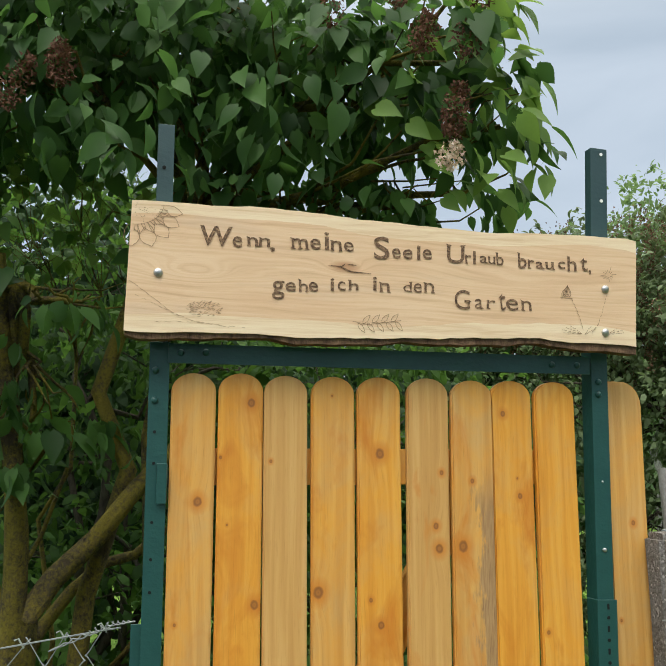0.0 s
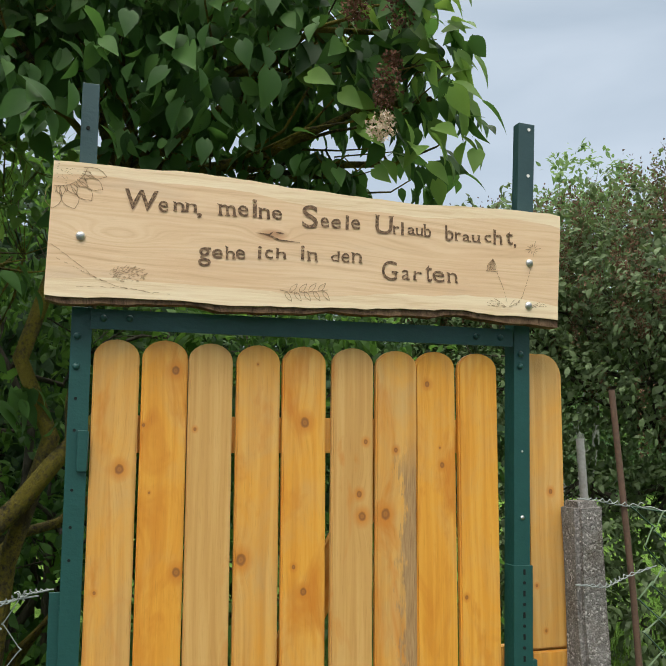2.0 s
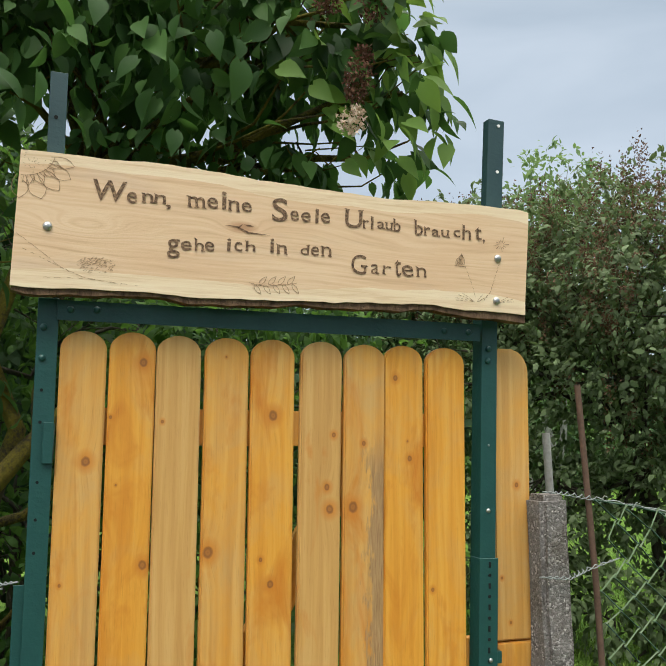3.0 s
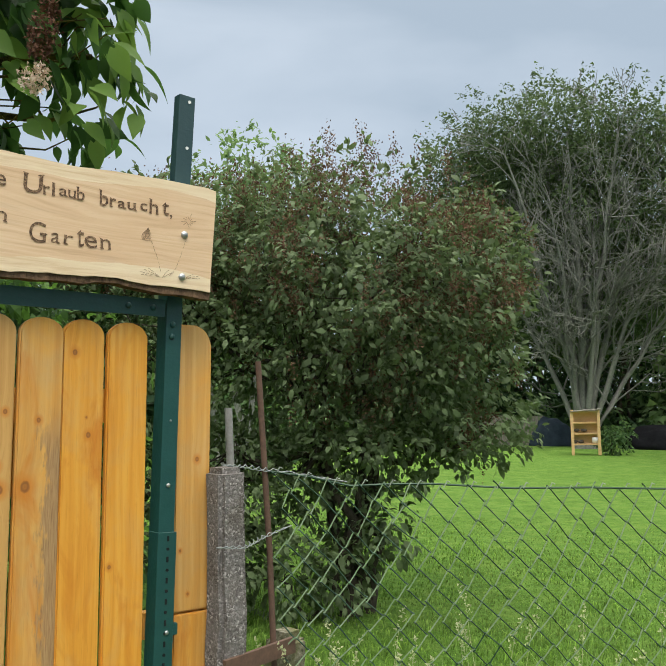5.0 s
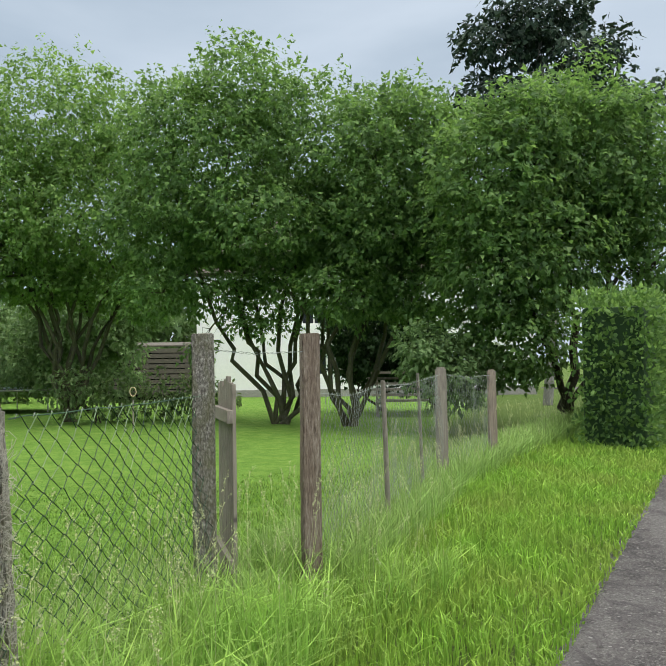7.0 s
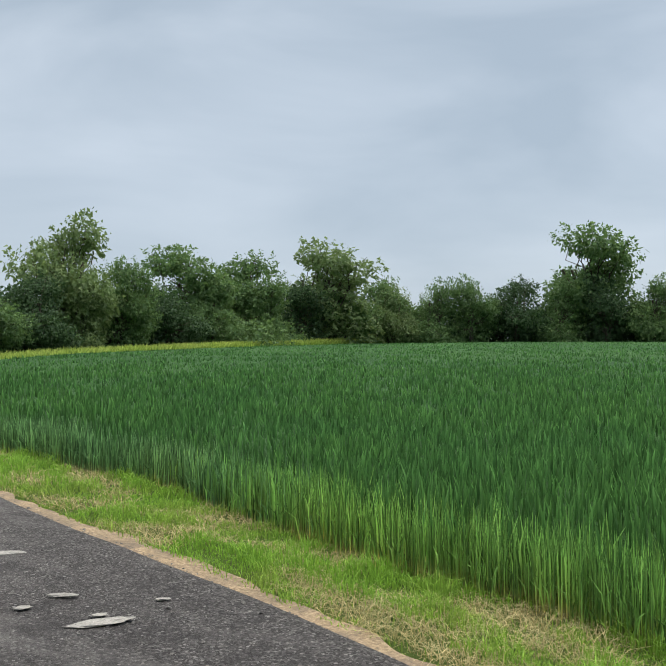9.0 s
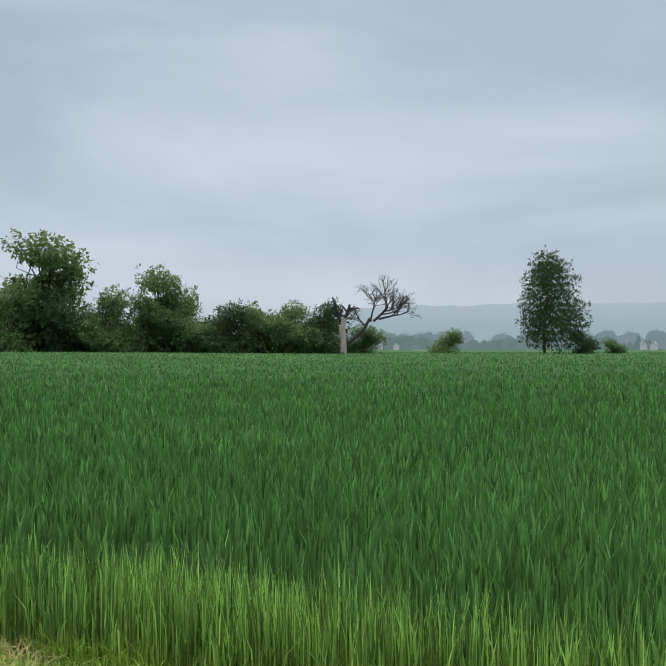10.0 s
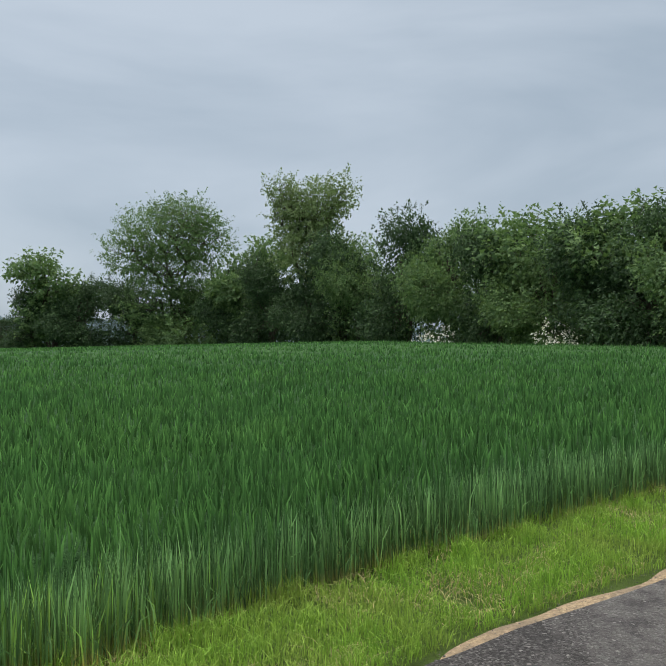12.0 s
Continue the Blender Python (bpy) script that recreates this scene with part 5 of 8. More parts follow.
def burn(paths, width):
    """Thin burnt lines on the face of the sign."""
    vs, qs, n = [], [], 0
    for p in paths:
        p = np.asarray(p, float)
        d = np.gradient(p, axis=0)
        d /= np.linalg.norm(d, axis=1)[:, None] + 1e-9
        s = np.stack([-d[:, 1], d[:, 0]], 1) * width / 2
        a, b = p + s, p - s
        k = len(p)
        vs.append(np.concatenate([np.column_stack([a[:, 0], np.zeros(k), a[:, 1]]), np.column_stack([b[:, 0], np.zeros(k), b[:, 1]])]))
        i = np.arange(k - 1)
        qs.append(np.stack([i, i + 1, i + k + 1, i + k], 1) + n)
        n += 2 * k
    return np.concatenate(vs), [np.concatenate(qs)]


def petal(x, z, turn, length, width):
    t = np.linspace(0, 1, 9)
    a, c, s = radians(turn), math.cos(radians(turn)), math.sin(radians(turn))
    out = []
    for sign in (1, -1):
        u, v = t * length, sign * width * np.sin(np.pi * t ** 0.8)
        out.append(np.column_stack([x + u * c - v * s, z + u * s + v * c]))
    return out


SERIFS = {"n": ((0.12, 0), (0.88, 0), (0.08, 1)), "m": ((0.08, 0), (0.5, 0), (0.92, 0), (0.05, 1)), "h": ((0.12, 0), (0.88, 0), (0.1, 1)), "r": ((0.25, 0), (0.15, 1)), "i": ((0.5, 0),), "l": ((0.5, 0), (0.4, 1)), "b": ((0.1, 1),), "d": ((0.85, 1),), "u": ((0.1, 1), (0.85, 1), (0.92, 0)), "t": ((0.6, 0),), "U": ((0.1, 1), (0.9, 1)), "G": ((0.9, 0.42),), "a": ((0.9, 0),)}


def word_mesh(letters, bold):
    """A burnt word, letter by letter, each of its own size: height and place in millimetres."""
    rng = random.Random(len(letters) * 7 + letters[0][1])
    vs, fs = [], []
    for char, x, z, w, h in letters:
        cu = bpy.data.curves.new("glyph", "FONT")
        cu.body, cu.offset, cu.resolution_u = char, bold * (1.6 if char == "W" else 1.0), 4
        ob = new("glyph", cu)
        bpy.context.view_layer.update()
        me = bpy.data.meshes.new_from_object(ob.evaluated_get(bpy.context.evaluated_depsgraph_get()))
        bpy.data.objects.remove(ob)
        co = np.array([v.co[:] for v in me.vertices])
        lo, hi = co.min(0), co.max(0)
        u, v = (co[:, 0] - lo[0]) / (hi[0] - lo[0]), (co[:, 1] - lo[1]) / (hi[1] - lo[1])
        lean = rng.uniform(-0.06, 0.06)
        px = x + w * (u + lean * (v - 0.5)) + 0.35 * np.sin(v * 9 + x)
        pz = z + h * v + 0.35 * np.sin(u * 8 + z)
        base = len(vs)
        vs += [(a / 1000, 0, b / 1000) for a, b in zip(px, pz)]
        fs += [[base + i for i in p.vertices] for p in me.polygons]
        for su, sv in SERIFS.get(char, ()):
            half, thick = max(3.2, 0.17 * w) * rng.uniform(0.8, 1.2), 2.0
            cx, cz = x + w * (su + lean * (sv - 0.5)), z + h * sv + (thick * 0.3 if sv < 0.5 else -thick * 0.3)
            tilt = rng.uniform(-0.25, 0.25) - (0.35 if sv > 0.5 and char in "nmhrlib" else 0)
            base = len(vs)
            for a, b in ((-half, -thick), (half, -thick), (half * 0.9, thick), (-half * 0.9, thick)):
                vs.append(((cx + a) / 1000, -0.0003, (cz + b * 0.6 - a * tilt * -1) / 1000))
            fs.append([base, base + 1, base + 2, base + 3])
        bpy.data.meshes.remove(me)
    me = bpy.data.meshes.new("lettering")
    me.from_pydata(vs, [], fs)
    me.materials.append(BURNT)
    me.update()
    return me


def dashes(rng, points, dash, gap):
    """A line broken into short strokes."""
    p = np.asarray(points, float)
    k = np.concatenate([[0], np.cumsum(np.linalg.norm(np.diff(p, axis=0), axis=1))])
    out, s = [], 0.0
    while s < k[-1]:
        e = min(k[-1], s + dash * rng.uniform(0.5, 1.5))
        t = np.linspace(s, e, 4)
        out.append(np.column_stack([np.interp(t, k, p[:, 0]), np.interp(t, k, p[:, 1])]) + rng.normal(size=(4, 2)) * 0.0004)
        s = e + gap * rng.uniform(0.3, 1.6)
    return out


def sign():
    root = thing("sign_board", GATE, "raw larch plank sign with burnt lettering and bark edge", "sign")
    rng = np.random.default_rng(9)
    top = np.array([(-0.478, 2.193), (-0.299, 2.195), (-0.101, 2.194), (0.054, 2.184), (0.214, 2.178), (0.38, 2.175), (0.552, 2.180), (0.787, 2.184)])
    low = np.array([(-0.486, 1.896), (-0.386, 1.897), (-0.235, 1.899), (-0.049, 1.898), (0.104, 1.899), (0.372, 1.909), (0.529, 1.911), (0.656, 1.907), (0.773, 1.902)])
    xs = np.linspace(0, 1, 44)
    xt, xl = -0.478 + 1.265 * xs, -0.486 + 1.259 * xs
    rough = np.convolve(rng.normal(size=50), np.ones(3) / 3, "same")[3:47] * 0.0022
    zt = np.interp(xt, top[:, 0], top[:, 1]) + rough
    zl = np.interp(xl, low[:, 0], low[:, 1]) + rough[::-1] * 1.4
    zt[-1] -= 0.008
    wave = 0.006 * np.sin(xs * 9) + 0.004 * np.sin(xs * 23)
    lines = [(xl, zl), (xl + 0.0006, zl + 0.036 + wave), (xt - 0.0006, zt - 0.032 + wave * 0.8), (xt, zt)]
    for (xa, za), (xb, zb), material, name in zip(lines, lines[1:], (SAPWOOD, SIGN_WOOD, SAPWOOD), ("lower_sapwood", "heartwood", "upper_sapwood")):
        part(name, outline(list(zip(xa, za)) + list(zip(xb[::-1], zb[::-1])), 0.045), material, root, "pale sapwood" if material is SAPWOOD else "", pose(0, SIGN_FRONT, 0))
    bark_low = zl - 0.006 - 0.005 * np.floor(2.9 * np.abs(np.sin(xs * 11 + 0.6))) / 2 - 0.0035 * np.abs(np.sin(xs * 37)) - 0.006 * xs ** 2
    part("bark_edge", outline(list(zip(xl + 0.002, bark_low)) + list(zip(xl[::-1] + 0.002, zl[::-1])), 0.038), LIVE_BARK, root, "dark strip of bark", pose(0, SIGN_FRONT + 0.006, 0))
    face = pose(0, SIGN_FRONT - 0.0015, 0)
    words = (
        ("Wenn", (("W", -327, 2098, 74, 47), ("e", -251, 2098, 22, 26), ("n", -217, 2103, 24, 21), ("n", -190, 2104, 26, 20), (",", -164, 2092, 11, 11))),
        ("meine", (("m", -114, 2103, 39, 25), ("e", -70, 2104, 25, 26), ("i", -36, 2105, 11, 42), ("n", -20, 2103, 26, 25), ("e", 11, 2104, 24, 23))),
        ("Seele", (("S", 85, 2089, 39, 56), ("e", 130, 2094, 21, 25), ("e", 157, 2094, 24, 24), ("l", 193, 2094, 8, 34), ("e", 207, 2096, 23, 25))),
        ("Urlaub", (("U", 269, 2090, 45, 46), ("r", 316, 2092, 16, 21), ("l", 337, 2092, 7, 31), ("a", 354, 2095, 20, 18), ("u", 376, 2094, 19, 18), ("b", 398, 2091, 19, 32))),
        ("braucht", (("b", 456, 2087, 22, 39), ("r", 482, 2089, 17, 21), ("a", 503, 2089, 21, 18), ("u", 530, 2089, 22, 18), ("c", 564, 2092, 20, 19), ("h", 590, 2088, 25, 37), ("t", 626, 2090, 20, 34), (",", 648, 2081, 7, 12))),
        ("gehe", (("g", -159, 1981, 29, 44), ("e", -128, 2001, 25, 22), ("h", -96, 2002, 21, 28), ("e", -73, 2003, 22, 23))),
        ("ich", (("i", -21, 2008, 9, 29), ("c", -4, 2009, 19, 22), ("h", 23, 2012, 23, 23))),
        ("in", (("i", 82, 2013, 9, 33), ("n", 99, 2011, 24, 22))),
        ("den", (("d", 157, 2014, 21, 24), ("e", 183, 2013, 20, 23), ("n", 210, 2015, 24, 23))),
        ("Garten", (("G", 286, 1977, 40, 48), ("a", 338, 1981, 21, 24), ("r", 369, 1982, 23, 21), ("t", 401, 1980, 18, 42), ("e", 420, 1980, 32, 29), ("n", 461, 1982, 26, 24))),
    )
    for text, letters in words:
        part("lettering", word_mesh(letters, 0.0 if text in ("den", "Garten") else 0.009), None, root, "burnt word " + text, face)
    # drawings: flower head, leaf, stems, an oval with ground lines
    draw = np.random.default_rng(17)
    ways = [[(-0.473 + 0.066 * math.cos(t), 2.19 + 0.053 * math.sin(t)) for t in np.linspace(-1.6, -0.12, 14)]]
    for turn, far, wide in ((-92, 0.118, 0.017), (-70, 0.122, 0.018), (-49, 0.118, 0.017), (-30, 0.116, 0.016), (-12, 0.11, 0.014), (-80, 0.085, 0.012), (-60, 0.09, 0.012), (-39, 0.088, 0.012), (-20, 0.086, 0.011)):
        c, n = math.cos(radians(turn)), math.sin(radians(turn))
        for side in (1, -1):
            line = [(0.058, wide * 0.55), (0.075, wide * 0.95), (far - 0.022, wide), (far - 0.012, wide * 0.7), (far, 0)]
            ways.append([(-0.473 + r * c - side * q * n, 2.187 + (r * n + side * q * c) * 0.86) for r, q in line])
    speck = [(-0.473 + r * math.cos(t), 2.187 + 0.8 * r * math.sin(t)) for r, t in zip(0.055 * np.sqrt(draw.random(46)), draw.uniform(-1.5, -0.1, 46))]
    ways += [[(x, z), (x + draw.normal() * 0.0012, z + draw.normal() * 0.0012)] for x, z in speck]
    v, f = burn([w for w in ways], 0.0011)
    part("flower_drawing", mesh("flower_drawing", v, f, BURNT_THIN), None, root, "burnt flower petals", face)
    ways = []
    for i in range(9):
        x = 0.045 + i * 0.0115
        ways += petal(x, 1.933 + 0.0009 * i, 48 if i % 2 else -52, 0.027, 0.005)
    ways.append([(0.033, 1.937), (0.07, 1.931), (0.15, 1.944)])
    v, f = burn(ways, 0.0011)
    part("leaf_drawing", mesh("leaf_drawing", v, f, BURNT_THIN), None, root, "burnt feathery leaf", face)
    ways = dashes(draw, [(0.597, 2.018), (0.612, 1.985), (0.62, 1.962), (0.626, 1.94)], 0.006, 0.003) + dashes(draw, [(0.695, 2.03), (0.682, 1.99), (0.668, 1.955), (0.65, 1.935)], 0.006, 0.004)
    for k in range(5):
        ways += petal(0.571 + k * 0.0055, 2.021, 62 + 9 * k, 0.03 - 0.002 * abs(k - 2), 0.004)
    ways.append([(0.567, 2.019), (0.585, 2.017), (0.6, 2.0175)])
    for turn in range(0, 360, 30):
        r = draw.uniform(0.012, 0.024)
        ways.append([(0.703 + 0.006 * math.cos(radians(turn)), 2.083 + 0.006 * math.sin(radians(turn))), (0.703 + r * math.cos(radians(turn + 8)), 2.083 + r * math.sin(radians(turn + 8)))])
    for x, turn, size in ((0.62, 150, 0.05), (0.622, 135, 0.045), (0.618, 165, 0.052), (0.63, 60, 0.04), (0.633, 40, 0.042), (0.69, 25, 0.05), (0.692, 45, 0.04), (0.685, 12, 0.055), (0.60, 176, 0.03)):
        c, n = math.cos(radians(turn)), math.sin(radians(turn))
        ways += dashes(draw, [(x, 1.929), (x + size * c * 0.5, 1.929 + size * n * 0.35), (x + size * c, 1.929 + size * n * 0.6)], 0.009, 0.003)
    v, f = burn(ways, 0.0011)
    tagged(part("stem_drawing", mesh("stem_drawing", v, f, BURNT_THIN), None, root, "burnt flower stems", face), kind="stuff")
    ways = dashes(draw, [(-0.4786, 2.0092), (-0.4294, 1.9758), (-0.3841, 1.9416), (-0.3388, 1.924), (-0.2565, 1.9121)], 0.02, 0.004) + dashes(draw, [(-0.4643, 1.9778), (-0.411, 1.9538), (-0.36, 1.93)], 0.008, 0.009) + dashes(draw, [(-0.42, 1.918), (-0.33, 1.921), (-0.22, 1.912)], 0.01, 0.012)
    for r, t in zip(np.sqrt(draw.random(150)), draw.uniform(0, 2 * np.pi, 150)):
        x, z = -0.313 + 0.04 * r * math.cos(t), 1.951 + 0.0185 * r * math.sin(t)
        ways.append([(x, z), (x + 0.004, z + 0.0022 * draw.uniform(0.3, 1.5))])
    v, f = burn(ways, 0.0008)
    part("oval_drawing", mesh("oval_drawing", v, f, BURNT_THIN), None, root, "faint burnt oval and ground lines", face)
    for way, wide in (([(-0.028, 2.068), (-0.006, 2.067), (0.006, 2.066), (0.018, 2.059), (0.03, 2.055), (0.055, 2.054), (0.08, 2.053)], 0.004), ([(0.004, 2.062), (0.008, 2.068), (0.015, 2.074)], 0.004), ([(0.018, 2.073), (0.03, 2.072), (0.042, 2.071)], 0.003)):
        v, f = burn([way], wide)
        n = len(way)
        thin = np.tile(np.sin(np.linspace(0.12, np.pi - 0.12, n)), 2)[:, None]
        middle = np.tile((v[:n] + v[n:]) / 2, (2, 1))
        part("crack", mesh("crack", middle + (v - middle) * thin, f, BURNT), None, root, "dark crack at a knot", face)
    for x, z in ((-0.416, 2.03), (0.692, 2.046), (0.687, 1.935)):
        part("carriage_bolt", bolt_mesh(0.0105, 0.007), ZINC, root, "domed zinc carriage bolt", pose(x, SIGN_FRONT - 0.001, z), True)
    return root


gate_frame()
garden_gate()
side_board()
sign()


# ---------------------------------------------------------------- posts and chain link
def post_mesh(w0, w1, h, chamfer, seed, lumps=0.004, cuts=14):
    """A square post, thinner at the top, with worn edges and a chamfered head."""
    bm = block(w0, w0, h, 0.0)
    bmesh.ops.subdivide_edges(bm, edges=[e for e in bm.edges if abs(e.verts[0].co.z - e.verts[1].co.z) > 0.1], cuts=cuts)
    bmesh.ops.bevel(bm, geom=[e for e in bm.edges if abs(e.verts[0].co.z - e.verts[1].co.z) > 1e-3 or e.verts[0].co.z > h - 1e-3], offset=chamfer, segments=2, affect="EDGES")
    noise.seed_set(seed)
    for v in bm.verts:
        k = 1 + (w1 / w0 - 1) * v.co.z / h
        v.co.x, v.co.y = v.co.x * k, v.co.y * k
        v.co += noise.noise_vector(v.co * 9 + Vector((seed, 0, 0))) * lumps
    return bm


def fence_post(name, label, x, y, h, w0, w1, material, seed, lean=(0, 0), turn=0, chamfer=0.012, lumps=0.004):
    root = tagged(new(name, from_bm(name, post_mesh(w0, w1, h, chamfer, seed, lumps), material)), label, "post", "fence posts")
    root.matrix_world = pose(x, y, float(land(x, y)) - 0.04, lean[0], lean[1], turn)
    return root


fence_post("concrete_post", "rough exposed-aggregate concrete post with chamfered head", 0.876, 2.25, 1.485, 0.1, 0.082, CONCRETE, 3, (0, -1.2), 12, 0.016, 0.007)
fence_post("concrete_stub", "low mossy concrete stub behind the fence", 1.06, 2.38, 1.0, 0.13, 0.10, MOSSY, 5, (0, 2), 20, 0.03, 0.012)
fence_post("fence_post", "grey weathered wooden post with mossy rounded head", 3.06, 1.73, 1.5, 0.086, 0.068, LICHEN_WOOD, 7, (0, -5), 5, 0.014, 0.01)
fence_post("gate_post", "tall grey square wooden post", 5.17, 1.80, 1.84, 0.145, 0.13, LICHEN_WOOD, 8, (0, -5), 20, 0.008)
fence_post("gate_post", "tall brown square wooden post with worn side", 5.80, 1.30, 1.86, 0.13, 0.118, BROWN_POST, 9, (0, -1), 25, 0.008)
fence_post("fence_post", "grey wooden post further along the fence", 10.59, 0.94, 1.58, 0.15, 0.13, GREY_WOOD, 10, (0, 0), 10, 0.02)
fence_post("fence_post", "brown wooden post at the end of the fence", 13.34, 0.48, 1.53, 0.14, 0.12, RED_WOOD, 12, (0, 1), 10, 0.02)

rod = tagged(new("rusty_rod", mesh("rusty_rod", *tubes([[(1.055, 2.29, -0.05, 0.009), (1.03, 2.285, 0.5, 0.009), (0.99, 2.275, 1.2, 0.0085), (0.945, 2.265, 1.73, 0.0085)]], 10), RUST, True)), "thin rusty steel rod holding the wire netting", "rod")
pipe = tagged(new("metal_pipe", mesh("metal_pipe", *tubes([[(1.04, 2.62, -0.05, 0.0125), (1.008, 2.6, 1.0, 0.0125), (0.978, 2.6, 1.6, 0.0125)]], 14), PIPE_STEEL, True)), "grey metal pipe standing behind the post", "pipe")
flat_bar = tagged(new("flat_bar", from_bm("flat_bar", block(0.26, 0.012, 0.045, 0.002, False), RUST)), "brown rusty flat bar clamped on the concrete post", "bar")
flat_bar.matrix_world = pose(0.95, 2.235, 0.93, 0, -3, 22)
stake = tagged(new("stake", mesh("stake", *tubes([[(7.6, 1.08, -0.05, 0.024), (7.5, 1.08, 0.8, 0.022), (7.4, 1.08, 1.46, 0.02)]], 8), GREY_WOOD, True)), "leaning grey wooden stake", "stake")
stake_two = tagged(new("stake", mesh("stake", *tubes([[(9.7, 1.05, -0.05, 0.02), (9.5, 1.05, 0.9, 0.018), (9.35, 1.05, 1.5, 0.016)]], 8), GREY_WOOD, True)), "thin leaning grey wooden stake", "stake")


def old_gate_leaf():
    root = thing("old_gate_leaf", pose(5.16, 1.60, 0.0, 0, 0, 27), "weathered grey board gate leaf standing open", "gate")
    rng = np.random.default_rng(4)
    for i in range(7):
        part("board", post_mesh(0.10, 0.10, 1.44 + rng.normal() * 0.02, 0.004, 20 + i, 0.003, 6), GREY_WOOD, root, at=Matrix.LocRotScale((0.06 + i * 0.115, 0, 0.06), None, (1, 0.22, 1)))
    for z in (0.35, 1.25):
        part("rail", block(0.82, 0.035, 0.08, 0.003), GREY_WOOD, root, at=pose(0.4, 0.03, z))
    return root


old_gate_leaf()


def moss_cap():
    """Moss grown over the head of the low fence post."""
    bm = bmesh.new()
    bmesh.ops.create_icosphere(bm, subdivisions=4, radius=1)
    noise.seed_set(4)
    for v in bm.verts:
        v.co *= 1 + 0.22 * noise.noise(v.co * 3.5) + 0.1 * noise.noise(v.co * 11)
        v.co.z = max(v.co.z, -0.5)
    bmesh.ops.scale(bm, vec=(0.05, 0.05, 0.036), verts=bm.verts)
    ob = tagged(new("moss_cap", from_bm("moss_cap", bm, MOSS, True)), "green-brown moss on the head of the post", "moss")
    ob.matrix_world = pose(2.932, 1.73, 1.462) @ Matrix.Diagonal((0.72, 0.72, 1.05, 1))
    return ob


moss_cap()


def netting(name, label, a, b, top, bottom, pitch, material, seed, skew=(0, 0), lit_to=0.5, rise=1.1):
    """Chain link between two places: zigzag wires that hook into one another, under a line wire."""
    rng = np.random.default_rng(seed)
    a, b = np.asarray(a, float), np.asarray(b, float)
    length = np.linalg.norm(b - a)
    way = (b - a) / length
    side = np.array([-way[1], way[0]])
    root = thing(name, pose(a[0], a[1], 0), label, "fence", "chain-link fences")
    us, zs = np.array(top)[:, 0] * length, np.array(top)[:, 1]

    def head(u):
        return np.interp(u, us, zs)

    count = int(length / pitch)
    slim = 1.0 if material is WIRE else 0.62
    rising, falling = [], []
    for i in range(-3, count + 2):
        u0 = (i + 0.5) * pitch
        z0 = head(u0) + rng.normal() * 0.004
        z, k, q = z0, 0, None
        while z > bottom:
            depth = z0 - z
            slant = (skew[0] + (skew[1] - skew[0]) * np.clip(u0 / length, 0, 1)) * 0.7 * (1 - math.exp(-depth / 0.7))
            u = u0 + (pitch / 2) * (1 if (k + i) % 2 else -1) + slant + 0.012 * math.sin(z * 7 + u0 * 2.1) + rng.normal() * 0.0025
            off = 0.03 * math.sin(u0 * 1.9 + z * 3) + 0.012 * math.sin(u0 * 7.3 - z * 5) + 0.003 * (1 if k % 2 else -1)
            p = np.array([*(way * u + side * off), z + rng.normal() * 0.003])
            inside = -0.01 < u < length + 0.01
            if q is not None and inside and kept:
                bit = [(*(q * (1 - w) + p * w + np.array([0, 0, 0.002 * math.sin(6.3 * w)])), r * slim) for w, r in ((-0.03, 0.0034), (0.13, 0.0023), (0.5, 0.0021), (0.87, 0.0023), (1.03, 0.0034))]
                # upper wires of one slant go to the paler copy, painted as if lit
                (falling if (k + i) % 2 or depth > lit_to + 0.12 * math.sin(u0 * 9) + 0.1 * rng.random() else rising).append(bit)
            q, kept = p, inside
            z -= pitch * rise * (1 + 0.25 * math.exp(-depth / 0.2))
            k += 1
    for some, look_of in ((falling, material), (rising, WIRE_LIT if material is WIRE else material)):
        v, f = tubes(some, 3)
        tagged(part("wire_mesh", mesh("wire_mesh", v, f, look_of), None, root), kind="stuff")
    line = []
    for u in np.linspace(-0.02, length, max(6, int(length * 9))):
        p = way * u + side * 0.01 * math.sin(u * 4)
        line.append((p[0], p[1], head(u) - 0.006 + rng.normal() * 0.0025, 0.0031 * slim))
    v, f = tubes([line], 5)
    part("line_wire", mesh("line_wire", v, f, material), None, root)
    knots = []
    for i in range(0, count, 2):
        u = (i + 0.5) * pitch
        p, z = way * u, head(u)
        knots.append([(p[0] - way[0] * 0.012, p[1] - way[1] * 0.012, z - 0.012, 0.0019), (p[0], p[1], z + 0.008, 0.0019), (p[0] + way[0] * 0.008, p[1] + way[1] * 0.008, z + 0.004, 0.0019)])
    v, f = tubes(knots, 4)
    tagged(part("top_twist", mesh("top_twist", v, f, WIRE_PALE), None, root), kind="stuff")
    return root


netting("chain_link_fence", "green chain-link netting sagging between post and rod", (0.99, 2.26), (2.98, 1.72), [(0, 1.43), (0.1, 1.39), (0.4, 1.372), (0.75, 1.36), (1, 1.41)], 0.02, 0.041, WIRE, 41, (0.18, 0.34), 0.55, 1.02)
netting("chain_link_fence", "green chain-link netting stretched between wooden posts", (3.05, 1.72), (5.06, 1.74), [(0, 1.42), (0.4, 1.42), (1, 1.43)], 0.05, 0.062, WIRE, 42, (0.3, 0.3), 0.16, 0.74)
netting("chain_link_fence", "grey wire netting along the neighbouring garden", (5.86, 1.24), (10.5, 0.94), [(0, 1.41), (0.16, 1.37), (0.35, 1.42), (0.6, 1.40), (1, 1.47)], 0.05, 0.045, WIRE_ZINC, 43)
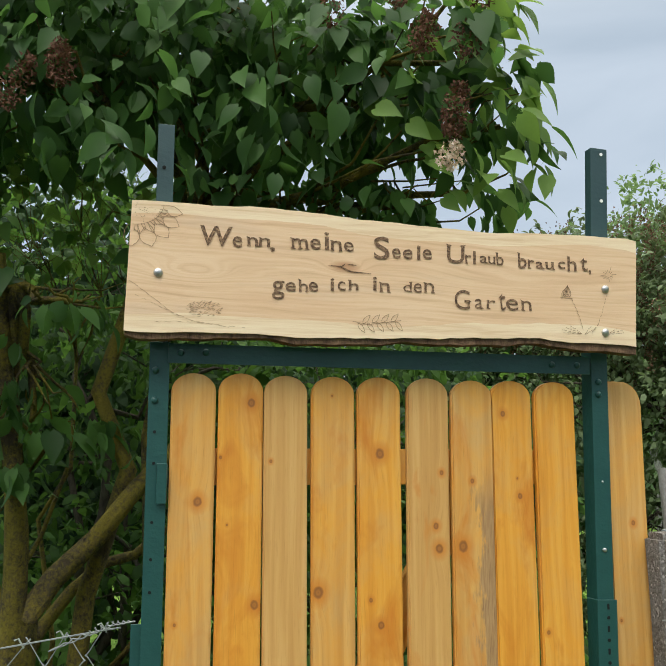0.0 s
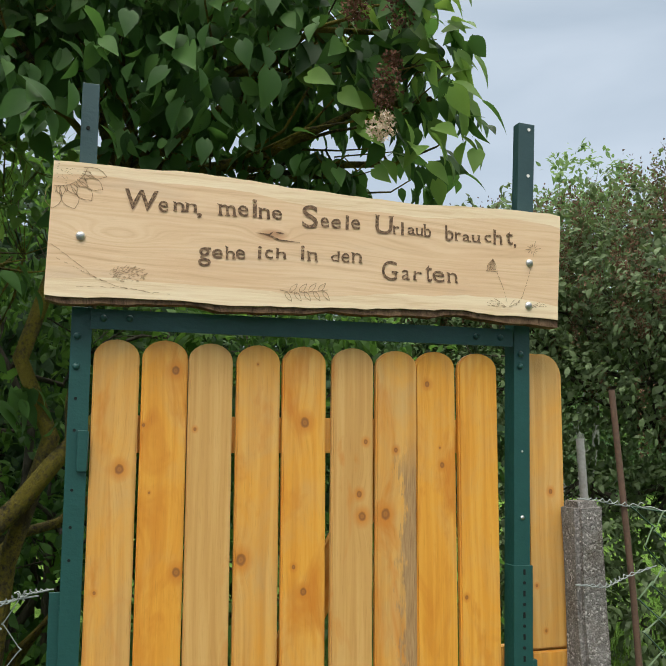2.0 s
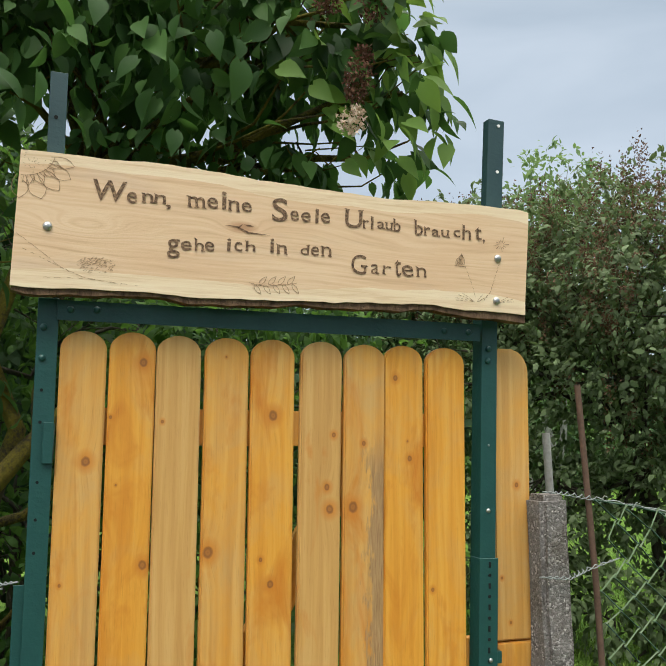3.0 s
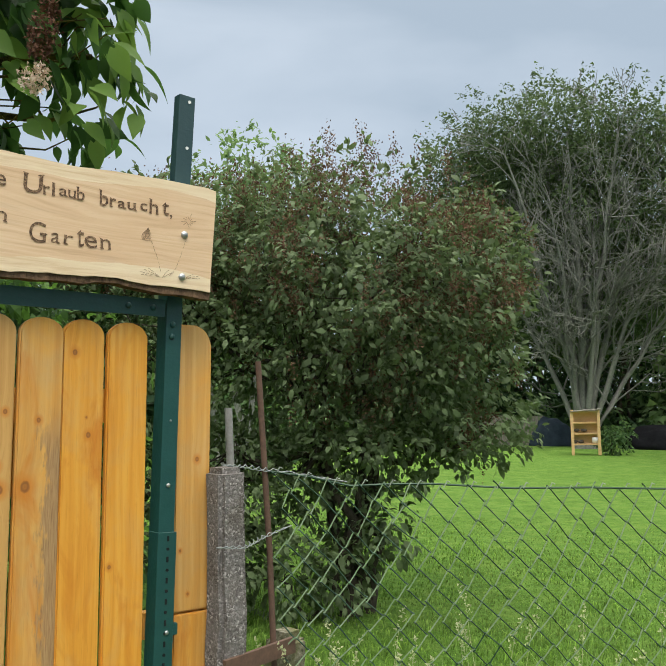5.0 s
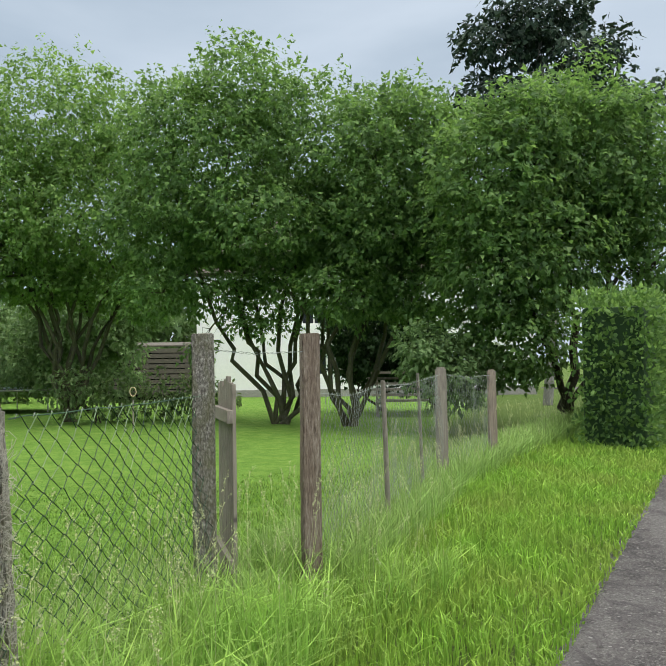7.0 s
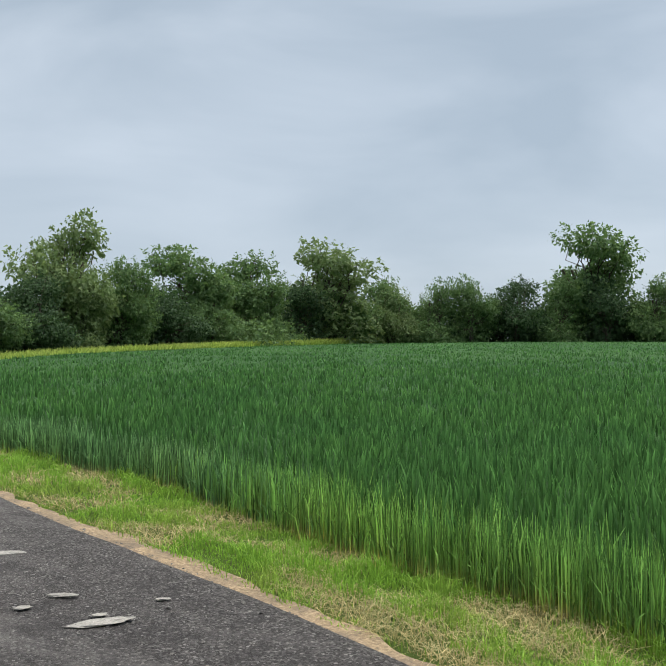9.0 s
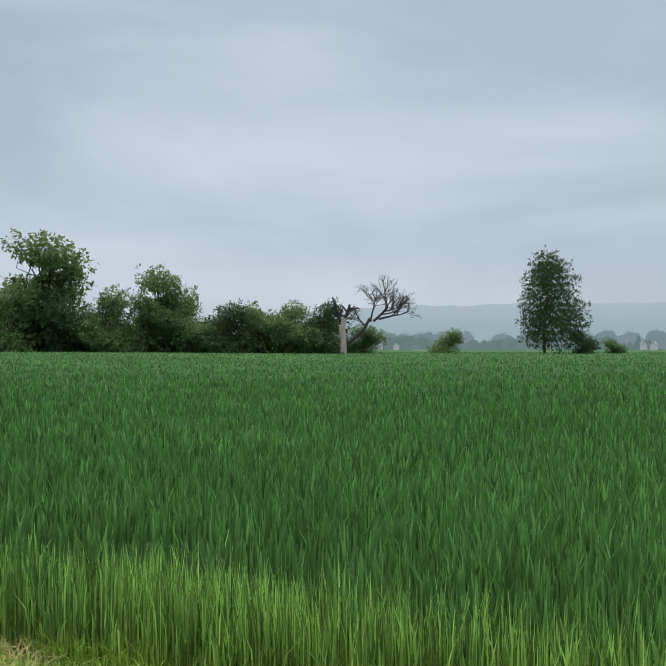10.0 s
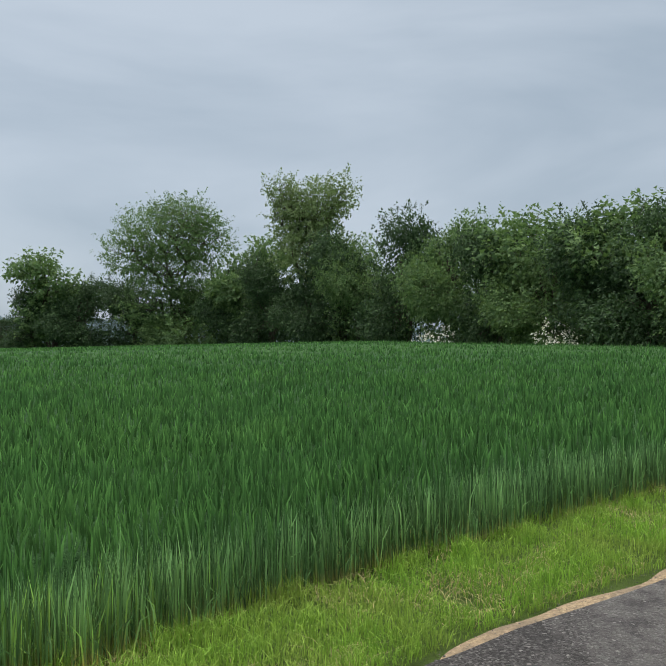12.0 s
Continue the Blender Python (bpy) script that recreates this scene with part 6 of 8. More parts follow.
netting("chain_link_fence", "grey wire netting at the far end of the fence", (10.66, 0.92), (13.25, 0.49), [(0, 1.47), (0.5, 1.41), (1, 1.42)], 0.05, 0.05, WIRE_ZINC, 44)
netting("chain_link_fence", "loose chain-link netting tied to the frame", (-0.475, 1.945), (-2.6, 1.50), [(0, 1.265), (0.12, 1.225), (0.4, 1.20), (1, 1.19)], 0.02, 0.042, WIRE_ZINC, 45)


def dry_stems():
    """Dry climbing stems that cling to the low wooden post."""
    rng = np.random.default_rng(47)
    ways = []
    for k in range(420):
        z = 0.3 + 1.08 * rng.random() ** 0.8
        x0, y0 = 3.06 - 0.087 * z - 0.05 + 0.008 * rng.normal(), 1.70
        s = rng.uniform(-0.042, 0.05)
        p = np.array([x0 + s * 0.5, y0 - s * 0.87, z])
        way = []
        for q in range(4):
            way.append((p[0] - 3.0, p[1] - 1.7, p[2], 0.0012))
            t = rng.normal() * 0.018
            p = p + np.array([t * 0.5, -t * 0.87, rng.normal() * 0.022])
        ways.append(way)
    v, f = tubes(ways, 3)
    ob = tagged(new("dry_stems", mesh("dry_stems", v, f, DRY_STEM)), "pale dry stems and lichen clinging to the wooden post", "stems", "", "stuff")
    ob.location = (3.0, 1.7, 0)
    return ob


dry_stems()


def binding_wires():
    """Twisted wires that tie the netting to the posts."""
    rng = np.random.default_rng(6)

    def twist(points, r, turns):
        p = np.asarray(points, float)
        t = np.linspace(0, 1, 60)
        k = np.linspace(0, 1, len(p))
        c = np.stack([np.interp(t, k, p[:, i]) for i in range(3)], 1)
        w = r * np.clip(np.sin(t * np.pi), 0, 1)
        return [np.column_stack([c[:, 0] + w * np.cos(t * turns + s), c[:, 1], c[:, 2] + w * np.sin(t * turns + s), np.full(60, 0.0016)]) for s in (0, np.pi)]

    for label, pts in (("twisted wire tying the netting to the concrete post", [(0.80, 2.18, 1.235), (0.88, 2.185, 1.232), (0.95, 2.24, 1.245), (1.05, 2.26, 1.27)]), ("twisted wire from the post's head to the rod", [(0.83, 2.23, 1.445), (0.9, 2.25, 1.44), (0.99, 2.26, 1.425), (1.2, 2.21, 1.39)]), ("thin wire between the two gate posts", [(5.1, 1.74, 1.70), (5.4, 1.55, 1.675), (5.76, 1.27, 1.69)]), ("twisted wire end tied to the gate frame", [(-0.60, 1.92, 1.215), (-0.52, 1.93, 1.25), (-0.47, 1.935, 1.27), (-0.42, 1.93, 1.275)])):
        o = np.array(pts[0])
        v, f = tubes(twist(np.array(pts) - o, 0.006, 40), 4)
        ob = tagged(new("binding_wire", mesh("binding_wire", v, f, WIRE_ZINC)), label, "wire", "binding wires")
        ob.location = o


binding_wires()


# ---------------------------------------------------------------- the lilac over the gate
def lobe(bearing, distance, z, r, h):
    return (*spot(bearing, distance)[:2], z, r, h)


def stems(bearing, distance, heights, r):
    """Tops of several stems fanning out from one stool."""
    x, y, _ = spot(bearing, distance)
    out = []
    for k, h in enumerate(heights):
        a = k * 2.399
        out.append((x + 0.16 * h * math.cos(a), y + 0.16 * h * math.sin(a), h, r))
    return out


def blossom(rng, n, length, radius):
    t = rng.random(n)
    a = rng.random(n) * 2 * np.pi
    r = radius * np.sqrt(rng.random(n)) * (0.25 + 0.75 * np.sin(np.pi * (0.15 + 0.8 * t)))
    p = np.column_stack([r * np.cos(a), r * np.sin(a), length * (t - 0.5)])
    return scatter(CHIP, p, rng.normal(size=(n, 3)), rng.normal(size=(n, 3)), rng.uniform(0.009, 0.018, n))


def gate_lilac():
    base = (-0.98, 2.95, 0.0)
    lobes = [lobe(16.5, 2.75, 2.85, 0.34, 0.3), lobe(9, 2.75, 2.98, 0.36, 0.30), lobe(2.5, 2.75, 2.8, 0.38, 0.28), lobe(-3.5, 2.65, 2.68, 0.28, 0.22), lobe(-8.5, 2.6, 2.86, 0.22, 0.24), lobe(-11.5, 2.5, 2.60, 0.13, 0.16), lobe(21, 2.9, 3.05, 0.28, 0.22), lobe(27, 3.3, 2.7, 0.3, 0.3), lobe(5, 3.0, 2.45, 0.35, 0.2), lobe(3, 3.0, 3.15, 0.45, 0.25), lobe(12, 3.2, 3.3, 0.7, 0.4), lobe(25, 3.0, 3.2, 0.6, 0.5), lobe(-8, 2.6, 3.06, 0.2, 0.12), lobe(-9, 2.62, 2.44, 0.17, 0.1), lobe(-4.5, 2.7, 2.43, 0.2, 0.1), lobe(0.5, 2.75, 2.46, 0.22, 0.1), lobe(25, 2.9, 1.95, 0.26, 0.26), lobe(19, 3.0, 1.75, 0.2, 0.16), lobe(17, 2.75, 2.1, 0.16, 0.1)]
    trunks = [(-1.04, 2.81, 2.2, 0.045), (-0.66, 2.98, 2.3, 0.04), (-1.3, 3.1, 2.5, 0.04), (-0.52, 3.1, 2.5, 0.03)]
    root = tree("lilac_tree", "old lilac with drooping heart-shaped leaves and wilted blossom over the gate", "tree", base, trunks, lobes, HEART, 8600, 0.076, LILAC, LILAC_BARK, 71, inner=0.15, gap=0.46, wave=0.42, droop=0.9, twigs=170, sides=10)
    rng = np.random.default_rng(72)
    b = np.asarray(base)
    # lichen-covered limbs low down
    limbs = [[(-1.02, 2.86, 1.0, 0.042), (-0.97, 2.85, 1.13, 0.04), (-0.89, 2.87, 1.25, 0.038), (-0.77, 2.9, 1.37, 0.034), (-0.65, 2.93, 1.53, 0.03), (-0.45, 2.98, 1.75, 0.026)], [(-1.05, 3.0, 0.9, 0.026), (-1.0, 3.1, 1.05, 0.024), (-0.92, 3.17, 1.17, 0.022), (-0.82, 3.2, 1.26, 0.02), (-0.71, 3.22, 1.29, 0.018), (-0.6, 3.24, 1.38, 0.015)], [(-1.02, 2.83, 0.6, 0.045), (-1.0, 2.83, 1.1, 0.042), (-1.0, 2.83, 1.4, 0.034), (-1.05, 2.81, 1.8, 0.028), (-1.1, 2.8, 2.3, 0.02)], [(-1.0, 2.95, 0.3, 0.06), (-1.0, 2.88, 0.8, 0.055), (-0.98, 2.85, 1.12, 0.05)]]
    for p in limbs:
        q = np.asarray(p, float)
        q[:, :3] -= b
        v, f = tubes([q], 10)
        part("limb", mesh("limb", v, f, LILAC_BARK, True), None, root, "limb crusted with orange lichen")
    # wilted flower heads
    for bearing, d, z, n, length, material in ((18.4, 2.27, 2.66, 420, 0.13, WILTED), (-6.5, 2.27, 2.80, 420, 0.13, WILTED), (-8.6, 2.26, 2.56, 480, 0.15, WILTED), (-8.2, 2.25, 2.43, 240, 0.08, FADED), (0.1, 2.45, 2.98, 200, 0.14, WILTED), (21.0, 2.3, 2.6, 300, 0.16, WILTED), (-10.5, 2.3, 2.92, 140, 0.08, WILTED), (-9.4, 2.3, 2.78, 180, 0.1, WILTED), (-4.6, 2.3, 2.95, 160, 0.1, WILTED)):
        v, f = blossom(rng, n, length, 0.042)
        part("flower_head", mesh("flower_head", v, f, material), None, root, "pale faded blossom" if material is FADED else "brown wilted blossom", Matrix.Translation(Vector(spot(bearing, d, z)) - Vector(base)) @ pose(0, 0, 0, rng.normal() * 15, rng.normal() * 15, 0))
    # the fresh leaves at the rim against the sky
    rim = [(-13.0, 2.93), (-12.6, 2.99), (-14.2, 2.64), (-11.0, 2.94), (-11.6, 2.9), (-12.4, 2.86), (-12.9, 2.80), (-12.2, 2.73), (-13.3, 2.63), (-13.8, 2.58), (-13.0, 2.55), (-13.5, 2.48), (-12.6, 2.42), (-13.9, 2.42), (-11.6, 2.39), (-10.6, 2.37), (-10.2, 2.98), (-12.9, 2.68), (-11.2, 2.8), (-10.7, 2.7), (-11.9, 2.55), (-11.0, 2.48), (-9.3, 2.42), (-8.0, 2.40)]
    spots = []
    for bearing, z in rim:
        for k in range(2):
            spots.append((bearing - 0.3 + rng.normal() * 0.5, 2.42 + rng.normal() * 0.07, z + rng.normal() * 0.03))
    for k in range(50):
        spots.append((-2 - 11 * rng.random() ** 0.7, rng.uniform(2.36, 2.5), rng.uniform(2.44, 3.06)))
    fresh = len(spots)
    for k in range(60):
        spots.append((rng.uniform(-11.5, 20), rng.uniform(2.35, 2.6), rng.uniform(2.42, 3.05)))
    for k in range(9):
        spots.append((rng.uniform(12.4, 15.4), rng.uniform(1.9, 2.0), rng.uniform(2.27, 2.4)))
    one = mesh("leaf", HEART[0], HEART[1], LILAC_YOUNG, True)
    for k, (bearing, d, z) in enumerate(spots):
        dim = k >= fresh
        if k == fresh:
            one = mesh("leaf", HEART[0], HEART[1], LILAC, True)
        along = Vector((rng.normal() * 0.5 + (0.6 if not dim else 0), -0.2 + rng.normal() * 0.4, -0.8 + rng.normal() * 0.45)).normalized()
        face = Vector((rng.normal() * 0.8 + 0.2, -0.6 + rng.normal() * 0.3, 0.7 + rng.normal() * 0.4))
        x = along.cross(face).normalized()
        m = Matrix((x, along, x.cross(along))).transposed().to_4x4()
        ob = part("leaf", one, None, root)
        ob.matrix_local = Matrix.Translation(Vector(spot(max(bearing, -14.5), d, z)) - Vector(base)) @ m @ Matrix.Scale(rng.uniform(0.07, 0.1), 4)
    return root


gate_lilac()
tree("lilac_sapling", "open young lilac with small bright leaves behind the gate", "shrub", spot(21, 3.3), stems(21, 3.3, (1.6, 1.8, 1.9, 2.0), 0.012), [lobe(14.6, 3.25, 2.55, 0.2, 0.16), lobe(17.5, 3.3, 2.68, 0.22, 0.2), lobe(20.5, 3.25, 2.5, 0.24, 0.24), lobe(24, 3.3, 2.62, 0.22, 0.24), lobe(18.5, 3.3, 2.35, 0.22, 0.14)], HEART, 420, 0.058, LILAC_SMALL, LILAC_BARK, 77, inner=0.2, gap=0.3, wave=0.3, droop=0.4, twigs=60, sides=6)


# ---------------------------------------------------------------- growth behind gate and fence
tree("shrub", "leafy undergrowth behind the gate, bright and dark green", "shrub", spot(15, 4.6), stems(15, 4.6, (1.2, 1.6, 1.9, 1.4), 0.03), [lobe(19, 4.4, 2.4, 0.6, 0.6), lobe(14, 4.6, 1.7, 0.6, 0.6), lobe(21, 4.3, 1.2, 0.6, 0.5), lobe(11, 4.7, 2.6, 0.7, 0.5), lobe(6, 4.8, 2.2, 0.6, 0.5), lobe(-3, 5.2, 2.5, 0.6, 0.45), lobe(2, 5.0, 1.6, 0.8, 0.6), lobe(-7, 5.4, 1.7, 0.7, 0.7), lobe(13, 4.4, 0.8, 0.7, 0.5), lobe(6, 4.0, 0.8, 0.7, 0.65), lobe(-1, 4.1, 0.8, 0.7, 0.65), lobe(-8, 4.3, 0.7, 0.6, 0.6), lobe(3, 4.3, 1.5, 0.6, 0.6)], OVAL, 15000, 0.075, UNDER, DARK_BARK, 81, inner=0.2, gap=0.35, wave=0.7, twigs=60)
# backing for the gate's growth, its deep shade painted by dark leaves
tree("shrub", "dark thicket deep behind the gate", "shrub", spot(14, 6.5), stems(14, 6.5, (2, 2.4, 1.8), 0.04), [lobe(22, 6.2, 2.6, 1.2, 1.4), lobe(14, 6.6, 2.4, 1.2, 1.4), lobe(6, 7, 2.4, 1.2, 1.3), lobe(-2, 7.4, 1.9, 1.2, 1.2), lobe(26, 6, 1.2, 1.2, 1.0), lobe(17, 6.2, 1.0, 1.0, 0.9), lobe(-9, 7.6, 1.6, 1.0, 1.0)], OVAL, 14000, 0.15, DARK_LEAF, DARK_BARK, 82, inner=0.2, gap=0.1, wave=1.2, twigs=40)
tree("lilac_bush", "large dark green lilac bush with brown seed heads on the lawn", "bush", (3.3, 6.2, 0.03), stems(-28, 7.0, (1.3, 1.5, 1.1, 1.6, 1.4, 1.2), 0.05), [(3.35, 6.15, 2.5, 1.15, 0.95), (2.75, 6.44, 2.95, 0.66, 0.5), (3.08, 6.29, 3.1, 0.34, 0.36), (4.03, 5.75, 2.78, 0.55, 0.46), (3.8, 5.9, 1.9, 0.75, 0.68), (2.62, 6.49, 1.9, 0.62, 0.76), (4.14, 5.67, 1.38, 0.45, 0.25), (3.36, 6.15, 1.3, 0.69, 0.32), (3.74, 5.93, 3.0, 0.31, 0.25), (2.3, 6.6, 2.6, 0.5, 0.5), (1.9, 6.9, 2.95, 0.55, 0.55), (1.35, 7.05, 2.85, 0.45, 0.5), (1.7, 6.9, 2.0, 0.6, 0.7), (2.3, 6.6, 1.0, 0.55, 0.5), (2.95, 6.5, 1.0, 0.5, 0.35), (3.4, 6.3, 0.55, 0.26, 0.3), (1.8, 6.7, 0.8, 0.5, 0.5)], OVAL, 46000, 0.062, BUSH_LEAF, DARK_BARK, 83, inner=0.3, gap=0.33, wave=0.55, droop=0.3, twigs=200)


def seed_heads():
    """Brown seed clusters standing out of the lilac bush."""
    rng = np.random.default_rng(84)
    lobes = [(3.35, 6.15, 2.6, 1.15, 1.0), (2.75, 6.44, 3.05, 0.64, 0.5), (4.03, 5.75, 2.78, 0.54, 0.46), (3.8, 5.9, 1.9, 0.74, 0.66), (1.9, 6.9, 2.95, 0.55, 0.55), (1.35, 7.05, 2.85, 0.45, 0.5)]
    p, d = in_lobes(rng, lobes, 1200, 0.84, 0.1, 0.8)
    p = p[(p[:, 2] > 2.3) | (rng.random(len(p)) < 0.35)]
    k = 46
    at = np.repeat(p, k, 0) + rng.normal(size=(len(p) * k, 3)) * np.array([0.024, 0.024, 0.065])
    stuff("lilac_seed_heads", scatter(CHIP, at, rng.normal(size=at.shape) + np.array([0, 0, 1.0]), rng.normal(size=at.shape), np.full(len(at), 0.024)), BROWN_SEED, "brown seed heads among the lilac leaves", "seed heads")


seed_heads()
tree("tree", "pale green young tree behind the lilac bush", "tree", spot(-20, 13), stems(-20, 13, (2.5, 3.0, 2.8), 0.07), [(4.64, 12.14, 4.9, 0.8, 0.9), (4.09, 12.33, 4.35, 0.76, 0.9), (5.09, 11.96, 4.6, 0.7, 0.76), (3.6, 12.5, 3.9, 0.7, 0.8), (4.4, 12.3, 3.2, 1.1, 1.0)], OVAL, 10000, 0.1, PALE_LEAF, GREY_BARK, 85, inner=0.2, gap=0.35, wave=0.9, twigs=70)
tree("shrub", "low wild shrub under the lilac bush", "shrub", (2.9, 6.1, 0.03), [(3.1, 6.05, 0.3, 0.012), (2.7, 6.15, 0.3, 0.012)], [(3.45, 6.0, 0.7, 0.3, 0.3), (3.1, 6.0, 0.35, 0.25, 0.3), (2.1, 6.2, 0.45, 0.4, 0.35), (2.7, 6.1, 0.4, 0.35, 0.35)], OVAL, 2600, 0.075, BUSH_LEAF, DARK_BARK, 86, inner=0.2, gap=0.2, wave=0.6, twigs=20)


def bare_tree():
    """A many-stemmed old tree, bare inside, with leaves at the rim only."""
    base = np.array([24.4, 26.5, 0.12])
    root = thing("bare_tree", Matrix.Translation(base), "tall half-bare grey tree with many stems and thin leafy rim", "tree")
    rng = np.random.default_rng(91)
    right = np.array([math.cos(radians(-40)), math.sin(radians(-40)), 0])
    deep = np.array([-right[1], right[0], 0])
    ways, twigs = [], []
    for k, (s, d, z, r) in enumerate(((-4.4, 0.6, 9.6, 0.13), (-2.9, -1.6, 11.6, 0.16), (-1.5, 1.2, 12.6, 0.17), (-0.5, -1.0, 12.4, 0.2), (0.6, 1.6, 13.0, 0.17), (1.4, -1.5, 12.2, 0.17), (2.6, 0.2, 11.6, 0.16), (3.9, -0.8, 9.8, 0.14), (-1.2, -2.4, 9.4, 0.13), (0.9, -2.8, 9.6, 0.13), (5.0, 0.6, 7.4, 0.13))):
        t = np.linspace(0, 1, 9)[:, None]
        foot = right * (s * 0.09) + deep * d * 0.08 + np.array([0, 0, -0.2])
        goal = right * s + deep * d + np.array([0, 0, z])
        out = np.clip((t - 0.12) / 0.88, 0, 1) ** 1.15
        stem = foot + (goal - foot) * np.concatenate([out, out, t], 1) + rng.normal(size=(9, 3)) * 0.1 * np.sin(np.pi * t)
        ways.append(np.column_stack([stem, r * (1 - 0.82 * t[:, 0])]))
        for q in range(15):
            m = int(rng.integers(2, 9))
            lead = stem[m] - stem[m - 1]
            lead /= np.linalg.norm(lead)
            side = rng.normal(size=3) * 0.62
            paths = []
            branching(rng, stem[m], lead + side + np.array([0, 0, 0.15]), (3.1 - 0.17 * m) * rng.uniform(0.6, 1.1), r * (0.42 - 0.03 * m), 3, paths, 3, 0.55, 0.06, 0.68)
            twigs += paths
    v, f = tubes(ways, 8)
    part("trunk", mesh("trunk", v, f, GREY_BARK, True), None, root)
    v, f = tubes([[(*q[:3], max(q[3], 0.012)) for q in p] for p in twigs], 3)
    tagged(part("branch_work", mesh("branch_work", v, f, GREY_BARK, True), None, root), kind="stuff")
    back = 2.6 * np.array([math.sin(radians(40)), math.cos(radians(40))])
    rim = [(23.8, 27.05, 13.5, 3.9, 1.5), (20.96, 29.29, 11.3, 2.3, 2.2), (26.47, 24.46, 12.6, 2.0, 1.5), (19.9, 30.0, 10.6, 1.5, 1.8), (27.58, 23.2, 11.4, 1.0, 1.6), (20.2, 29.8, 8.6, 1.5, 1.7), (22.0, 28.6, 12.6, 2.0, 1.3), (27.9, 22.8, 9.0, 0.7, 1.2)]
    deep_lobes = [(22.6, 28.0, 11.4, 3.4, 2.2), (24.6, 26.4, 10.6, 4.2, 2.8), (26.4, 24.8, 10.6, 3.0, 2.6), (22.4, 28.2, 8.2, 3.2, 2.4), (26.0, 25.2, 7.6, 3.0, 2.4), (24.2, 26.8, 6.0, 3.4, 2.0)]
    lobes = np.array([(x + 0.5 * back[0], y + 0.5 * back[1], z, r, h) for x, y, z, r, h in rim] + [(x + back[0], y + back[1], z, r, h) for x, y, z, r, h in deep_lobes])
    lobes[:, :3] -= base
    v, f = leaves(rng, CHIP, lobes, 120000, 0.15, 0.3, 0.2, 1.5, 0.3)
    part("crown", mesh("crown", v, f, SPARSE), None, root)
    return root


bare_tree()
# the dark wood that closes the gardens
for k, (bearing, d, h, w) in enumerate(((-14, 30, 6, 6), (-22, 40, 8, 8), (-29, 44, 11, 8), (-35, 48, 14, 9), (-40, 49, 15, 9), (-45, 49, 14, 9), (-50, 50, 9, 8), (-55, 54, 7, 8), (-60, 56, 7, 8), (-65, 58, 8, 8), (8, 26, 6, 7), (18, 22, 6, 7), (-4, 28, 6, 7), (30, 20, 6, 7))):
    rng = np.random.default_rng(200 + k)
    x, y, _ = spot(bearing, d)
    lob = [(x + rng.normal() * w * 0.25, y + rng.normal() * w * 0.25, h * q, w * 0.42, h * 0.3) for q in (0.25, 0.45, 0.6, 0.75, 0.35)] + [(x + rng.normal() * w * 0.3, y + rng.normal() * w * 0.3, 1.0, w * 0.5, 1.6) for _ in range(3)]
    z0 = float(land(x, y))
    tree("tree", "dark green tree closing the garden", "tree", (x, y, z0), [(x, y, h * 0.5, 0.16), (x + 0.4, y, h * 0.45, 0.12)], lob, CHIP, 5600, 0.56, PALE_LEAF if -66 < bearing < -48 else DARK_LEAF if k % 3 else HEDGE_LEAF, DARK_BARK, 210 + k, "garden trees", 0.3, 0.2, 2.5, twigs=30)


def green_tree(label, bearing, d, fan, lobes, count, seed, leaf=HAZEL):
    x, y, _ = spot(bearing, d)
    z0 = float(land(x, y))
    rng = np.random.default_rng(seed)
    tops = []
    for k in range(fan):
        a = radians(bearing)
        s = (k - (fan - 1) / 2) / max(1, fan - 1) * 3.4
        tops.append((x + s * math.cos(a) + rng.normal() * 0.3, y + s * math.sin(a) + rng.normal() * 0.3, 3.4 + rng.random() * 1.2, 0.075))
    return tree("hazel_tree", label, "tree", (x, y, z0), tops, lobes, CHIP, int(count * 1.05), 0.165, leaf, HAZEL_BARK, seed, "green trees", 0.45, 0.42, 1.15, 0.5, 70)


green_tree("bushy fresh green tree with many thin stems", -60.4, 27, 13, [(22.09, 15.58, 6.9, 2.4, 2.0), (23.33, 13.69, 8.9, 1.9, 1.9), (23.65, 13.14, 6.09, 2.6, 1.8), (21.47, 16.42, 5.9, 1.5, 1.6), (22.68, 14.73, 4.9, 2.0, 0.8), (24.05, 12.41, 8.8, 1.3, 1.4), (21.47, 16.41, 7.9, 1.0, 1.0), (21.85, 15.91, 4.36, 1.35, 0.8), (23.1, 14.07, 4.1, 1.4, 0.6), (24.14, 12.23, 4.0, 1.4, 0.7)], 46000, 101, HAZEL_SUNLIT)
green_tree("wide fresh green tree with dark stems", -73.8, 24, 9, [(22.55, 8.44, 7.2, 2.3, 2.3), (22.88, 7.52, 9.2, 1.5, 1.4), (23.42, 5.68, 7.6, 1.95, 1.8), (23.1, 6.83, 5.4, 2.7, 1.1), (22.09, 9.56, 5.5, 1.7, 1.3), (22.11, 9.52, 8.2, 1.2, 1.25), (22.06, 8.32, 3.8, 1.2, 0.7), (21.43, 9.8, 3.6, 1.0, 0.7), (22.55, 6.94, 3.3, 0.9, 0.8), (21.97, 8.57, 2.0, 0.4, 0.35), (22.74, 6.28, 4.2, 1.1, 1.0), (22.25, 7.5, 2.75, 0.5, 0.35)], 46000, 102)
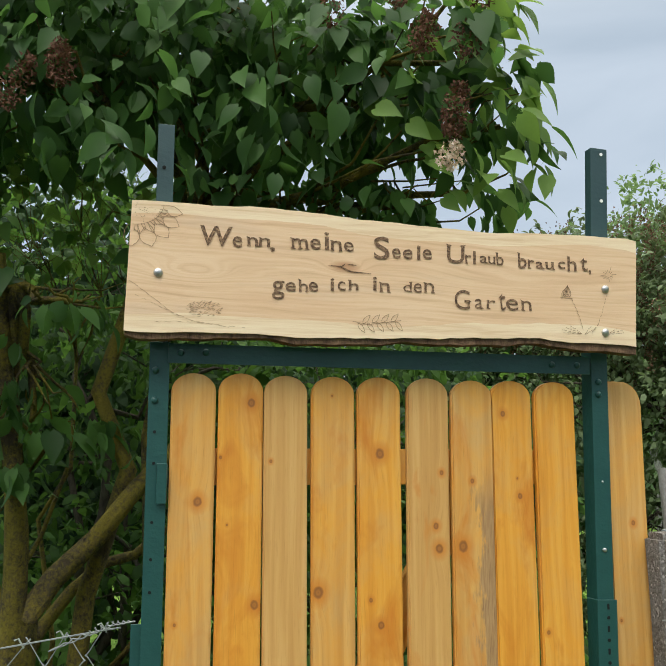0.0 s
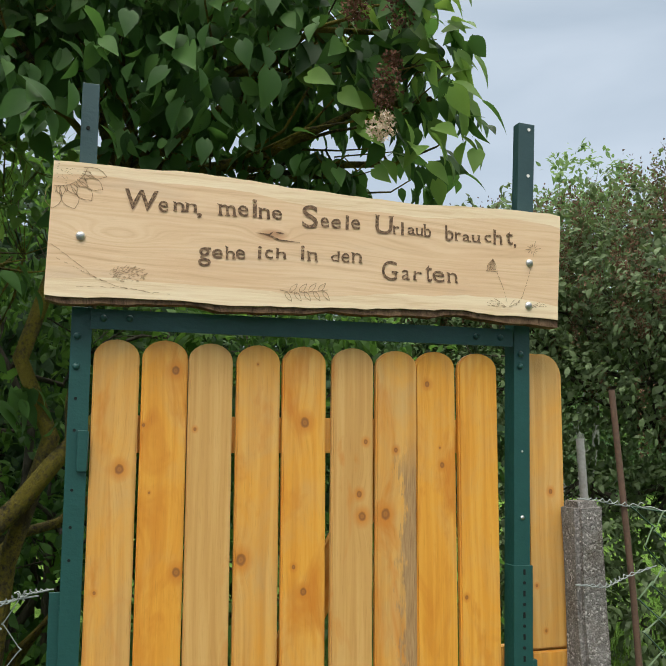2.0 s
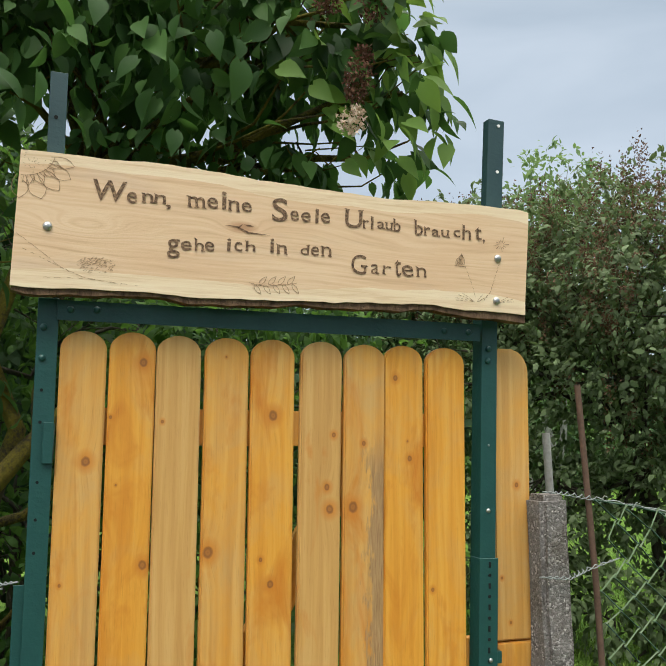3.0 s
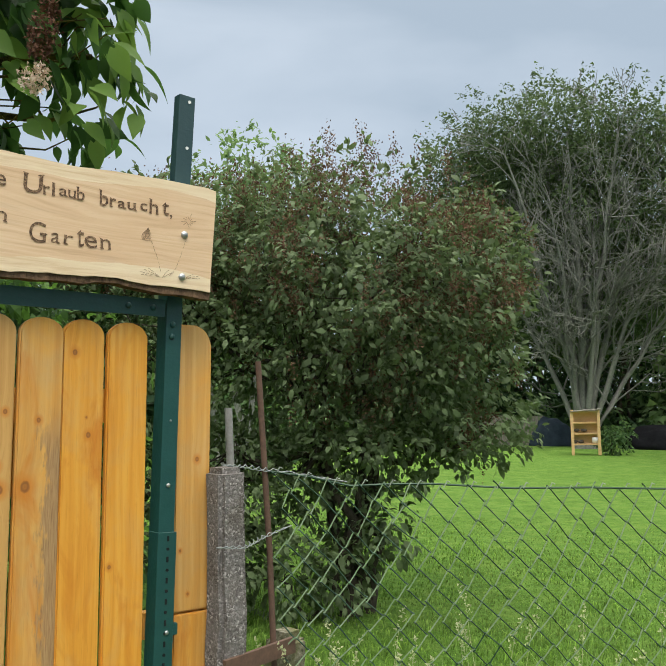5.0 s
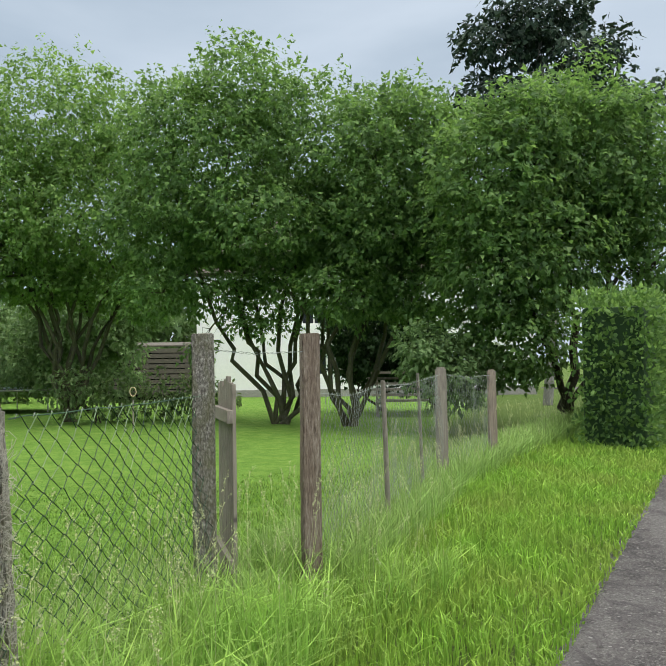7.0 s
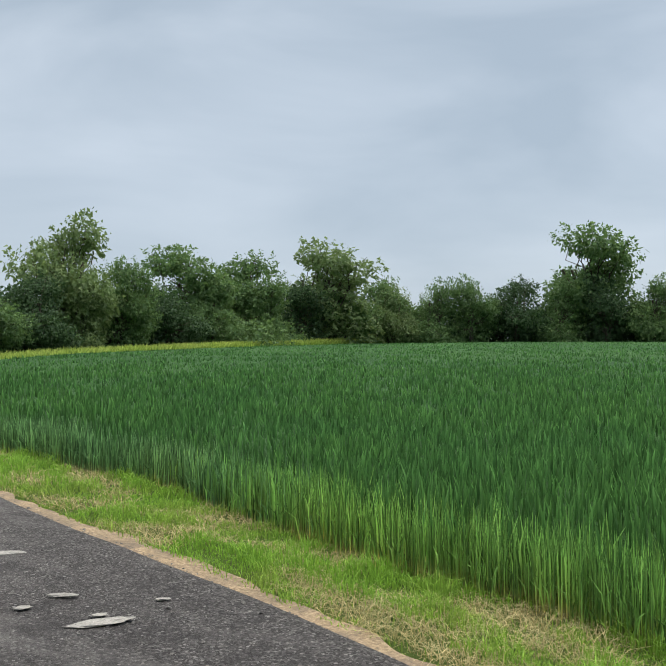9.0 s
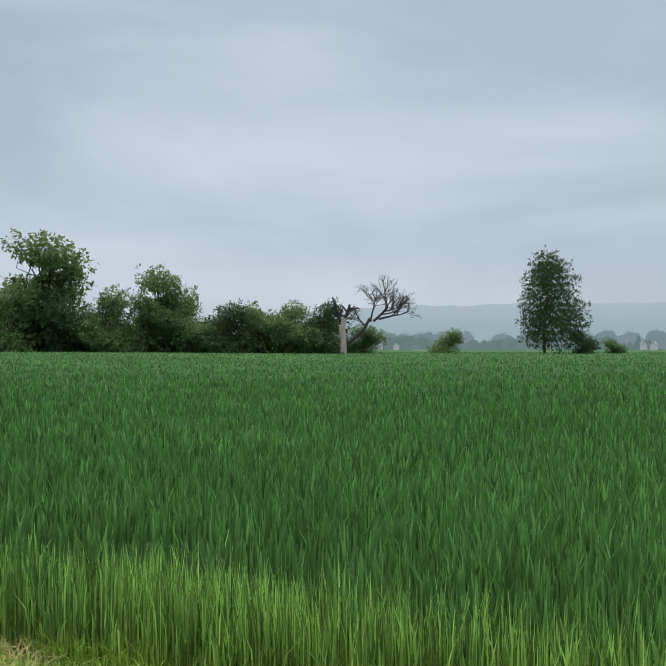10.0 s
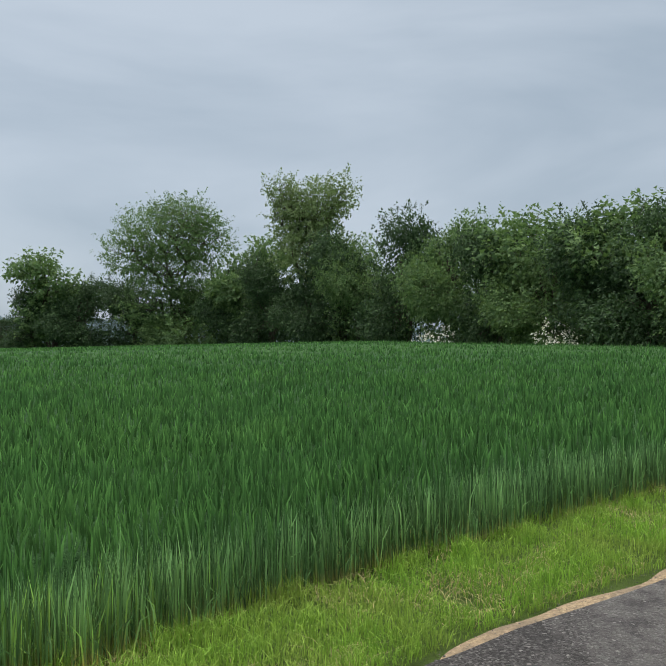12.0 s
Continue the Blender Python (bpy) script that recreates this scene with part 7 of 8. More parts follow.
green_tree("fresh green tree with several dark stems by the fence", -78.4, 23, 7, [(22.86, 3.39, 6.7, 1.95, 2.05), (22.77, 3.94, 5.1, 1.8, 1.1), (22.95, 2.75, 7.7, 1.2, 1.2), (23.0, 2.3, 5.1, 1.3, 1.3), (22.15, 4.5, 3.5, 1.3, 0.75), (22.43, 2.91, 3.6, 1.1, 0.9)], 32000, 103)
tree("shrub", "green shrub in the shade behind the trampoline", "shrub", (34.0, 24.8, 0.2), [(34.0, 24.8, 2.4, 0.06), (33.3, 25.6, 2.2, 0.06), (34.7, 23.7, 2.2, 0.06)], [(33.95, 24.8, 3.9, 1.8, 1.5), (33.1, 25.9, 3.5, 1.3, 1.2), (34.9, 23.5, 3.7, 1.6, 1.3), (33.6, 25.2, 1.9, 1.7, 1.2), (35.0, 23.4, 1.7, 1.6, 1.2)], CHIP, 12000, 0.24, PALE_LEAF, DARK_BARK, 105, inner=0.3, gap=0.2, wave=1.2, twigs=40)
tree("shrub", "dark thicket behind the hazel trees", "shrub", (29.0, 15.8, 0.1), [(28.9, 16, 2.4, 0.06), (29.7, 14.4, 2.6, 0.06), (28.2, 17.3, 1.6, 0.05)], [(28.85, 16.13, 3.34, 1.94, 1.78), (29.9, 14.11, 4.28, 1.45, 1.13), (28.1, 17.39, 2.07, 1.29, 1.29), (29.31, 15.29, 2.2, 1.45, 1.29)], CHIP, 11000, 0.22, PALE_LEAF, DARK_BARK, 106, inner=0.25, gap=0.15, wave=1.4, twigs=40)
tree("shrub", "dark elder bush against the house", "shrub", (28.6, 5.0, 0.1), [(28.6, 5.2, 2.0, 0.05), (28.8, 4.0, 1.5, 0.05), (28.4, 6.0, 1.4, 0.05)], [(28.64, 5.1, 2.9, 1.5, 1.7), (28.86, 3.7, 2.1, 1.4, 1.3), (28.45, 5.9, 2.0, 0.75, 0.95)], CHIP, 12000, 0.2, DARK_LEAF, DARK_BARK, 107, inner=0.3, gap=0.2, wave=1.2, twigs=40)
tree("roadside_tree", "dense bright green tree standing at the lane", "tree", (21.4, -1.1, 0.0), [(21.4, -1.0, 3.6, 0.13), (21.8, -1.9, 3.4, 0.1), (20.9, 0.0, 3.2, 0.1)], [(22.1, -2.3, 6.1, 1.45, 1.95), (22.0, -3.1, 4.06, 0.95, 1.25), (22.1, -1.2, 6.5, 1.8, 2.05), (22.0, -3.0, 2.5, 0.9, 0.9), (20.4, 0.7, 5.76, 1.4, 1.8), (20.3, 0.6, 3.9, 1.35, 1.45), (20.6, -0.1, 6.9, 1.1, 1.0), (21.2, -0.6, 4.4, 1.5, 1.5), (20.6, 0.3, 2.2, 1.2, 1.0)], CHIP, 40000, 0.17, HAZEL, DARK_BARK, 104, inner=0.45, gap=0.2, wave=1.4, twigs=60)


def clipped_hedge():
    """A clipped hedge along the lane."""
    rng = np.random.default_rng(111)
    n = 9000
    L, W, H = 5.4, 1.3, 2.7
    u, v, w = rng.random(n), rng.random(n), rng.random(n)
    face = rng.choice(4, n, p=(0.42, 0.3, 0.14, 0.14))
    x = np.where(face == 2, 0, np.where(face == 3, 1, u)) * L
    y = np.where(face == 0, 0, np.where(face == 2, v, np.where(face == 3, v, v))) * W
    z = np.where(face == 1, 1, w) * H
    p = np.column_stack([x, y - W / 2, z]) + rng.normal(size=(n, 3)) * 0.09
    d = np.where((face == 1)[:, None], np.array([[0, 0, 1.0]]), np.where((face == 2)[:, None], np.array([[-1.0, 0, 0]]), np.where((face == 3)[:, None], np.array([[1.0, 0, 0]]), np.array([[0, -1.0, 0]]))))
    root = thing("hedge", pose(15.9, -1.45, 0, 0, 0, -12), "clipped green hedge along the lane", "hedge")
    # solid filling; the hedge's inner shade is in its dark colour
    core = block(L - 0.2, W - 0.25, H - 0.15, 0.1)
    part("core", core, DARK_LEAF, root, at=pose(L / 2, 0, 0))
    a, f = scatter(OVAL, p, d + rng.normal(size=(n, 3)) * 0.7 + np.array([0, 0, 0.3]), d + rng.normal(size=(n, 3)) * 0.5, rng.uniform(0.08, 0.15, n))
    part("foliage", mesh("foliage", a, f, HAZEL), None, root)
    return root


clipped_hedge()
tree("cypress", "dark narrow evergreen at the bend of the lane", "tree", (23.9, -3.85, 0.0), [(23.9, -3.85, 2.0, 0.1)], [(23.9, -3.85, 0.7, 0.5, 0.7), (23.9, -3.85, 1.4, 0.48, 0.7), (23.9, -3.8, 2.0, 0.35, 0.4)], OVAL, 4200, 0.11, DARK_LEAF, DARK_BARK, 112, inner=0.3, gap=0.05, wave=0.8, twigs=20)
tree("hawthorn", "small shrub with white blossom under the tree", "shrub", (22.3, -3.4, 0.0), [(22.2, -3.6, 2.2, 0.04), (22.3, -3.5, 2.4, 0.04)], [(21.4, -3.55, 2.45, 0.32, 0.3), (21.5, -3.7, 2.2, 0.22, 0.2)], CHIP, 150, 0.12, WHITE_BLOSSOM, DARK_BARK, 113, inner=0.3, gap=0.1, wave=0.5, twigs=20)
tree("pine", "tall dark pine behind the hazel trees", "tree", spot(-91, 34), [(*spot(-91, 34)[:2], 12.5, 0.2)], [lobe(-88.6, 34, 14.0, 1.6, 1.0), lobe(-91, 34, 15.0, 1.8, 1.1), lobe(-93.6, 34, 13.2, 1.6, 0.9), lobe(-96.6, 34, 11.2, 1.4, 0.6), lobe(-87.9, 34, 12.0, 1.3, 0.7), lobe(-91, 34, 11.0, 2.2, 0.9)], CHIP, 9000, 0.3, PINE_LEAF, GREY_BARK, 114, inner=0.3, gap=0.4, wave=1.2, twigs=60)
tree("shrub", "round currant bush with reddish tips on the lawn", "shrub", (18.5, 15.3, 0.08), [(18.5, 15.3, 0.4, 0.03), (18.2, 15.5, 0.4, 0.03), (18.8, 15.1, 0.4, 0.03)], [(18.1, 15.6, 0.6, 0.45, 0.42), (18.55, 15.25, 0.68, 0.5, 0.48), (18.95, 14.9, 0.62, 0.42, 0.4), (18.55, 15.25, 0.4, 0.62, 0.35)], OVAL, 5200, 0.085, HEDGE_PALE, DARK_BARK, 115, inner=0.3, gap=0.15, wave=0.6, twigs=50)
tree("shrub", "small green shrub beside the shelf", "shrub", (22.0, 22.6, 0.12), [(22.0, 22.6, 0.5, 0.03)], [(22.0, 22.6, 0.5, 0.45, 0.5), (22.2, 22.4, 0.8, 0.4, 0.45)], OVAL, 700, 0.14, HEDGE_LEAF, DARK_BARK, 116, inner=0.2, gap=0.1, wave=0.8, twigs=20)
tree("shrub", "yellow-green shrub in front of the house", "shrub", (20.0, 1.9, 0.0), [(20.0, 1.9, 0.9, 0.03), (19.9, 2.2, 0.9, 0.03)], [(20.0, 1.9, 1.5, 0.8, 0.8), (19.8, 2.4, 1.9, 0.6, 0.6), (20, 1.3, 1.2, 0.7, 0.6)], OVAL, 5000, 0.13, PALE_LEAF, DARK_BARK, 117, inner=0.2, gap=0.2, wave=0.8, twigs=40)
tree("shrub", "dark rose bushes at the foot of the trees", "shrub", spot(-62, 26), stems(-62, 26, (0.5, 0.6, 0.7), 0.02), [lobe(-60.5, 25.5, 1.0, 0.7, 0.7), lobe(-63, 26, 0.9, 0.9, 0.7), lobe(-66, 26.5, 0.8, 0.9, 0.6), lobe(-69, 26.5, 0.7, 0.9, 0.6)], OVAL, 3600, 0.13, HEDGE_PALE, DARK_BARK, 118, inner=0.2, gap=0.15, wave=0.8, twigs=30)


# ---------------------------------------------------------------- things on the lawn
def insect_shelf():
    root = thing("wooden_shelf", pose(21.04, 22.80, 0.11, 0, -1.5, -41) @ Matrix.Diagonal((0.87, 0.9, 0.95, 1)), "open pale pine shelf rack standing on the lawn", "shelf")
    for x in (-0.5, 0.5):
        for y in (-0.16, 0.16):
            part("leg", block(0.11, 0.06, 1.62, 0.006), SHELF_WOOD, root, at=pose(x, y, 0))
    for z in (0.36, 0.74, 1.13, 1.52):
        part("board", block(0.96, 0.36, 0.05, 0.004), SHELF_WOOD, root, at=pose(0, 0, z))
    part("back_panel", block(0.94, 0.02, 1.2, 0.003), SHELF_WOOD, root, at=pose(0, 0.17, 0.38))
    part("roof_sheet", block(1.2, 0.5, 0.03, 0.004), GREY_WOOD, root, "grey warped roof sheet", pose(0.02, 0, 1.585, 2, -3, 0))
    return root


insect_shelf()
pot = tagged(new("flower_pot", from_bm("flower_pot", disc_tube(0.11, 0.2, 18, 0.012), WHITE_PAINT, True)), "small white pot on the shelf", "pot")
pot.matrix_world = pose(21.27, 22.62, 0.11 + 0.51)
for k, (x, y, z) in enumerate(((20.9, 22.9, 0.54), (20.75, 23.05, 0.54), (20.8, 23.0, 0.93), (20.98, 22.85, 0.93))):
    bm = bmesh.new()
    bmesh.ops.create_icosphere(bm, subdivisions=2, radius=0.09)
    for v in bm.verts:
        v.co += noise.noise_vector(v.co * 11 + Vector((k, 0, 0))) * 0.03
    bmesh.ops.scale(bm, vec=(1.3, 1, 0.7), verts=bm.verts)
    ob = tagged(new("log_piece", from_bm("log_piece", bm, DARK_BARK, True)), "dark piece of wood lying on the shelf", "log", "things on the shelf")
    ob.matrix_world = pose(x, y, z + 0.02)


def trampoline():
    x, y, _ = spot(-56.5, 34)
    root = thing("trampoline", pose(x, y, float(land(x, y)), 0, 0, -56) @ Matrix.Diagonal((1.13, 1.13, 1, 1)), "low round garden trampoline with blue rim pad", "trampoline")
    t = np.linspace(0, 2 * np.pi, 49)
    ring = [(1.75 * math.cos(a), 1.75 * math.sin(a), 0.78, 0.03) for a in t]
    v, f = tubes([ring], 8)
    part("ring", mesh("ring", v, f, ZINC, True), None, root)
    bm = bmesh.new()
    bmesh.ops.create_circle(bm, cap_ends=True, segments=48, radius=1.5)
    part("mat", bm, TARP, root, at=pose(0, 0, 0.77))
    bm = bmesh.new()
    bmesh.ops.create_circle(bm, cap_ends=False, segments=48, radius=1.78)
    out = bmesh.ops.extrude_edge_only(bm, edges=bm.edges[:])
    bmesh.ops.scale(bm, vec=(0.84, 0.84, 1), verts=[g for g in out["geom"] if isinstance(g, bmesh.types.BMVert)])
    part("rim_pad", bm, BLUE_COVER, root, at=pose(0, 0, 0.815))
    for k in range(6):
        a = k * math.pi / 3 + 0.3
        part("leg", disc_tube(0.025, 0.8, 10), ZINC, root, at=pose(1.7 * math.cos(a), 1.7 * math.sin(a), 0.38))
    return root


trampoline()


def mound(name, label, bearing, d, sx, sy, sz, material, seed, category):
    bm = bmesh.new()
    bmesh.ops.create_icosphere(bm, subdivisions=4, radius=1)
    for v in bm.verts:
        v.co += noise.noise_vector(v.co * 2.2 + Vector((seed, 0, 0))) * 0.18
        v.co.z = max(v.co.z, -0.05)
    bmesh.ops.scale(bm, vec=(sx, sy, sz), verts=bm.verts)
    x, y, _ = spot(bearing, d)
    ob = tagged(new(name, from_bm(name, bm, material, True)), label, category)
    ob.matrix_world = pose(x, y, float(land(x, y)), 0, 0, bearing)
    return ob


mound("tarpaulin_mound", "long dark pile under a tarpaulin at the garden's end", -47, 37, 1.7, 1.0, 0.85, TARP, 3, "pile")
mound("blue_tarpaulin", "dull blue sheet hung at the garden's end", -40.6, 38, 0.9, 0.4, 1.2, speckled("dull_blue_sheet", [(0.3, (0.012, 0.022, 0.038)), (0.7, (0.03, 0.048, 0.07))], 3, 0.7, 0.5, 0.05), 7, "tarpaulin")


def plank_fence():
    x, y, _ = spot(-38.7, 38)
    root = thing("plank_fence", pose(x, y, 0.15, 0, 0, -38.7), "dark grey plank fence at the garden's end", "fence")
    for k in range(16):
        part("plank", block(0.16, 0.03, 1.25, 0.004), GREY_WOOD, root, at=pose(-1.8 + k * 0.175, 0, 0))
    for z in (0.3, 0.95):
        part("rail", block(2.9, 0.04, 0.09, 0.004), GREY_WOOD, root, at=pose(-0.5, 0.035, z))
    return root


plank_fence()


def wreath_stake():
    x, y, _ = spot(-64.4, 22)
    root = thing("garden_ornament", pose(x, y, float(land(x, y)), 0, 0, -62), "pale ring-shaped ornament on a stick", "ornament")
    ring = [(0.075 * math.cos(a), 0, 0.98 + 0.11 * math.sin(a), 0.01) for a in np.linspace(0, 2 * np.pi, 25)]
    v, f = tubes([ring], 8)
    part("ring", mesh("ring", v, f, SAPWOOD, True), None, root)
    part("stick", disc_tube(0.015, 0.8, 8), GREY_WOOD, root, at=pose(0, 0, 0.38))
    return root


wreath_stake()


# ---------------------------------------------------------------- the white house
def house():
    x, y, _ = spot(-78, 49)
    root = thing("house", pose(x, y, 0.1, 0, 0, -78) @ pose(0.9, 0, 0), "white rendered house with dark roof behind the trees", "house")
    W, D, H = 17.2, 9.0, 6.4
    holes = ((-2.6, 1.0, 1.3, 1.5), (2.4, 1.0, 1.3, 1.5), (6.2, 1.0, 1.3, 1.5), (-2.6, 3.6, 1.3, 1.3), (2.4, 3.6, 1.3, 1.3), (6.2, 3.6, 1.3, 1.3))
    xs = sorted({-W / 2, W / 2, *[h[0] - h[2] / 2 for h in holes], *[h[0] + h[2] / 2 for h in holes]})
    zs = sorted({0.0, H, *[h[1] for h in holes], *[h[1] + h[3] for h in holes]})
    bm = bmesh.new()
    for a, b in zip(xs, xs[1:]):
        for c, d in zip(zs, zs[1:]):
            mx, mz = (a + b) / 2, (c + d) / 2
            if any(abs(mx - h[0]) < h[2] / 2 and h[1] < mz < h[1] + h[3] for h in holes):
                continue
            g = bmesh.ops.create_cube(bm, size=1)["verts"]
            bmesh.ops.scale(bm, vec=(b - a, 0.36, d - c), verts=g)
            bmesh.ops.translate(bm, vec=(mx, -D / 2, mz), verts=g)
    bmesh.ops.remove_doubles(bm, verts=bm.verts, dist=1e-4)
    part("front_wall", bm, PLASTER, root)
    for sx in (-1, 1):
        gable = [(-D / 2 + 0.18, 0), (D / 2, 0), (D / 2, H), (0, H + 3.2), (-D / 2 + 0.18, H)]
        part("side_wall", outline(gable, 0.36), PLASTER, root, at=pose(sx * (W / 2 - 0.18) + 0.18, 0, 0, 0, 0, 90))
    part("back_wall", block(W - 0.8, 0.36, H, 0), PLASTER, root, at=pose(0, D / 2 - 0.2, 0))
    part("plinth", block(W + 0.1, 0.08, 0.5, 0.01), GREY_PLASTER, root, "grey plinth", pose(0, -D / 2 - 0.22, -0.2))
    for s in (-1, 1):
        roof = block(W + 0.9, 5.9, 0.22, 0.02)
        part("roof", roof, ROOF, root, "dark tiled roof slope", pose(0, s * (D / 4 + 0.1), H + 1.42, -s * 35, 0, 0))
    part("chimney", block(0.7, 0.7, 1.8, 0.02), GREY_PLASTER, root, at=pose(3, 0, H + 2.6))
    for hx, hz, w, h in holes:
        win = part("window", block(w, 0.06, 0.07, 0.01), WHITE_PAINT, root, at=pose(hx, -D / 2 + 0.05, hz))
        for ox, oz, sw, sh in ((-w / 2 + 0.035, 0, 0.07, h), (w / 2 - 0.035, 0, 0.07, h), (0, 0, 0.07, h)):
            part("frame", block(sw, 0.06, sh, 0.005), WHITE_PAINT, win, at=pose(ox, 0.002, oz))
        part("frame", block(w, 0.06, 0.07, 0.005), WHITE_PAINT, win, at=pose(0, 0, h - 0.07))
        part("pane", block(w - 0.1, 0.012, h - 0.1, 0.0), GLASS, win, at=pose(0, 0.02, 0.05))
    return root


house()


def wood_shed():
    x, y, _ = spot(-65, 40)
    root = thing("shed", pose(x, y, 0.1, 0, 0, -65), "dark weathered board shed beside the house", "shed")
    for k in range(9):
        part("board", block(3.6, 0.04, 0.19, 0.006), SHED_WOOD, root, at=pose(0.1, 0, 0.3 + k * 0.235))
    for px in (-1.6, 0, 1.75):
        part("post", block(0.12, 0.12, 2.6, 0.008), GREY_WOOD, root, at=pose(px, 0.09, 0))
    part("back_wall", block(3.5, 0.06, 2.4, 0.006), TARP, root, at=pose(0.1, 1.6, 0))
    part("roof", block(4.0, 1.8, 0.06, 0.01), SHED_WOOD, root, at=pose(0.1, 0.95, 2.55, 6, 0, 0))
    return root


wood_shed()


def bench_stack():
    x, y, _ = spot(-82, 27)
    root = thing("wood_stack", pose(x, y, float(land(x, y)), 0, 0, -78), "stack of grey boards by the trees", "boards")
    rng = np.random.default_rng(3)
    for k in range(6):
        part("board", block(2.2, 0.5, 0.07, 0.005), GREY_WOOD, root, at=pose(rng.normal() * 0.08, rng.normal() * 0.05, 0.45 + k * 0.17))
    for px in (-0.9, 0.9):
        part("trestle", block(0.1, 0.5, 0.45, 0.006), GREY_WOOD, root, at=pose(px, 0, 0))
        for k in range(5):
            part("spacer", block(0.06, 0.45, 0.1, 0.004), GREY_WOOD, root, at=pose(px, 0, 0.52 + k * 0.17))
    return root


bench_stack()


# ---------------------------------------------------------------- loose stones on the lane
def flat_stone(label, x, y, w, l, seed, turn):
    bm = bmesh.new()
    bmesh.ops.create_icosphere(bm, subdivisions=3, radius=1)
    for v in bm.verts:
        v.co += noise.noise_vector(v.co * 1.6 + Vector((seed * 3.1, 0, 0))) * 0.42 + noise.noise_vector(v.co * 4.5) * 0.16
    bmesh.ops.scale(bm, vec=(l / 2, w / 2, 0.006), verts=bm.verts)
    ob = tagged(new("flat_stone", from_bm("flat_stone", bm, CHALK, True)), label, "stone", "stones on the lane")
    ob.matrix_world = pose(x, y, 0.04 + float(land(x, y)), 0, 0, turn)
    return ob


for k, (x, y, w, l, a) in enumerate(((4.21, -3.2, 0.13, 0.31, 62), (4.32, -3.28, 0.06, 0.09, 60), (6.13, -3.7, 0.12, 0.33, 50), (5.87, -3.23, 0.11, 0.17, 60), (5.78, -3.34, 0.08, 0.1, 60), (4.98, -2.81, 0.09, 0.16, 60), (4.83, -3.37, 0.07, 0.19, 40), (4.78, -3.07, 0.07, 0.1, 60), (4.3, -3.71, 0.05, 0.09, 50), (10.57, -3.71, 0.2, 0.26, 60), (8.27, -3.39, 0.14, 0.2, 60), (4.59, -2.07, 0.04, 0.07, 70), (4.75, -1.6, 0.04, 0.09, 60))):
    flat_stone("flat pale stone pressed into the lane" if l > 0.15 else "small pale chip on the lane", x, y, w, l, k, a)


def chippings():
    rng = np.random.default_rng(55)
    n = 18000
    x = np.concatenate([rng.uniform(1.5, 9, n // 2), rng.uniform(3, 26, n // 4), rng.uniform(-9, 1.5, n // 4)])
    t = 0.03 + 0.95 * rng.random(len(x)) ** 1.3
    y = np.interp(x, LANE_SOUTH[:, 0], LANE_SOUTH[:, 1]) * (1 - t) + np.interp(x, LANE_NORTH[:, 0], LANE_NORTH[:, 1]) * t
    at = np.column_stack([x, y, 0.036 + land(x, y)])
    stone = (np.array([(1, 0, 0), (-1, 0.1, 0), (0.1, 0.9, 0), (0, -0.8, 0), (0.1, 0, 0.55)]), [np.array([(0, 2, 4), (2, 1, 4), (1, 3, 4), (3, 0, 4)])])
    stuff("chippings", scatter(stone, at, rng.normal(size=at.shape) * np.array([1, 1, 0.1]), np.tile([0, 0, 1.0], (len(x), 1)) + rng.normal(size=at.shape) * 0.2, rng.uniform(0.003, 0.008, len(x)) * rng.choice((0.8, 1, 1, 1.3, 2.0, 3.0), len(x), p=(0.3, 0.3, 0.2, 0.12, 0.06, 0.02))), speckled("grey_chippings", [(0.3, (0.04, 0.038, 0.04)), (0.6, (0.13, 0.125, 0.123)), (0.75, (0.22, 0.215, 0.21))], 25, 0.9, 0.3, 0.002), "loose grey chippings on the lane", "gravel")


chippings()


# ---------------------------------------------------------------- hedgerows round the field
def crown_kind(seed, leaf, wood, shape, count=2600, size=0.055):
    """A unit tree, one high: copied with its own size and turn."""
    rng = np.random.default_rng(seed)
    lob = []
    if shape == "bush":
        for k in range(24):
            a, z = k * 2.399 + rng.normal() * 0.3, 0.08 + 0.76 * ((k * 0.618) % 1)
            reach = 0.40 * math.sqrt(max(0.05, 1 - (z / 0.98) ** 2.4)) * rng.uniform(0.6, 1.1)
            r = rng.uniform(0.15, 0.24)
            lob.append((reach * math.cos(a), reach * math.sin(a), z, r, r * rng.uniform(0.55, 0.8)))
        lob += [(0, 0, 0.3, 0.36, 0.28), (0.05, 0, 0.6, 0.28, 0.22)]
    else:
        for k in range(17):
            a, z = k * 2.399 + rng.normal() * 0.3, 0.34 + 0.54 * ((k * 0.618) % 1)
            reach = 0.25 * math.sqrt(max(0.06, 1 - ((z - 0.6) / 0.4) ** 2)) * rng.uniform(0.5, 1.15)
            r = rng.uniform(0.12, 0.19)
            lob.append((reach * math.cos(a), reach * math.sin(a), z, r, r * rng.uniform(0.5, 0.8)))
        lob += [(rng.normal() * 0.2, rng.normal() * 0.2, 0.14, 0.3, 0.14), (0, 0, 0.32, 0.3, 0.18), (0, 0, 0.48, 0.26, 0.16)]
    return lob, leaf, wood, count, size, seed


FIELD_AXIS = -7.0  # bearings round the field count from its own middle line


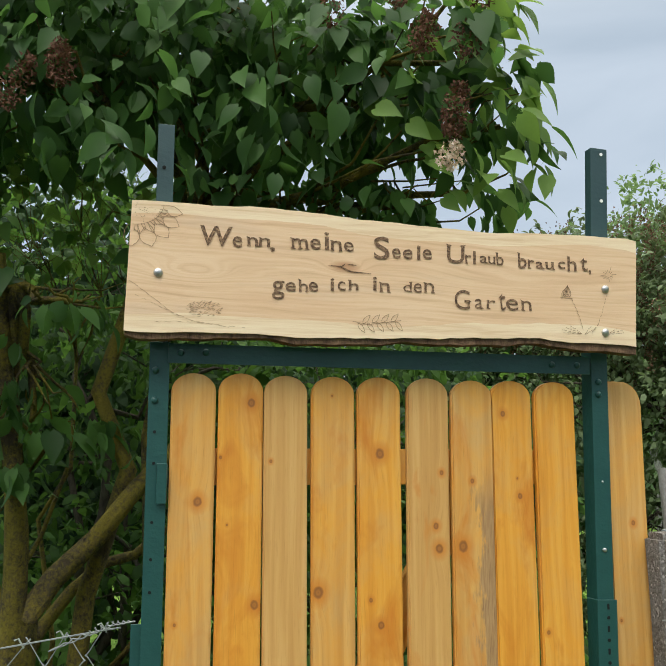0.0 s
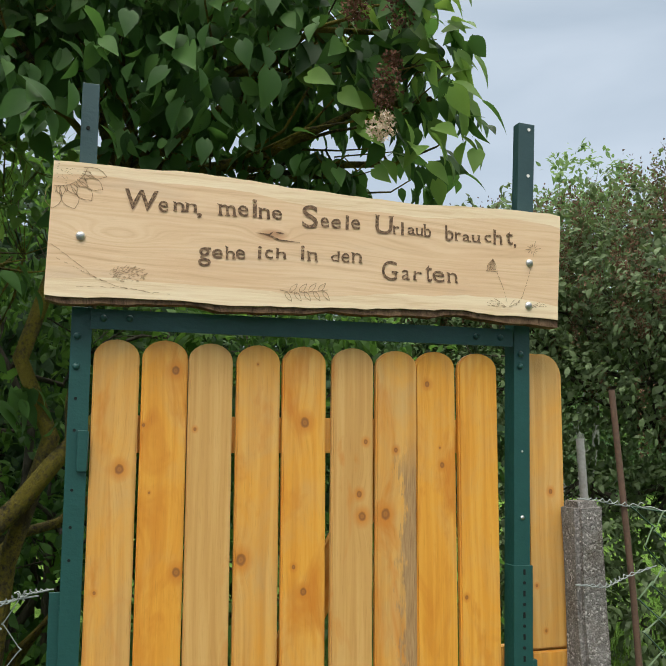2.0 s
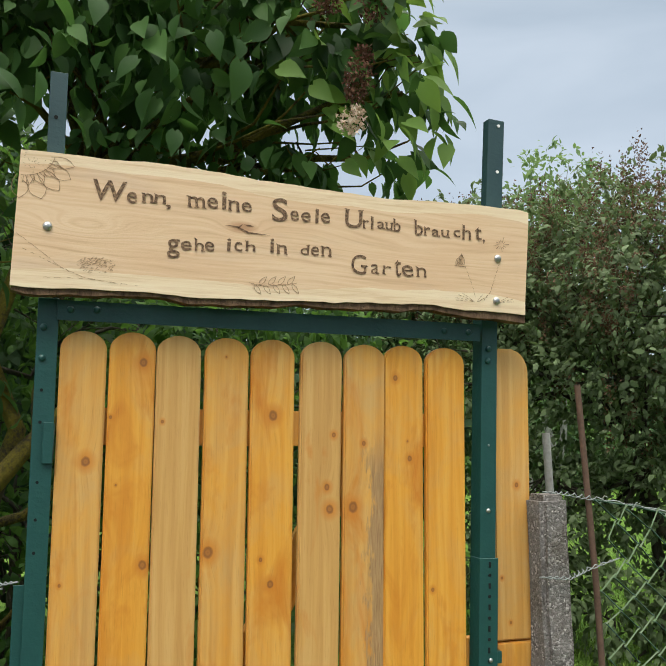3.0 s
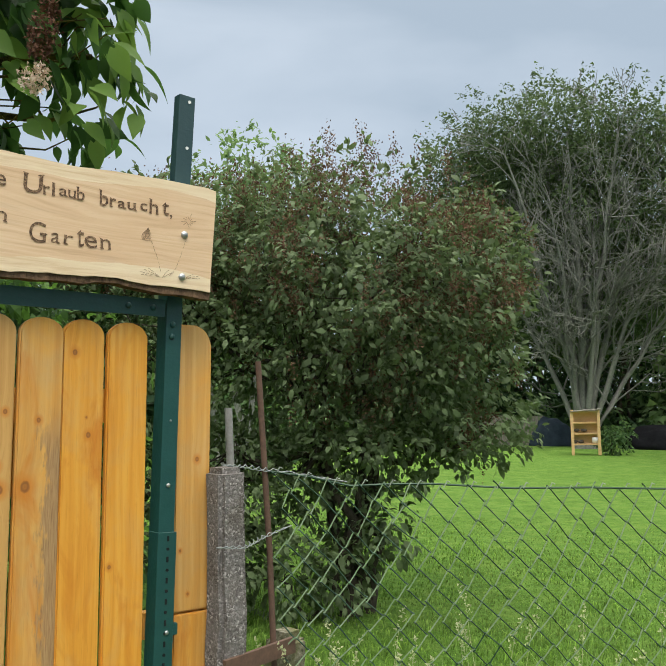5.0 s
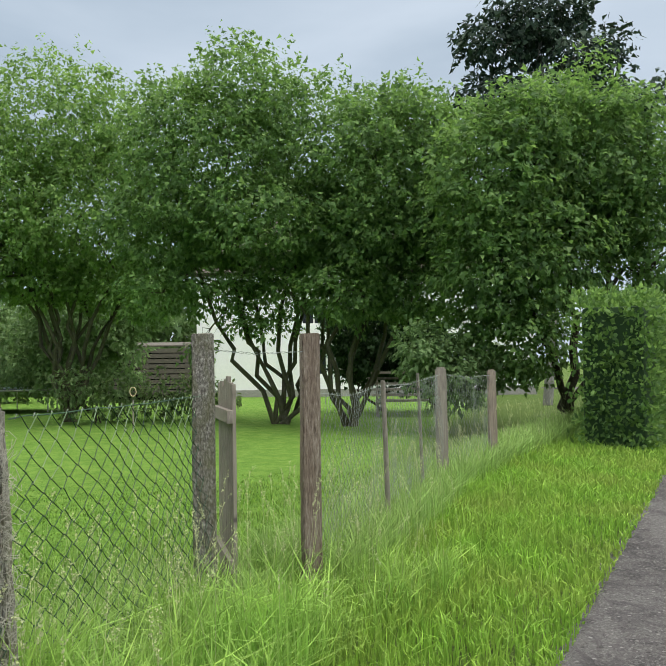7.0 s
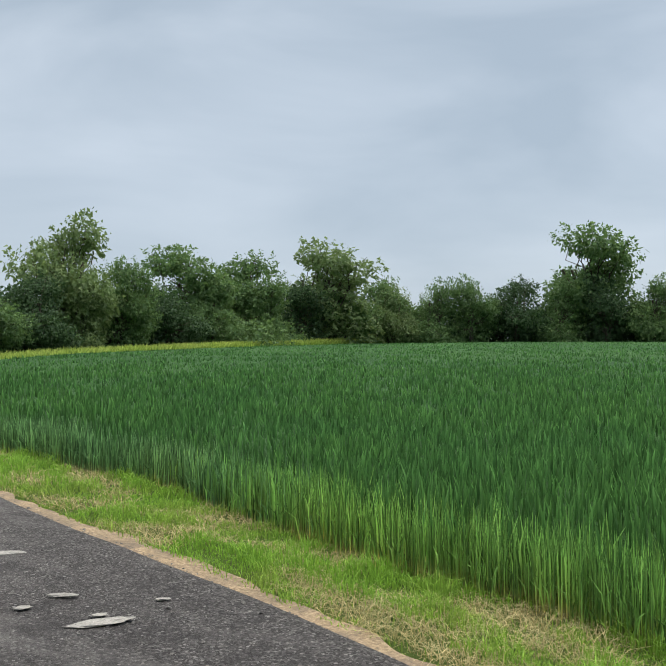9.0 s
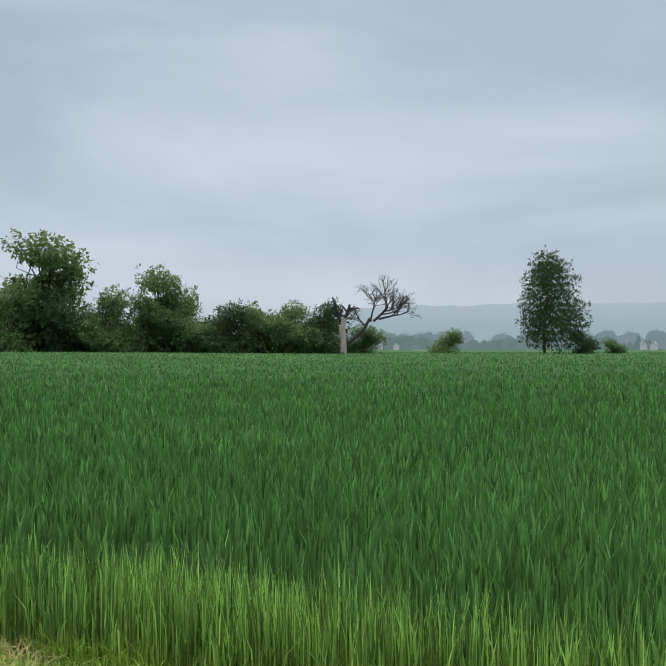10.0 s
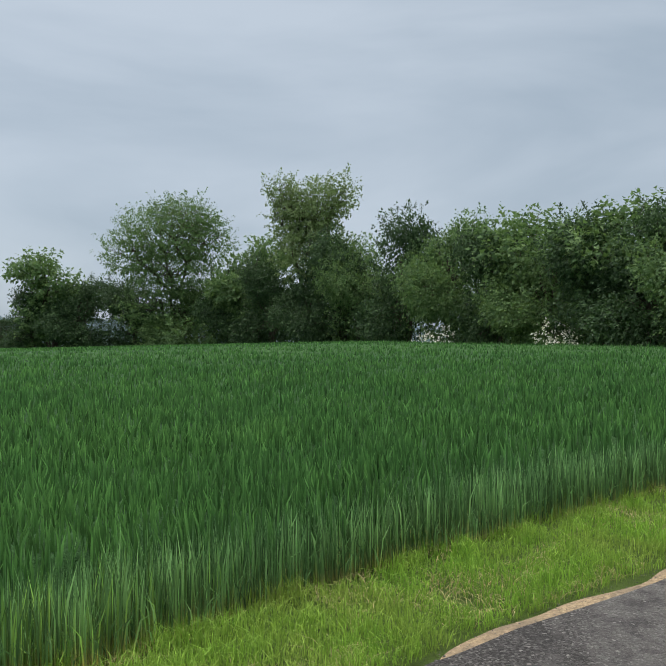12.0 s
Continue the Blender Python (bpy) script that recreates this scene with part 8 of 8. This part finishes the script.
def hedge_tree(label, bearing, d, h, w, kind, name="tree", category="tree"):
    lob, leaf, wood, count, size, seed = kind
    x, y, _ = spot(bearing + FIELD_AXIS, d)
    key = seed
    if key not in MADE:
        rng = np.random.default_rng(seed)
        made_stems = [bend(rng, (0, 0, -0.02), (rng.normal() * 0.08, rng.normal() * 0.08, 0.62), 0.022, 0.012, 5, 0.04) for _ in range(3)]
        made_limbs = [bend(rng, (0, 0, 0.3), np.array(l[:3]) + rng.normal(size=3) * 0.06, 0.008, 0.002, 4, 0.08) for l in lob for _ in range(3)]
        v, f = tubes(made_stems, 6)
        trunk = mesh("trunk", v, f, wood, True)
        v, f = tubes(made_limbs, 3)
        limbs = mesh("branch_work", v, f, wood, True)
        v, f = leaves(rng, CHIP, lob, count, size, 0.4, 0.22, 0.31, 0.3, 0.35)
        MADE[key] = (trunk, limbs, mesh("crown", v, f, leaf))
    turn = (bearing * 53.7 + d * 11.3) % 360
    root = thing(name, Matrix.LocRotScale((x, y, float(land(x, y)) - 0.05), Euler((0, 0, radians(turn))), (w, w, h)), label, category, "hedgerow")
    for n, me in zip(("trunk", "branch_work", "crown"), MADE[key]):
        tagged(part(n, me, None, root), kind="stuff" if n == "branch_work" else "")
    return root


MADE = {}
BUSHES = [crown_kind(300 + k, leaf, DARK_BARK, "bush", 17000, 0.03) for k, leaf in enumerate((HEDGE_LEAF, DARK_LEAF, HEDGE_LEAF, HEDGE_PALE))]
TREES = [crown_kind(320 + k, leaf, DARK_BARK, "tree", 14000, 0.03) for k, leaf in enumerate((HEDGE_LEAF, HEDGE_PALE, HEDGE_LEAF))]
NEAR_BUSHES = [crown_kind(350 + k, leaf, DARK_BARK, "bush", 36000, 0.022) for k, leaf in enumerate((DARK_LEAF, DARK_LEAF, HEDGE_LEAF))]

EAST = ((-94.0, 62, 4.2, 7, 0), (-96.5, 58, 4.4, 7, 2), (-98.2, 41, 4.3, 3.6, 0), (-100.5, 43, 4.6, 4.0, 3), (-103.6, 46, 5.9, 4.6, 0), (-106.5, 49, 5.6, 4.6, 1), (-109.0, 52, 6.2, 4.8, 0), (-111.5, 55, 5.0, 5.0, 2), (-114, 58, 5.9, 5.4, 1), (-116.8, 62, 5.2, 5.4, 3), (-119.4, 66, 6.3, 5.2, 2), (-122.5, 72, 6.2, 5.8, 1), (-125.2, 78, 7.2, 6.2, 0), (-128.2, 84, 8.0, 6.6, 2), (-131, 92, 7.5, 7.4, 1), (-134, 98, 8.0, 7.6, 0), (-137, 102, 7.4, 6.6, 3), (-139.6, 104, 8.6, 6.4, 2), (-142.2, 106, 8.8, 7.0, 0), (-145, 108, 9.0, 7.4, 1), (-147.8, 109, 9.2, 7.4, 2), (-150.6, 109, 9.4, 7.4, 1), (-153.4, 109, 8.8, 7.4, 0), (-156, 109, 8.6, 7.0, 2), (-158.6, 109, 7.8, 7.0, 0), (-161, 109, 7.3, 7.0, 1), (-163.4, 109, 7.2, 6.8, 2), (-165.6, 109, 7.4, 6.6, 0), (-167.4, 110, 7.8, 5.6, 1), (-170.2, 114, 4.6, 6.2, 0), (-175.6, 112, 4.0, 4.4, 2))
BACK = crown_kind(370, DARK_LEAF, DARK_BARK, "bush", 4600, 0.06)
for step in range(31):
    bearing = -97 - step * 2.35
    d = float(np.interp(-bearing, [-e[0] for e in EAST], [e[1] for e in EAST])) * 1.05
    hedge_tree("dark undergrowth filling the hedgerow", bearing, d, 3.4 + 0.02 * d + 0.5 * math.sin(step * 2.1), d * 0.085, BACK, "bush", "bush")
for bearing, d, h, w, k in EAST:
    hedge_tree("dense green hedgerow bush at the field's rim", bearing, d, h, w, BUSHES[k], "bush", "bush")
for bearing, d, h, w, k in ((-116.2, 63, 10.6, 9.0, 1), (-124, 80, 10.2, 10.5, 0), (-127.4, 86, 10.4, 10.0, 2), (-132.6, 96, 12.4, 15.0, 1), (-136.9, 104, 9.0, 8, 2), (-149.6, 112, 15.4, 16.0, 0), (-157.2, 111, 12.0, 9.5, 2), (-103.2, 50, 6.6, 7.5, 0), (-120.0, 67, 7.8, 6, 2)):
    hedge_tree("taller tree standing out of the hedgerow", bearing, d, h, w, TREES[k])
tree("birch", "tall slender birch with drooping twigs alone in the field", "tree", (-17.3, -109, 0), [(-17.2, -109, 7, 0.2), (-16.6, -109.2, 6, 0.13)], [(-17.28, -109.04, 9.0, 2.4, 3.9), (-16.12, -109.21, 7.6, 2.0, 4.4), (-18.87, -108.77, 8.2, 2.1, 3.9), (-18.1, -108.9, 4.2, 2.8, 2.6), (-15.61, -109.29, 4.2, 1.6, 2.4), (-20.2, -108.53, 5.0, 1.9, 2.8), (-17.15, -109.06, 11.4, 2.0, 2.2), (-14.65, -109.42, 6.3, 1.0, 2.1)], CHIP, 25000, 0.215, DARK_LEAF, DARK_BARK, 341, inner=0.25, gap=0.36, wave=1.1, droop=1.8, twigs=60)
hedge_tree("low bush at the birch's foot", -184.2, 110, 3.6, 3.6, BUSHES[1], "bush", "bush")
hedge_tree("round bush far out in the plain", -204.7, 200, 4.0, 6.0, BUSHES[2], "bush", "bush")
hedge_tree("low bush at the birch's foot", -186.0, 118, 2.6, 3.4, BUSHES[0], "bush", "bush")
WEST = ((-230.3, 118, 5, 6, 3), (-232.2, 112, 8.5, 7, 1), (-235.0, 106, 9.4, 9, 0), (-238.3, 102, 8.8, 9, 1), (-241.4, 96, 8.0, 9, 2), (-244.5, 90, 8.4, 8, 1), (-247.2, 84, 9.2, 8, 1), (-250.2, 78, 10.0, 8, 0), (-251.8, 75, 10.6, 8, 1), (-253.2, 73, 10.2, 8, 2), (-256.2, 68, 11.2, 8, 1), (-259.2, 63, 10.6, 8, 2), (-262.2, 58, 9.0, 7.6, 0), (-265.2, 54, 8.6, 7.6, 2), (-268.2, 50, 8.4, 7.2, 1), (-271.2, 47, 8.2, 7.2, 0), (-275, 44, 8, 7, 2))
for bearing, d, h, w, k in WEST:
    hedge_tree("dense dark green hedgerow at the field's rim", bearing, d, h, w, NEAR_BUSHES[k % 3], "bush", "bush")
tree("oak", "broad domed tree rising out of the hedgerow", "tree", (-89.5, -36, 0), [(-89.2, -36.5, 7, 0.3), (-88.5, -37.5, 6, 0.2), (-90, -35, 6, 0.2)], [(-89.03, -36.64, 13.4, 5.0, 3.2), (-87.41, -40.37, 11.3, 3.1, 2.7), (-90.35, -33.24, 12.3, 3.0, 2.9), (-89.02, -36.66, 9.0, 4.6, 2.3), (-89.54, -35.37, 15.2, 3.6, 2.0), (-88.5, -38.5, 5.0, 3.5, 2.5)], CHIP, 34000, 0.25, HEDGE_LEAF, DARK_BARK, 351, inner=0.45, gap=0.5, wave=1.7, twigs=160)
tree("oak", "tall ragged tree rising out of the hedgerow", "tree", (-78.2, -18.2, 0), [(-78.1, -18.4, 8, 0.22), (-78, -19.5, 8, 0.15)], [(-78.19, -18.03, 14.3, 2.6, 2.2), (-77.44, -21.06, 15.4, 1.5, 1.7), (-78.68, -15.72, 15.0, 1.7, 1.9), (-78.01, -18.81, 12.2, 3.0, 2.4), (-78, -18, 9.5, 3.2, 2.6), (-77.7, -20, 13.5, 2.0, 1.8)], CHIP, 24000, 0.24, HEDGE_PALE, DARK_BARK, 352, inner=0.35, gap=0.42, wave=1.4, twigs=110)
for bearing, d, h, w, k in ((-233.4, 110, 13.2, 13, 2), (-264.0, 57, 10.0, 10, 2), (-269.8, 50, 9.4, 10, 2), (-245.6, 90, 12.0, 12, 0)):
    hedge_tree("broad tall tree rising out of the hedgerow", bearing, d, h, w, TREES[k])
for bearing, d, z in ((-258.0, 58, 1.8), (-257.2, 58, 1.3), (-265.4, 49, 1.9), (-266.2, 48, 1.2)):
    p = spot(bearing + FIELD_AXIS, d)
    tree("hawthorn", "spray of white hawthorn blossom in the hedgerow", "shrub", p, [(p[0], p[1], z, 0.04), (p[0] + 0.2, p[1], z * 0.8, 0.03)], [(p[0], p[1], z, 1.0, 0.7), (p[0] + 0.6, p[1] + 0.3, z * 0.7, 0.8, 0.5)], CHIP, 240, 0.17, WHITE_BLOSSOM, DARK_BARK, 500 + int(z * 10), "white blossom", 0.7, 0.3, 0.8, twigs=10)


def dead_snag():
    """A bleached dead tree at the end of the hedgerow."""
    x, y, _ = spot(-175.8, 108)
    root = thing("dead_tree", pose(x, y, 0.2, 0, 0, -175.8) @ Matrix.Diagonal((1.3, 1.3, 1.22, 1)), "bleached dead tree with a broken trunk and bare limbs", "tree")
    rng = np.random.default_rng(66)
    trunk = [(0, 0, -0.2, 0.36), (0.05, 0, 1.5, 0.29), (0.0, 0, 2.4, 0.3), (-0.1, 0, 3.0, 0.33), (0.1, 0, 4.2, 0.24)]
    v, f = tubes([trunk], 10)
    part("trunk", mesh("trunk", v, f, PALE_BARK, True), None, root)
    paths = []
    for s, w, l, r, d in (((-0.1, 0, 3.4), (-0.35, 0.1, 1), 2.0, 0.2, 1), ((0.1, 0, 4.0), (0.45, 0, 1), 1.7, 0.2, 1), ((0.3, 0, 1.6), (1.0, 0.1, 0.62), 3.6, 0.24, 0), ((2.9, 0, 3.9), (1, 0.2, 0.75), 2.0, 0.15, 3), ((3.4, 0.2, 4.1), (1, -0.1, 0.1), 1.8, 0.12, 3), ((2.6, 0, 3.8), (0.1, 0, 1), 1.8, 0.11, 3), ((2.2, 0, 3.2), (-0.5, 0, 1), 1.4, 0.1, 2)):
        branching(rng, s, np.array(w, float), l, r, d + (d > 1), paths, 4, 0.75, 0.14, 0.75)
    v, f = tubes(paths, 5)
    tagged(part("branch_work", mesh("branch_work", v, f, bark("dead_limb_bark", (0.024, 0.024, 0.025), (0.07, 0.069, 0.067)), True), None, root), kind="stuff")
    return root


dead_snag()


# ---------------------------------------------------------------- the distance
def hill(name, label, lo, hi, d, crest, material, seed):
    """A long rounded hill, miles off."""
    n, m = 120, 12
    a = np.radians(np.linspace(lo, hi, n) + FIELD_AXIS)
    t = np.linspace(0, 1, n)
    h = np.interp(t, np.linspace(0, 1, len(crest)), crest)
    h = h + 0.012 * h.max() * np.sin(t * 37 + seed) * np.sin(np.pi * t) + 0.012 * h.max() * np.sin(t * 131)
    s = np.linspace(0, 1, m)
    r = d + s[None] * d * 0.35
    z = h[:, None] * np.sin(s[None] * np.pi / 2) - 4
    x, y = -r * np.sin(a)[:, None], r * np.cos(a)[:, None]
    i = np.arange(n - 1)[:, None] * m + np.arange(m - 1)[None]
    q = np.stack([i, i + m, i + m + 1, i + 1], -1).reshape(-1, 4)
    v = np.stack([x, y, np.broadcast_to(z, x.shape)], -1).reshape(-1, 3)
    return tagged(new(name, mesh(name, v, [q[:, ::-1]], material, True)), label, "hill", "", "structure")


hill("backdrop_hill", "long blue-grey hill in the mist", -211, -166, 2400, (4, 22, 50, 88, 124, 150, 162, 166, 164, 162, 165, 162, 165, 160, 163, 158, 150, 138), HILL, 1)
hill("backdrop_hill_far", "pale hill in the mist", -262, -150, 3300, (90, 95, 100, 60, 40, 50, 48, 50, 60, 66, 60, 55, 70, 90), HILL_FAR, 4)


def far_woods(name, label, belts, material, seed):
    """Belts of trees and copses in the plain, hundreds of metres off."""
    rng = np.random.default_rng(seed)
    rows, cols = 8, 12
    v0 = np.linspace(0.12, np.pi * 0.8, rows)[:, None]
    u0 = np.linspace(0, 2 * np.pi, cols, endpoint=False)[None]
    ball = np.stack([np.sin(v0) * np.cos(u0), np.sin(v0) * np.sin(u0), np.cos(v0) + 0 * u0], -1).reshape(-1, 3)
    i, j = np.arange(rows - 1)[:, None] * cols, np.arange(cols)[None]
    k = (j + 1) % cols
    quad = np.stack([i + j, i + cols + j, i + cols + k, i + k], -1).reshape(-1, 4)
    cap = np.arange(cols)[None]
    vs, quads, caps, ps, ds, ss = [], [], [], [], [], []
    base = 0
    for lo, hi, d, count, h0, h1 in belts:
        for _ in range(count):
            x, y, _z = spot(rng.uniform(lo, hi) + FIELD_AXIS, d * rng.uniform(0.9, 1.15))
            h = rng.uniform(h0, h1)
            wide = h * rng.uniform(0.4, 0.75)
            pointed = rng.random() < 0.04
            shape = ball * (1 + rng.normal(size=(len(ball), 1)) * 0.13)
            if pointed:
                shape = shape * np.column_stack([np.repeat((0.75 - 0.6 * ball[:, 2:]) * 0.55, 2, 1), np.full(len(ball), 1.15)])
            size = np.array([wide, wide, h * 0.52])
            middle = np.array([x, y, h * 0.48 - 1])
            vs.append(middle + shape * size)
            quads.append(quad + base)
            caps.append(cap + base)
            base += len(ball)
            m = 170
            pick = rng.integers(0, len(ball), m)
            ps.append(middle + (shape[pick] + rng.normal(size=(m, 3)) * 0.12 + ball[pick] * 0.06) * size)
            ds.append(ball[pick] + rng.normal(size=(m, 3)) * 0.7)
            ss.append(np.full(m, h * 0.075))
    crowns = mesh(name, np.concatenate(vs), [np.concatenate(quads), np.concatenate(caps)], material)
    tagged(new(name, crowns), label, "woods", "", "stuff")
    p, d, s = np.concatenate(ps), np.concatenate(ds), np.concatenate(ss)
    stuff(name + "_twigs", scatter(CHIP, p, d, rng.normal(size=p.shape), s), material, label + ", their outer twigs", "woods")


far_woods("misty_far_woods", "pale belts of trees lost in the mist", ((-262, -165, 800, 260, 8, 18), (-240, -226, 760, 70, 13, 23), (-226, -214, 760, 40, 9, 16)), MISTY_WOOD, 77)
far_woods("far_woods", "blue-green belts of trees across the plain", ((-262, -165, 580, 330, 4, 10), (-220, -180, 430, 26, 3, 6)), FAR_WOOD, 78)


def far_house(bearing, d, w, h, turn):
    x, y, _ = spot(bearing + FIELD_AXIS, d)
    root = thing("far_house", pose(x, y, 0, 0, 0, bearing + turn), "small white gabled house far off", "house", "village")
    part("wall", block(w, w * 0.8, h, 0.05), FAR_WALL, root)
    g = [(-w * 0.42, 0), (w * 0.42, 0), (0, w * 0.5)]
    part("gable", outline(g, w * 0.96), FAR_WALL, root, at=pose(0, -w * 0.4, h))
    for s in (-1, 1):
        part("roof", block(w * 0.72, w * 0.9, 0.3, 0.02), FAR_ROOF, root, at=pose(s * w * 0.24, 0, h + w * 0.22, 0, s * 49, 0))
    return root


for bearing, d, w, h, turn in ((-187.8, 500, 3, 3.8, 20), (-188.4, 505, 3.4, 3.4, -30), (-194.6, 480, 3.4, 4.0, 60), (-196.2, 470, 4.4, 4.2, 0), (-198.2, 470, 5, 4.4, 10), (-198.9, 475, 4, 4.0, 80), (-171.2, 500, 3, 3.6, 20), (-172.3, 505, 3, 3.6, 0), (-200.4, 480, 3, 3.6, 40)):
    far_house(bearing, d, w, h, turn)


def far_strip(name, label, lo, hi, d, z, h, material, wide=60):
    a = np.radians(np.linspace(lo, hi, 24) + FIELD_AXIS)
    v, q = [], []
    for k, t in enumerate(a):
        full = 1 if wide > 1000 else math.sqrt(math.sin(math.pi * (k + 0.3) / 23.6))
        for r, zz in ((d, z), (d + wide, z + h * full)):
            v.append((-r * math.sin(t), r * math.cos(t), zz))
        if k:
            q.append((2 * k - 2, 2 * k, 2 * k + 1, 2 * k - 1))
    return tagged(new(name, mesh(name, v, [np.array(q)], material)), label, "field", "", "structure")


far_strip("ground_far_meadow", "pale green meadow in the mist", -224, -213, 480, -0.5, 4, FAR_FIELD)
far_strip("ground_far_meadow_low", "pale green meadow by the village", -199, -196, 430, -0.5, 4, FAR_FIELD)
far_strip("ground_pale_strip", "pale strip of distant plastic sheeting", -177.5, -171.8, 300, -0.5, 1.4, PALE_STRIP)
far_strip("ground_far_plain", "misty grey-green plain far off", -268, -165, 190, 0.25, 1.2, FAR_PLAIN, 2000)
